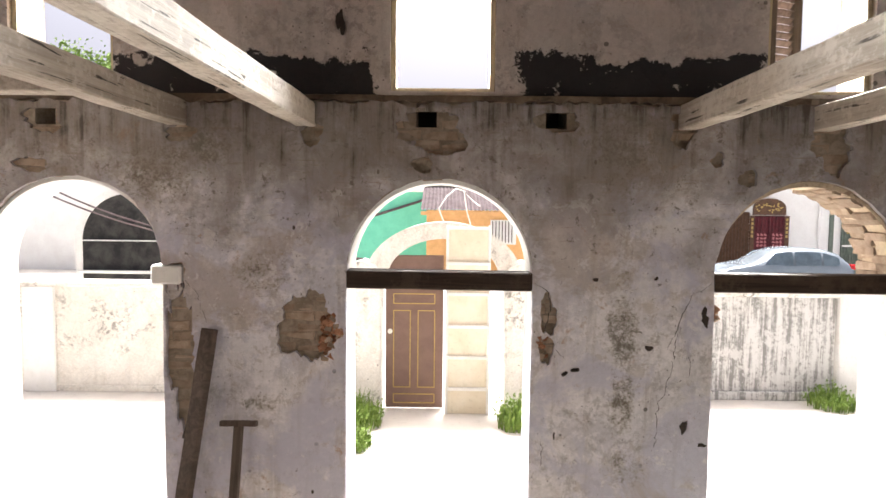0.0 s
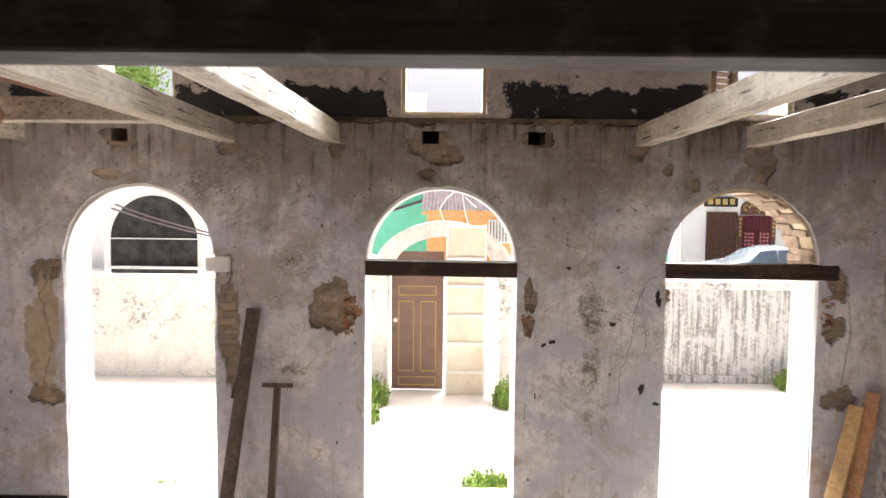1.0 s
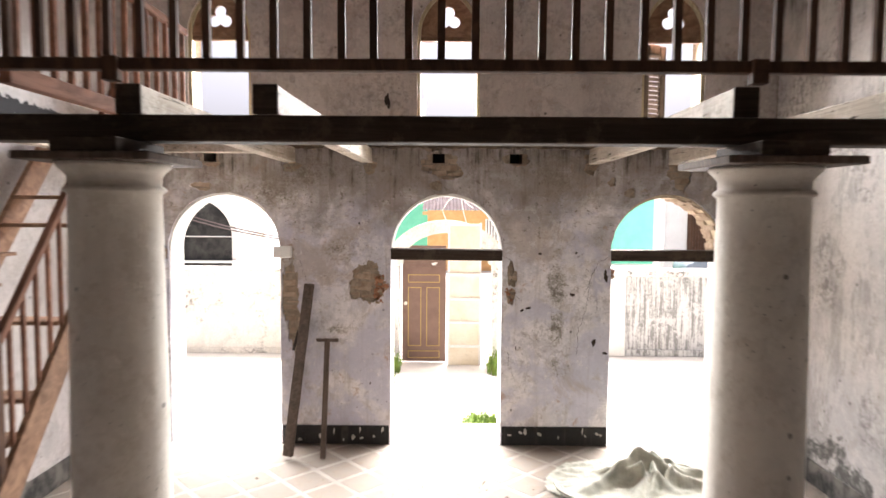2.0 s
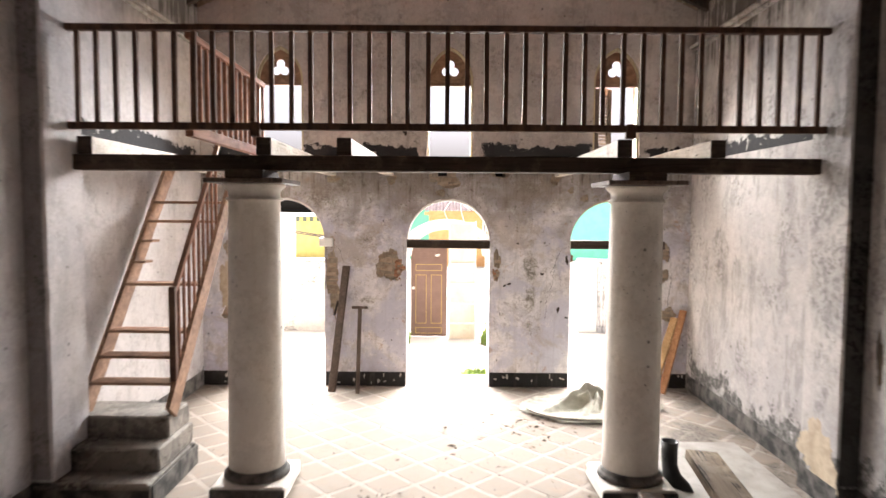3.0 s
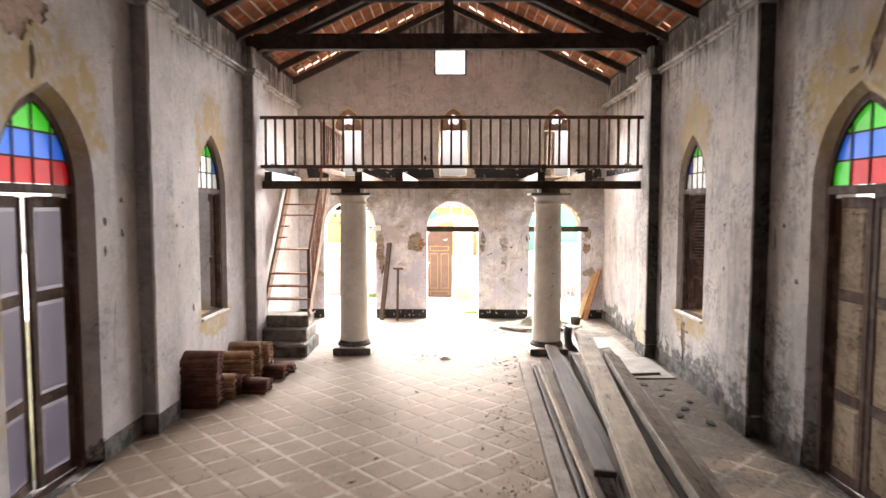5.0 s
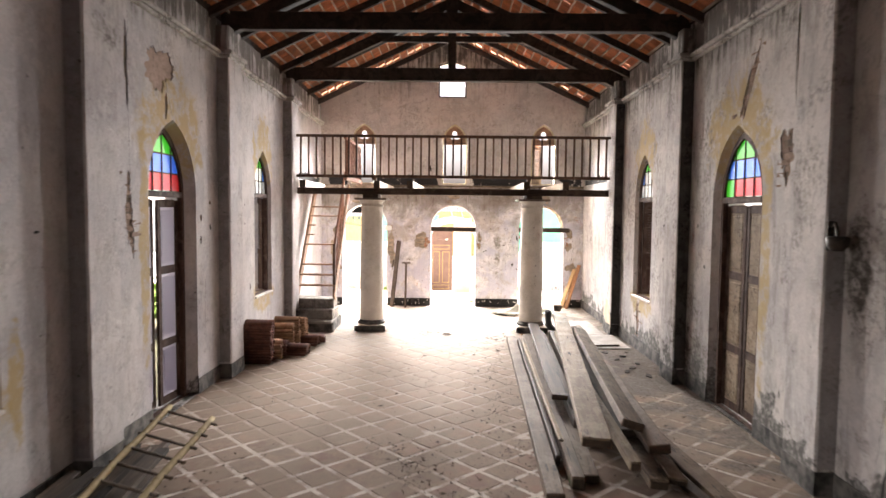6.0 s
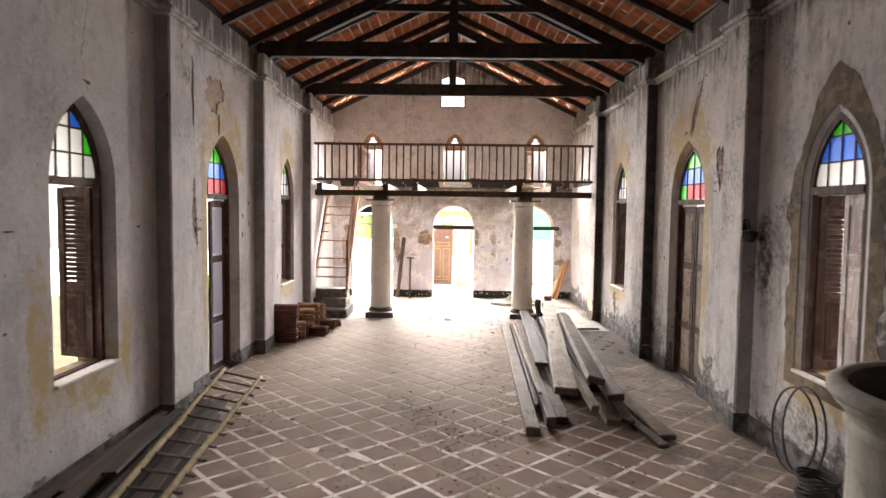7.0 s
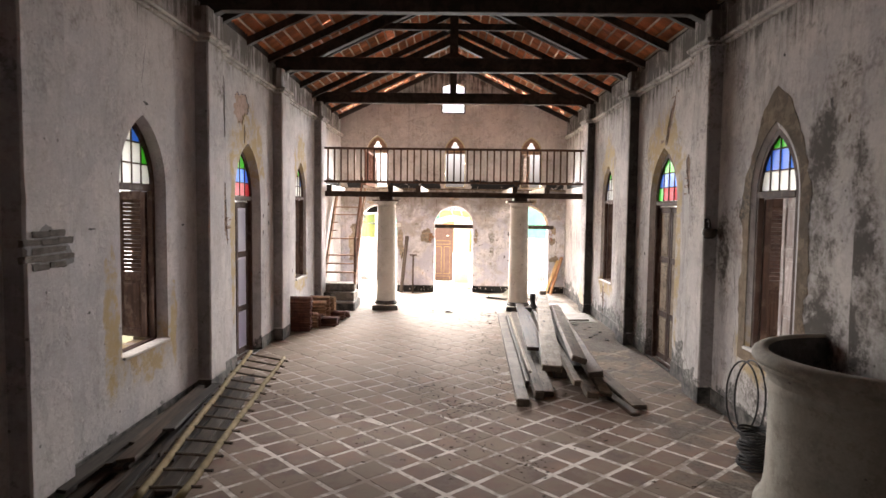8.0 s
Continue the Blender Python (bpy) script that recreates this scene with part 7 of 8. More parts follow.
M_WHITEF = stone("white_facade", (0.88, 0.87, 0.84), (0.83, 0.81, 0.78), 2, 0.8, 0.2, 0.004)
M_DKRED = stone("dark_red_door", (0.13, 0.022, 0.03), (0.08, 0.016, 0.02), 8, 0.45, 0.2, 0.003)
M_PINK = stone("pink_paint", (0.50, 0.20, 0.20), (0.40, 0.14, 0.15), 8, 0.6)
M_LATT = stone("lattice_wood", (0.14, 0.075, 0.045), (0.09, 0.05, 0.03), 8, 0.5, 0.2, 0.003)
M_GGATE = stone("grey_green_gate", (0.17, 0.20, 0.16), (0.12, 0.145, 0.12), 8, 0.5, 0.2, 0.003)
M_YELLOW = stone("yellow_wall_paint", (0.72, 0.60, 0.22), (0.66, 0.53, 0.18), 3, 0.7, 0.2, 0.003)
M_CARS = stone("silver_car_paint", (0.55, 0.62, 0.68), (0.52, 0.59, 0.65), 2, 0.25, 0.0, 0.001, metal=0.4, spec=0.5)
M_CARD = stone("dark_car_paint", (0.29, 0.33, 0.37), (0.25, 0.29, 0.33), 2, 0.22, 0.0, 0.001, metal=0.4, spec=0.5)
M_TAIL = stone("tail_light", (0.35, 0.01, 0.015), (0.30, 0.01, 0.012), 5, 0.2)

bm = bmesh.new()
gx = [-400, -60, XL - WALL - 0.02, XR + WALL + 0.02, 60, 400]
gy = [-400, YB - 0.32, 0.40, 4.0, 60, 400]
vs = {(i, j): bm.verts.new((x, y, GZ)) for i, x in enumerate(gx) for j, y in enumerate(gy)}
for i in range(5):
    for j in range(5):
        if not (i == 2 and j == 1):
            bm.faces.new((vs[i, j], vs[i + 1, j], vs[i + 1, j + 1], vs[i, j + 1])).material_index = 1 if j < 2 else 0
setting("ground", bm, [M_YARD, M_DARKGROUND], "sunlit pale concrete yard and street", "ground")
setting("road", boxes((-60, 7.5, GZ, 60, 17.3, GZ + 0.006)), M_ROAD, "grey asphalt street beyond the yard wall", "road")
setting("doorstep", boxes((XL, 0.385, GZ, XR, 0.75, -0.02), bevel=0.02), M_YARD, "worn pale threshold step", "step")

# gate
YGATE = 4.25
gate = thing("gate", "weathered plaster gate arch with a brown door", "gate", Matrix.Translation((0, YGATE, GZ)))
outer_a = [(1.02 * math.cos(a), 1.72 + 0.76 * math.sin(a)) for a in [math.pi * k / 24 for k in range(25)]]
inner_a = [(0.74 * math.cos(a), 1.72 + 0.54 * math.sin(a)) for a in [math.pi * k / 24 for k in range(25)]]
part("arch", sheet(outer_a + inner_a[::-1], [], along_y, -0.05, 0.30), M_GATEW, gate)
part("arch_moulding", sheet([(u * 1.0, v) for u, v in outer_a] + [(u * 0.93, (v - 1.72) * 0.93 + 1.72) for u, v in outer_a[::-1]], [], along_y, -0.09, -0.051), M_GATEW, gate)
for s in (-1, 1):
    part("pillar", boxes((min(s * 0.80, s * 1.30), -0.12, 0, max(s * 0.80, s * 1.30), 0.32, 1.72), bevel=0.02), M_GATEW, gate)
    part("pillar_cap", sheet([(s * 1.05 + u, v) for u, v in ((-0.28, 1.72), (0.28, 1.72), (0.26, 1.82), (0.16, 1.92), (-0.02, 1.98), (-0.2, 1.90), (-0.26, 1.82))], [], along_y, -0.15, 0.30), M_GATEW, gate)
door = new("door")
door.parent = gate
door.location = (-0.755, 0.02, 0.02)
part("door_panel", boxes((0, 0, 0, 0.755, 0.045, 2.02), bevel=0.004), M_BROWN, door)
lines = [(0.10, 0.27, 0.33, 1.30), (0.42, 0.27, 0.65, 1.30), (0.10, 1.38, 0.65, 1.52), (0.10, 0.06, 0.65, 0.19)]
for x0, z0, x1, z1 in lines:
    bm = bmesh.new()
    for r in ((x0, z0, x1, z0 + 0.013), (x0, z1 - 0.013, x1, z1), (x0, z0, x0 + 0.013, z1), (x1 - 0.013, z0, x1, z1)):
        box(bm, r[0], -0.008, r[1], r[2], -0.0005, r[3])
    part("panel_line", bm, M_GOLD, door)
for k in range(3):
    part("slat", boxes((0.10, -0.012, 1.63 + 0.05 * k, 0.65, -0.0005, 1.66 + 0.05 * k)), M_BROWN, door)
part("paper_scrap", sheet(blob(0.55, 1.71, 0.05, 0.025, 2, 9, 0.5), [], along_y, -0.016, -0.013), M_WHITE, door)
part("knob", tube(bmesh.new(), [(0.06, -0.04, 1.02), (0.06, 0.0, 1.02)], 0.032, 10), M_WHITE, door)
lf = new("door_leaf")
lf.parent = gate
lf.location = (0.03, -0.16, 0.004)
part("board", boxes((0, 0, 0, 0.56, 0.03, 2.42), bevel=0.004), M_SHELF, lf)
for z in (0.33, 0.74, 1.14, 1.56, 1.95, 2.40):
    part("ledge", boxes((0.0, -0.045, z - 0.02, 0.56, -0.001, z + 0.02), bevel=0.004), M_WHITE, lf)
for x in (0.0, 0.535):
    part("stile", boxes((x, -0.03, 0.0, x + 0.035, -0.0005, 2.44), bevel=0.004), M_WHITE, lf)

# yard walls either side of the gate
yw = thing("yard_wall", "cream plaster yard wall with peeling stains and a coping", "wall", Matrix.Translation((-3.4, 4.9, GZ)))
part("wall", boxes((-2.9, 0, 0, 1.16, 0.22, 1.50), bevel=0.01), M_CREAM, yw)
part("coping", boxes((-2.95, -0.06, 1.50, 1.2, 0.28, 1.58), bevel=0.02), M_CREAM, yw)
part("pier", boxes((-2.55, -0.06, 0, -2.10, -0.001, 1.50), bevel=0.01), M_WHITE, yw)
part("pier", boxes((1.165, -0.10, 0, 1.60, 0.26, 1.62), bevel=0.02), M_WHITE, yw)
part("plinth", boxes((-2.9, -0.03, 0, 1.16, -0.001, 0.10), bevel=0.008), M_CREAM, yw)
gw = thing("yard_wall", "grey streaked cement yard wall with raised coping", "wall", Matrix.Translation((3.8, 4.9, GZ)))
part("wall", boxes((-0.50, 0, 0.12, 1.72, 0.22, 1.46), bevel=0.01), M_GREY, gw)
part("coping", boxes((-0.62, -0.06, 1.46, 4.0, 0.28, 1.60), bevel=0.03), M_GATEW, gw)
part("plinth", boxes((-0.50, -0.05, 0, 1.72, 0.22, 0.12), bevel=0.01), M_GREY, gw)
part("pier", boxes((-0.92, -0.08, 0, -0.52, 0.26, 1.62), bevel=0.02), M_WHITE, gw)
part("pier", boxes((1.73, -0.08, 0, 2.25, 0.26, 1.62), bevel=0.02), M_WHITE, gw)
part("wall", boxes((2.26, 0, 0, 4.0, 0.22, 1.46), bevel=0.01), M_GREY, gw)

# black arched niche beyond the cream wall
ni = thing("arched_niche", "black weathered arched panel in a white surround", "niche", Matrix.Translation((-5.22, 6.45, GZ)))
part("panel", sheet(round_arch(0, 0.79, 1.29, 2.06, 24), [], along_y, 0.02, 0.12), M_NICHE, ni)
part("surround", sheet(round_arch(0, 0.90, 0.0, 2.06, 24), [round_arch(0, 0.785, 1.29, 2.06, 24)], along_y, 0.0, 0.20), M_WHITE, ni)
part("shelf", boxes((-0.78, -0.03, 2.06, 0.78, 0.019, 2.08), bevel=0.004), M_WHITE, ni)
part("shelf", boxes((-0.82, -0.10, 1.53, 0.95, 0.019, 1.575), bevel=0.006), M_WHITE, ni)

# buildings across the street
def house(name, label, x0, x1, y, h, mat, depth=5.0):
    t = thing(name, label, "building", Matrix.Translation((0, y, GZ)))
    part("wall", boxes((x0, 0, 0, x1, depth, h)), mat, t)
    part("roof", boxes((x0 - 0.15, -0.25, h + 0.001, x1 + 0.15, depth, h + 0.14), bevel=0.03), M_WHITEF, t)
    return t


house("green_building", "green painted building side with white parapet", -4.7, 11.6, 25.0, 3.42, M_GREEN)
oh = thing("orange_house", "low orange house under a corrugated iron roof", "house", Matrix.Translation((0.95, 20.5, GZ)))
part("wall", boxes((-1.75, 0.3, 0, 2.3, 3.0, 2.62)), M_ORANGE, oh)
bm = bmesh.new()
n = 60
for j, (yy, zz) in enumerate(((-0.25, 2.62), (2.4, 3.55))):
    for k in range(n + 1):
        bm.verts.new((-1.95 + 4.5 * k / n, yy, zz + 0.035 * math.cos(k * math.pi)))
bm.verts.ensure_lookup_table()
for k in range(n):
    bm.faces.new((bm.verts[k], bm.verts[k + 1], bm.verts[n + 2 + k], bm.verts[n + 1 + k]))
part("roof", bm, M_TIN, oh)
part("fascia", boxes((-1.95, -0.24, 2.42, 2.55, -0.20, 2.56)), M_ORANGE, oh)
wn1 = new("window")
wn1.parent = oh
part("window_frame", boxes((0.75, 0.24, 1.3, 1.75, 0.299, 2.25)), M_WHITEF, wn1)
for k in range(7):
    part("bar", boxes((0.82 + 0.125 * k, 0.20, 1.36, 0.85 + 0.125 * k, 0.239, 2.20)), M_IRON, wn1)

sh = house("shophouse", "white shophouse front with dark red door and lattice gate", 8.65, 22.0, 19.0, 4.6, M_WHITEF, 0.8)


def shop_door(x0, x1, z1, mat, name, bars):
    d = new(name)
    d.parent = sh
    part("door_panel", boxes((x0, -0.06, 0.02, x1, -0.002, z1)), mat, d)
    n = max(2, int((x1 - x0) / bars))
    for k in range(n + 1):
        x = x0 + (x1 - x0) * k / n
        part("bar", boxes((x - 0.018, -0.10, 0.05, x + 0.018, -0.061, z1 - 0.02)), mat, d)
    return d


shop_door(9.75, 10.86, 2.66, M_LATT, "lattice_gate", 0.11)
rd = shop_door(11.08, 12.13, 2.53, M_DKRED, "red_door", 0.13)
part("fanlight", sheet([(11.02, 2.56), (12.19, 2.56), (12.19, 2.80)] + [(11.605 + 0.585 * math.cos(math.pi * k / 14), 2.80 + 0.36 * math.sin(math.pi * k / 14)) for k in range(1, 14)] + [(11.02, 2.80)], [], along_y, -0.08, -0.002), M_LATT, rd)
r2 = random.Random(6)
for k in range(26):
    u, v = r2.uniform(11.12, 12.08), r2.uniform(2.63, 2.98)
    part("carving", sheet(blob(u, v, 0.035, 0.028, k, 8, 0.5), [], along_y, -0.10, -0.081), M_GOLD, rd)
for x in (11.32, 11.88):
    part("carved_panel", boxes((x - 0.20, -0.115, 1.38, x + 0.20, -0.101, 1.95), bevel=0.004), M_DKRED, rd)
    for k in range(12):
        part("carving", sheet(blob(x - 0.13 + 0.13 * (k % 3), 1.46 + 0.13 * (k // 3), 0.045, 0.045, k, 8, 0.5), [], along_y, -0.125, -0.116), M_PINK, rd)
for x in (10.985, 12.225):
    part("couplet_board", boxes((x - 0.085, -0.10, 0.6, x + 0.085, -0.062, 2.53)), M_LATT, rd)
    for k in range(5):
        part("sign_bar", boxes((x - 0.035, -0.108, 1.75 + 0.15 * k, x + 0.035, -0.1005, 1.84 + 0.15 * k)), M_GOLD, rd)
pq = new("plaque")
pq.parent = sh
part("board", boxes((13.04, -0.10, 3.34, 13.45, -0.002, 3.61)), M_DKRED, pq)
part("sign_bar", boxes((13.12, -0.108, 3.43, 13.37, -0.101, 3.52)), M_PINK, pq)
part("pier_strip", boxes((13.79, -0.06, 0.0, 13.93, -0.002, 2.70)), M_GGATE, sh)
gg = shop_door(14.22, 15.75, 2.70, M_GGATE, "grey_gate", 0.10)
for x in (14.50, 15.10):
    for k in range(2):
        part("sign_bar", sheet(blob(x, 1.98 + 0.26 * k, 0.09, 0.09, k + 3, 12, 0.6), [], along_y, -0.112, -0.1005), M_GOLD, gg)
part("frame_rail", boxes((14.22, -0.13, 1.45, 15.75, -0.101, 1.51)), M_WHITEF, gg)
sg = new("sign_board")
sg.parent = sh
part("board", boxes((9.62, -0.14, 2.85, 10.85, -0.08, 3.22)), M_BLACK, sg)
for k in range(4):
    part("sign_bar", boxes((9.74 + 0.27 * k, -0.15, 2.93, 9.92 + 0.27 * k, -0.141, 3.14)), M_GOLD, sg)
for x in (8.8, 13.4):
    part("downpipe", tube(bmesh.new(), [(x, -0.08, 0), (x, -0.08, 4.4)], 0.05, 8), M_WHITEF, sh)

th = thing("tiled_house", "tall white house with a ribbed tile roof far behind", "house", Matrix.Translation((-3.75, 31.0, GZ)))
part("wall", boxes((-2.2, 0.2, 0, 2.3, 5.0, 7.3)), M_WHITEF, th)
bm = bmesh.new()
cols, rws = 66, 9
vs = [[bm.verts.new((-2.4 + 4.9 * k / cols, -0.4 + 3.2 * r / rws, 7.55 + 2.0 * r / rws + 0.06 * math.cos(math.pi * k) + 0.05 * (r % 2))) for k in range(cols + 1)] for r in range(rws + 1)]
for r in range(rws):
    for k in range(cols):
        bm.faces.new((vs[r][k], vs[r][k + 1], vs[r + 1][k + 1], vs[r + 1][k]))
part("roof", bm, M_CHIP, th)
yb = house("yellow_building", "yellow wall with a pierced green parapet", -8.3, -6.1, 26.0, 2.24, M_YELLOW)
for k in range(6):
    part("parapet_post", boxes((-8.25 + 0.38 * k, -0.1, 1.98, -8.07 + 0.38 * k, -0.01, 2.26)), M_GGATE, yb)
house("white_building", "sunlit white rendered house wall beyond the street", -28.0, -9.6, 22.0, 5.4, M_WHITEF)


def car(name, label, m, paint, lift=0.0):
    """A hatchback lofted from rounded cross-sections; its tail looks along +x."""
    t = thing(name, label, "car", m)
    stations = [(-2.06, 0.55, 0.62), (-2.0, 0.70, 0.70), (-1.75, 0.86, 0.78), (-1.2, 0.96, 0.82), (-0.95, 1.02, 0.82), (-0.45, 1.34, 0.83), (-0.05, 1.45, 0.83), (0.5, 1.48, 0.83), (1.1, 1.44, 0.82),
                (1.55, 1.32, 0.80), (1.85, 1.05, 0.78), (2.0, 0.85, 0.74), (2.06, 0.60, 0.68)]
    bm = bmesh.new()
    rings = []
    for x, top, hw in stations:
        belt = min(0.92, top * 0.93)
        sec = [(hw * 0.92, 0.24), (hw, 0.42), (hw * 1.01, belt * 0.8), (hw * 0.97, belt)]
        sec += [(hw * (0.90 if top > 1.0 else 0.93), belt + (top - belt) * 0.5), (hw * (0.76 if top > 1.0 else 0.84), belt + (top - belt) * 0.88), (hw * 0.55, belt + (top - belt) * 0.985), (0.0, top)]
        row = sec + [(-u, v) for u, v in reversed(sec[:-1])]
        rings.append([bm.verts.new((x, u, v + lift * (v > 0.5))) for u, v in row])
    for a, b in zip(rings, rings[1:]):
        for i in range(len(a) - 1):
            bm.faces.new((a[i], a[i + 1], b[i + 1], b[i]))
        bm.faces.new((a[-1], a[0], b[0], b[-1]))
    bm.faces.new(rings[0])
    bm.faces.new(list(reversed(rings[-1])))
    part("body", bm, paint, t, smooth=True)
    for sg in (-1, 1):
        for u0, u1, top0, top1 in ((-0.78, 0.10, 1.06, 1.36), (0.17, 0.95, 1.36, 1.35), (1.02, 1.50, 1.34, 1.20)):
            q = bmesh.new()
            vs = []
            for x, z in ((u0, 0.95), (u1, 0.95), (u1, top1), (u0 + (0.35 if u0 < -0.5 else 0.0), top0 + (0.26 if u0 < -0.5 else 0.0))):
                f = (z - 0.92) / 0.52
                vs.append(q.verts.new((x, sg * (0.83 * (0.985 - 0.17 * f) + 0.012), z + lift)))
            q.faces.new(vs)
            bmesh.ops.solidify(q, geom=list(q.faces), thickness=0.01)
            part("side_window", q, M_CARGLASS, t)
        for x in (-1.3, 1.3):
            w = new("wheel")
            w.parent = t
            w.matrix_basis = Matrix.Translation((x, sg * 0.76, 0.31)) @ pose(0, 0, 0, 90, 0, 0)
            part("tyre", revolve([(0.19, -0.1), (0.29, -0.1), (0.31, -0.07), (0.31, 0.07), (0.29, 0.1), (0.19, 0.1)], 20), M_RUBBER, w, smooth=True)
            part("rim", revolve([(0.0, -0.06), (0.19, -0.085), (0.195, 0.085), (0.0, 0.06)], 14), M_CARS, w)
        part("tail_light", boxes((1.84, sg * 0.60 - 0.16, 0.84 + lift, 2.04, sg * 0.60 + 0.16, 1.0 + lift), bevel=0.03), M_TAIL, t)
    return t


car("car", "silver grey parked car behind the yard wall", Matrix.Translation((10.4, 16.0, GZ + 0.006)), M_CARD, 0.10)

# overhead wires
wires = (((-6.6, 5.6, 2.95), (-4.4, 5.0, 1.90), (-1.1, 4.2, 1.83)), ((-6.5, 5.7, 3.0), (-4.4, 5.05, 1.95), (-1.05, 4.25, 1.83)), ((-3.9, 24.97, 2.0), (-1.9, 24.9, 2.6), (0.4, 24.80, 3.42)))
for k, pts in enumerate(wires):
    t = thing("overhead_wire", "sagging grey overhead cable outside", "cable", Matrix.Translation(pts[2]), "overhead cables")
    a, b, c = [Vector(p) - Vector(pts[2]) for p in pts]
    part("wire", tube(bmesh.new(), [(1 - f) ** 2 * a + 2 * f * (1 - f) * b + f * f * c for f in [i / 14 for i in range(15)]], 0.014 if k < 2 else 0.06, 5), M_TIN, t)
t = thing("loose_cable", "white cable looped loosely over the gate arch", "cable", Matrix.Translation((0.05, 4.25, 2.31)))
for pts in (((-0.05, -0.09, 0.0), (-0.12, -0.1, 0.18), (-0.02, -0.1, 0.34), (0.10, -0.1, 0.44), (0.22, -0.1, 0.40)), ((0.30, -0.09, -0.06), (0.24, -0.1, 0.15), (0.20, -0.1, 0.40), (0.32, -0.1, 0.28), (0.40, -0.1, 0.22))):
    part("loop", tube(bmesh.new(), pts, 0.009, 5), M_WHITE, t)


# ---------------------------------------------------------------- plants
def tuft(name, label, x, y, z, r, h, count, seed, category="grass"):
    r2 = random.Random(seed)
    verts, faces = [], []
    for k in range(count):
        a, q = r2.uniform(0, 6.28), r * math.sqrt(r2.random())
        px, py = q * math.cos(a), q * math.sin(a)
        L, w = h * r2.uniform(0.4, 1.0) * (1 - 0.45 * q / r), r2.uniform(0.003, 0.008)
        lean, b = r2.uniform(0.05, 0.55), r2.uniform(0, 6.28)
        dx, dy = math.cos(b), math.sin(b)
        i = len(verts)
        for f, ww in ((0, 1.0), (0.5, 1.1), (1.0, 0.05)):
            cx, cy, cz = px + dx * lean * L * f * f, py + dy * lean * L * f * f, L * f * (1 - 0.25 * lean * f)
            verts.append((cx - dy * w * ww, cy + dx * w * ww, cz))
            verts.append((cx + dy * w * ww, cy - dx * w * ww, cz))
        faces += [(i, i + 1, i + 3, i + 2), (i + 2, i + 3, i + 5, i + 4)]
        for q in range(3):
            f = r2.uniform(0.3, 1.0)
            c = Vector((px + dx * lean * L * f * f, py + dy * lean * L * f * f, L * f * (1 - 0.25 * lean * f)))
            nrm = Vector((r2.gauss(0, 1), r2.gauss(0, 1), r2.gauss(0.4, 1))).normalized()
            u = nrm.orthogonal().normalized() * r2.uniform(0.012, 0.03)
            v = nrm.cross(u) * 0.55
            i = len(verts)
            verts += [tuple(c - u), tuple(c + v), tuple(c + u), tuple(c - v)]
            faces.append((i, i + 1, i + 2, i + 3))
    me = bpy.data.meshes.new(name)
    me.from_pydata(verts, [], faces)
    me.materials.append(M_GRASS)
    ob = tagged(new(name, me), label, category, "", "stuff")
    ob.location = (x, y, z)
    return ob


for x, y, r, h, c in ((-1.05, 3.6, 0.32, 0.62, 420), (-0.98, 2.9, 0.22, 0.35, 240), (0.92, 3.6, 0.24, 0.62, 320), (0.47, 0.95, 0.26, 0.26, 420), (-2.1, 4.5, 0.25, 0.2, 160), (5.3, 4.55, 0.3, 0.45, 300),
                      (-2.55, 0.75, 0.2, 0.2, 90), (-2.4, 4.4, 0.15, 0.15, 80), (2.2, 4.5, 0.2, 0.3, 150), (-10.5, 19.5, 1.2, 0.5, 400)):
    tuft("grass_tuft", "bright green weeds growing in the sunny yard", x, y, GZ, r, h, c, int(x * 100))


def tree(name, label, x, y, z0, trunk_h, r, seed, leaves=2600, leaf_size=0.08):
    r2 = random.Random(seed)
    t = thing(name, label, "tree", Matrix.Translation((x, y, z0)))
    bm = bmesh.new()
    tube(bm, [(0, 0, 0), (0.08, 0.05, trunk_h * 0.5), (0, 0.1, trunk_h)], 0.16, 8, 0.10)
    tips = []
    for k in range(9):
        a, e = 2.4 * k, r2.uniform(0.2, 1.0)
        d = Vector((math.cos(a) * math.cos(e), math.sin(a) * math.cos(e), math.sin(e)))
        s = Vector((0, 0.1, trunk_h * r2.uniform(0.75, 1.0)))
        L = r * r2.uniform(0.6, 1.0)
        tube(bm, [s, s + d * L * 0.5 + Vector((0, 0, 0.1 * L)), s + d * L], 0.06, 6, 0.015)
        tips += [s + d * L * f for f in (0.5, 0.75, 1.0)]
    part("trunk", bm, M_LATT, t)
    verts, faces = [], []
    for k in range(leaves):
        c = r2.choice(tips) + Vector((r2.gauss(0, 1), r2.gauss(0, 1), r2.gauss(0, 0.8))) * r * 0.20
        n = Vector((r2.gauss(0, 1), r2.gauss(0, 1), r2.gauss(0, 1))).normalized()
        u = n.orthogonal().normalized() * leaf_size * r2.uniform(0.6, 1.5)
        v = n.cross(u) * 0.55
        i = len(verts)
        verts += [tuple(c - u), tuple(c + v), tuple(c + u), tuple(c - v)]
        faces.append((i, i + 1, i + 2, i + 3))
    me = bpy.data.meshes.new("crown")
    me.from_pydata(verts, [], faces)
    me.materials.append(M_GRASS)
    cr = new("crown", me)
    cr.parent = t
    return t


tree("tree", "leafy green tree across the street", -19.0, 29.5, GZ, 8.0, 3.4, 5, 40000, 0.10)
tree("tree", "leafy shrub outside the window", -6.2, -3.4, GZ, 0.4, 0.9, 6, 1500)

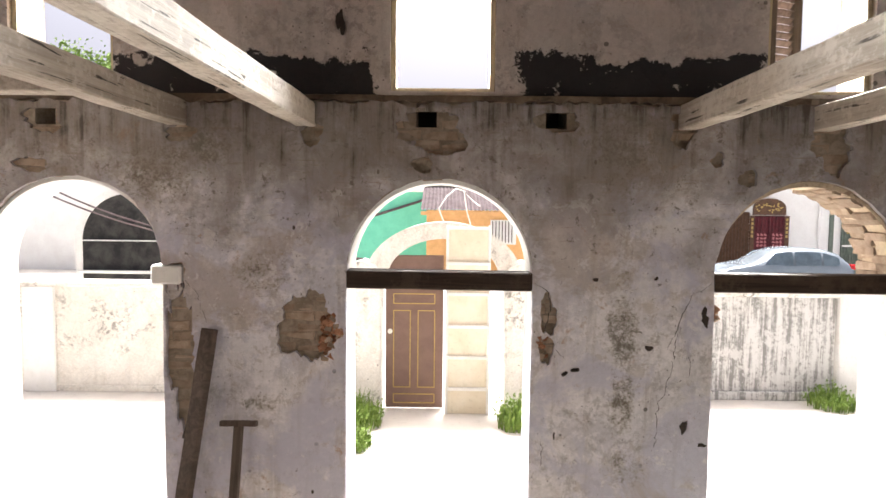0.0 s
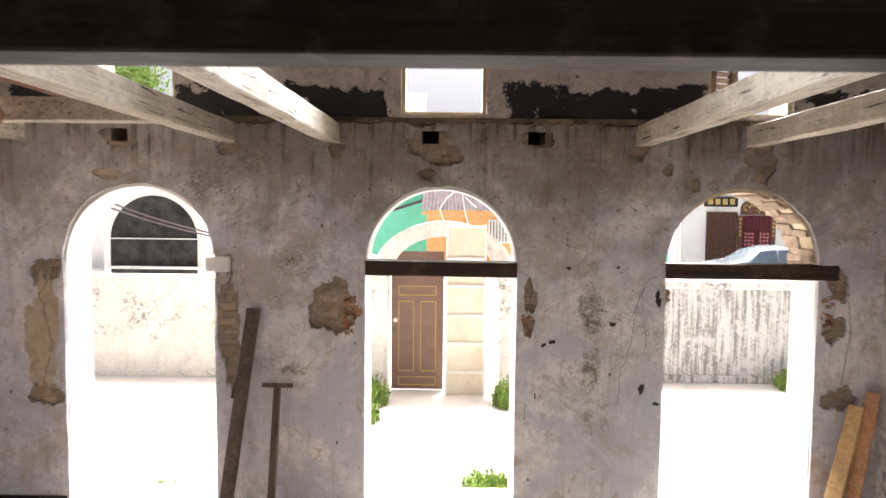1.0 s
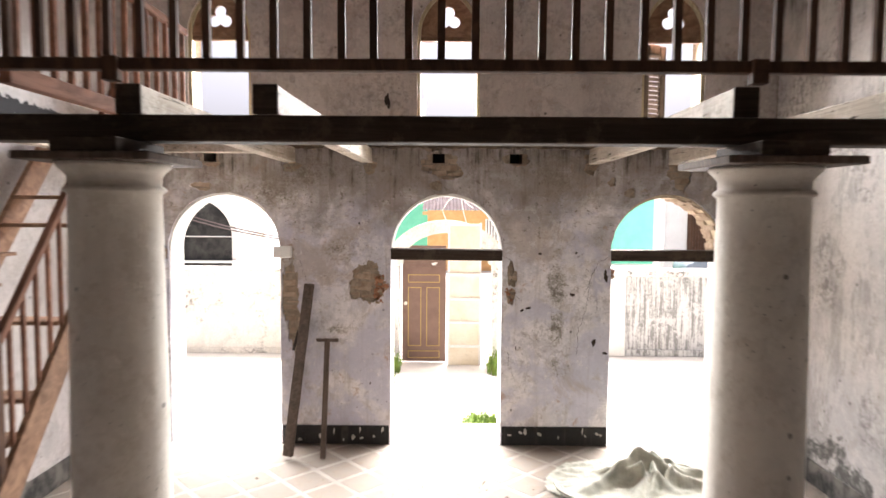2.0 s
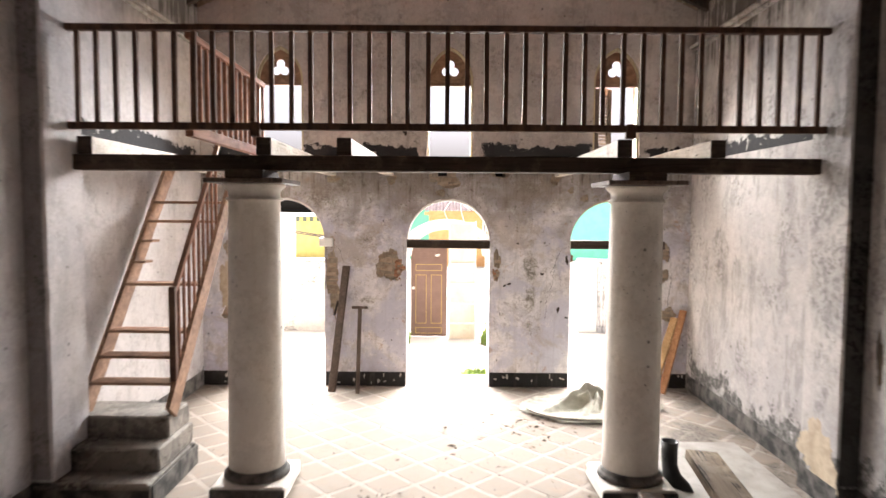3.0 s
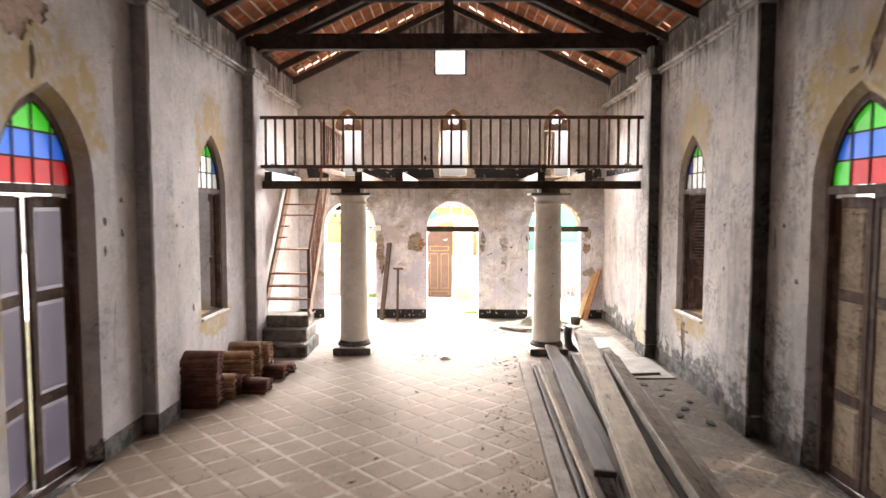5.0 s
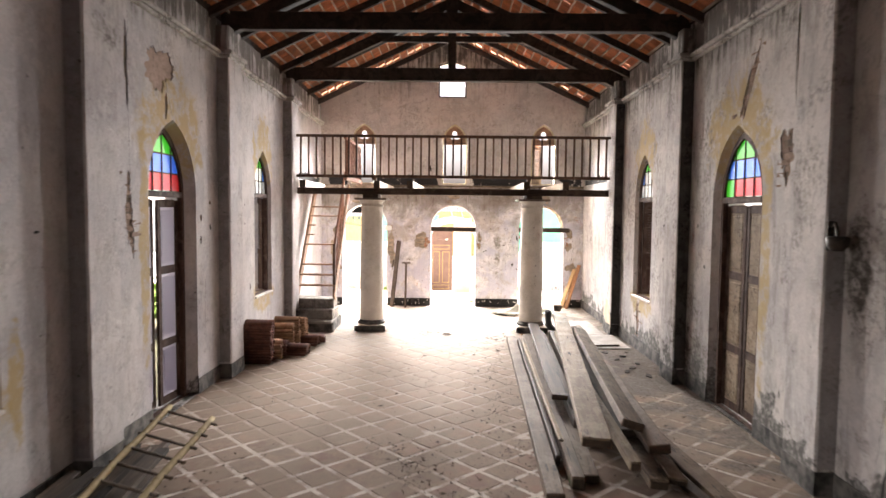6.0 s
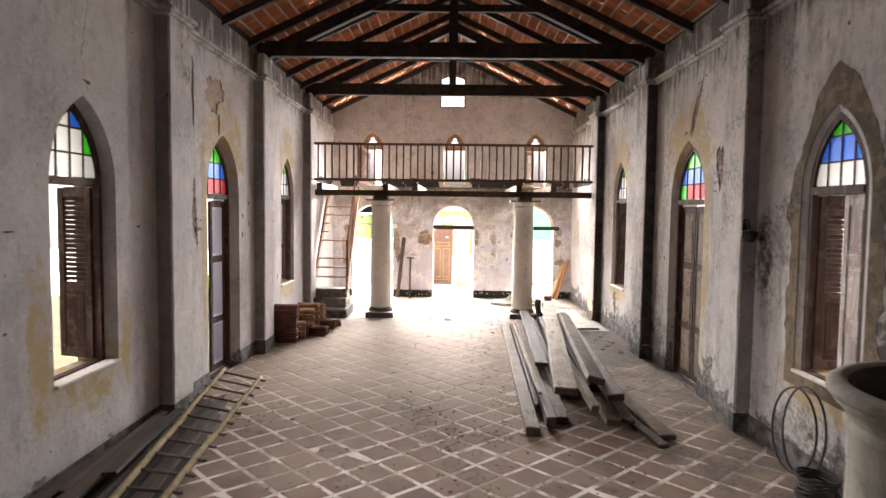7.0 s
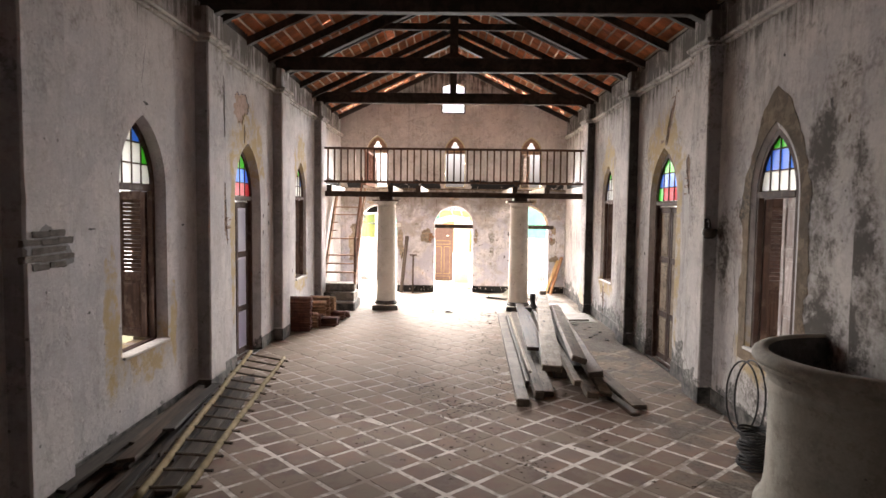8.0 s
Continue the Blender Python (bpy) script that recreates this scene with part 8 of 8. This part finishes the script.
# ---------------------------------------------------------------- floor tiles, laid diagonally
SIDE, JOINT = 0.3585, 0.050
ang_b = radians(43.3)
bv = Vector((math.cos(ang_b), math.sin(ang_b))) * SIDE
av = Vector((math.sin(ang_b), -math.cos(ang_b))) * SIDE
org = Vector((-1.868, -13.089))
near_me = []
h = (SIDE - JOINT) / 2
for k in range(5):
    r2 = random.Random(300 + k)
    bm = bmesh.new()
    vs = box(bm, -h, -h, -0.02, h, h, 0.0)
    for v in vs:
        v.co += Vector((r2.uniform(-1, 1) * 0.005, r2.uniform(-1, 1) * 0.005, 0))
    bmesh.ops.bevel(bm, geom=[e for e in bm.edges if all(v.co.z > -0.01 for v in e.verts)], offset=0.003, segments=1, affect="EDGES")
    near_me.append(mesh_of(bm, "tile", M_TILE))
r2 = random.Random(50)
verts, faces, count = [], [], 0
for i in range(-70, 75):
    for j in range(-70, 75):
        c = org + av * (i + 0.5) + bv * (j + 0.5)
        if not (XL - 0.2 < c.x < XR + 0.2 and YB < c.y < 0.1):
            continue
        near = -14.4 < c.y < -8.4 and -2.6 < c.x < 2.6 and count < 300
        turn = 43.3 + r2.choice((0, 90, 180, 270)) + r2.uniform(-0.4, 0.4)
        if near and XL + 0.3 < c.x < XR - 0.3:
            t = new("tile", near_me[r2.randrange(5)])
            t.parent = floor
            t.matrix_basis = Matrix.Translation((c.x, c.y, r2.uniform(-0.0015, 0.0015))) @ pose(0, 0, 0, r2.uniform(-0.3, 0.3), r2.uniform(-0.3, 0.3), turn)
            count += 1
        else:
            b = len(verts)
            for z, k in ((-0.02, 1.0), (-0.0015, 1.0), (0.0, 0.985)):
                for sx, sy in ((-1, -1), (1, -1), (1, 1), (-1, 1)):
                    p = c + Vector((math.cos(ang_b), math.sin(ang_b))) * h * k * sx + Vector((-math.sin(ang_b), math.cos(ang_b))) * h * k * sy
                    verts.append((min(max(p.x, XL), XR), min(max(p.y, YB), 0.0), z))
            for q in (0, 4):
                faces += [(b + q + e, b + q + (e + 1) % 4, b + q + 4 + (e + 1) % 4, b + q + 4 + e) for e in range(4)]
            faces.append((b + 8, b + 9, b + 10, b + 11))
me = bpy.data.meshes.new("far_tiles")
me.from_pydata(verts, [], faces)


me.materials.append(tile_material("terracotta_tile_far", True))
ft = new("far_tiles", me)
ft.parent = floor
tagged(ft, "dusty terracotta tiles", "", "", "stuff")
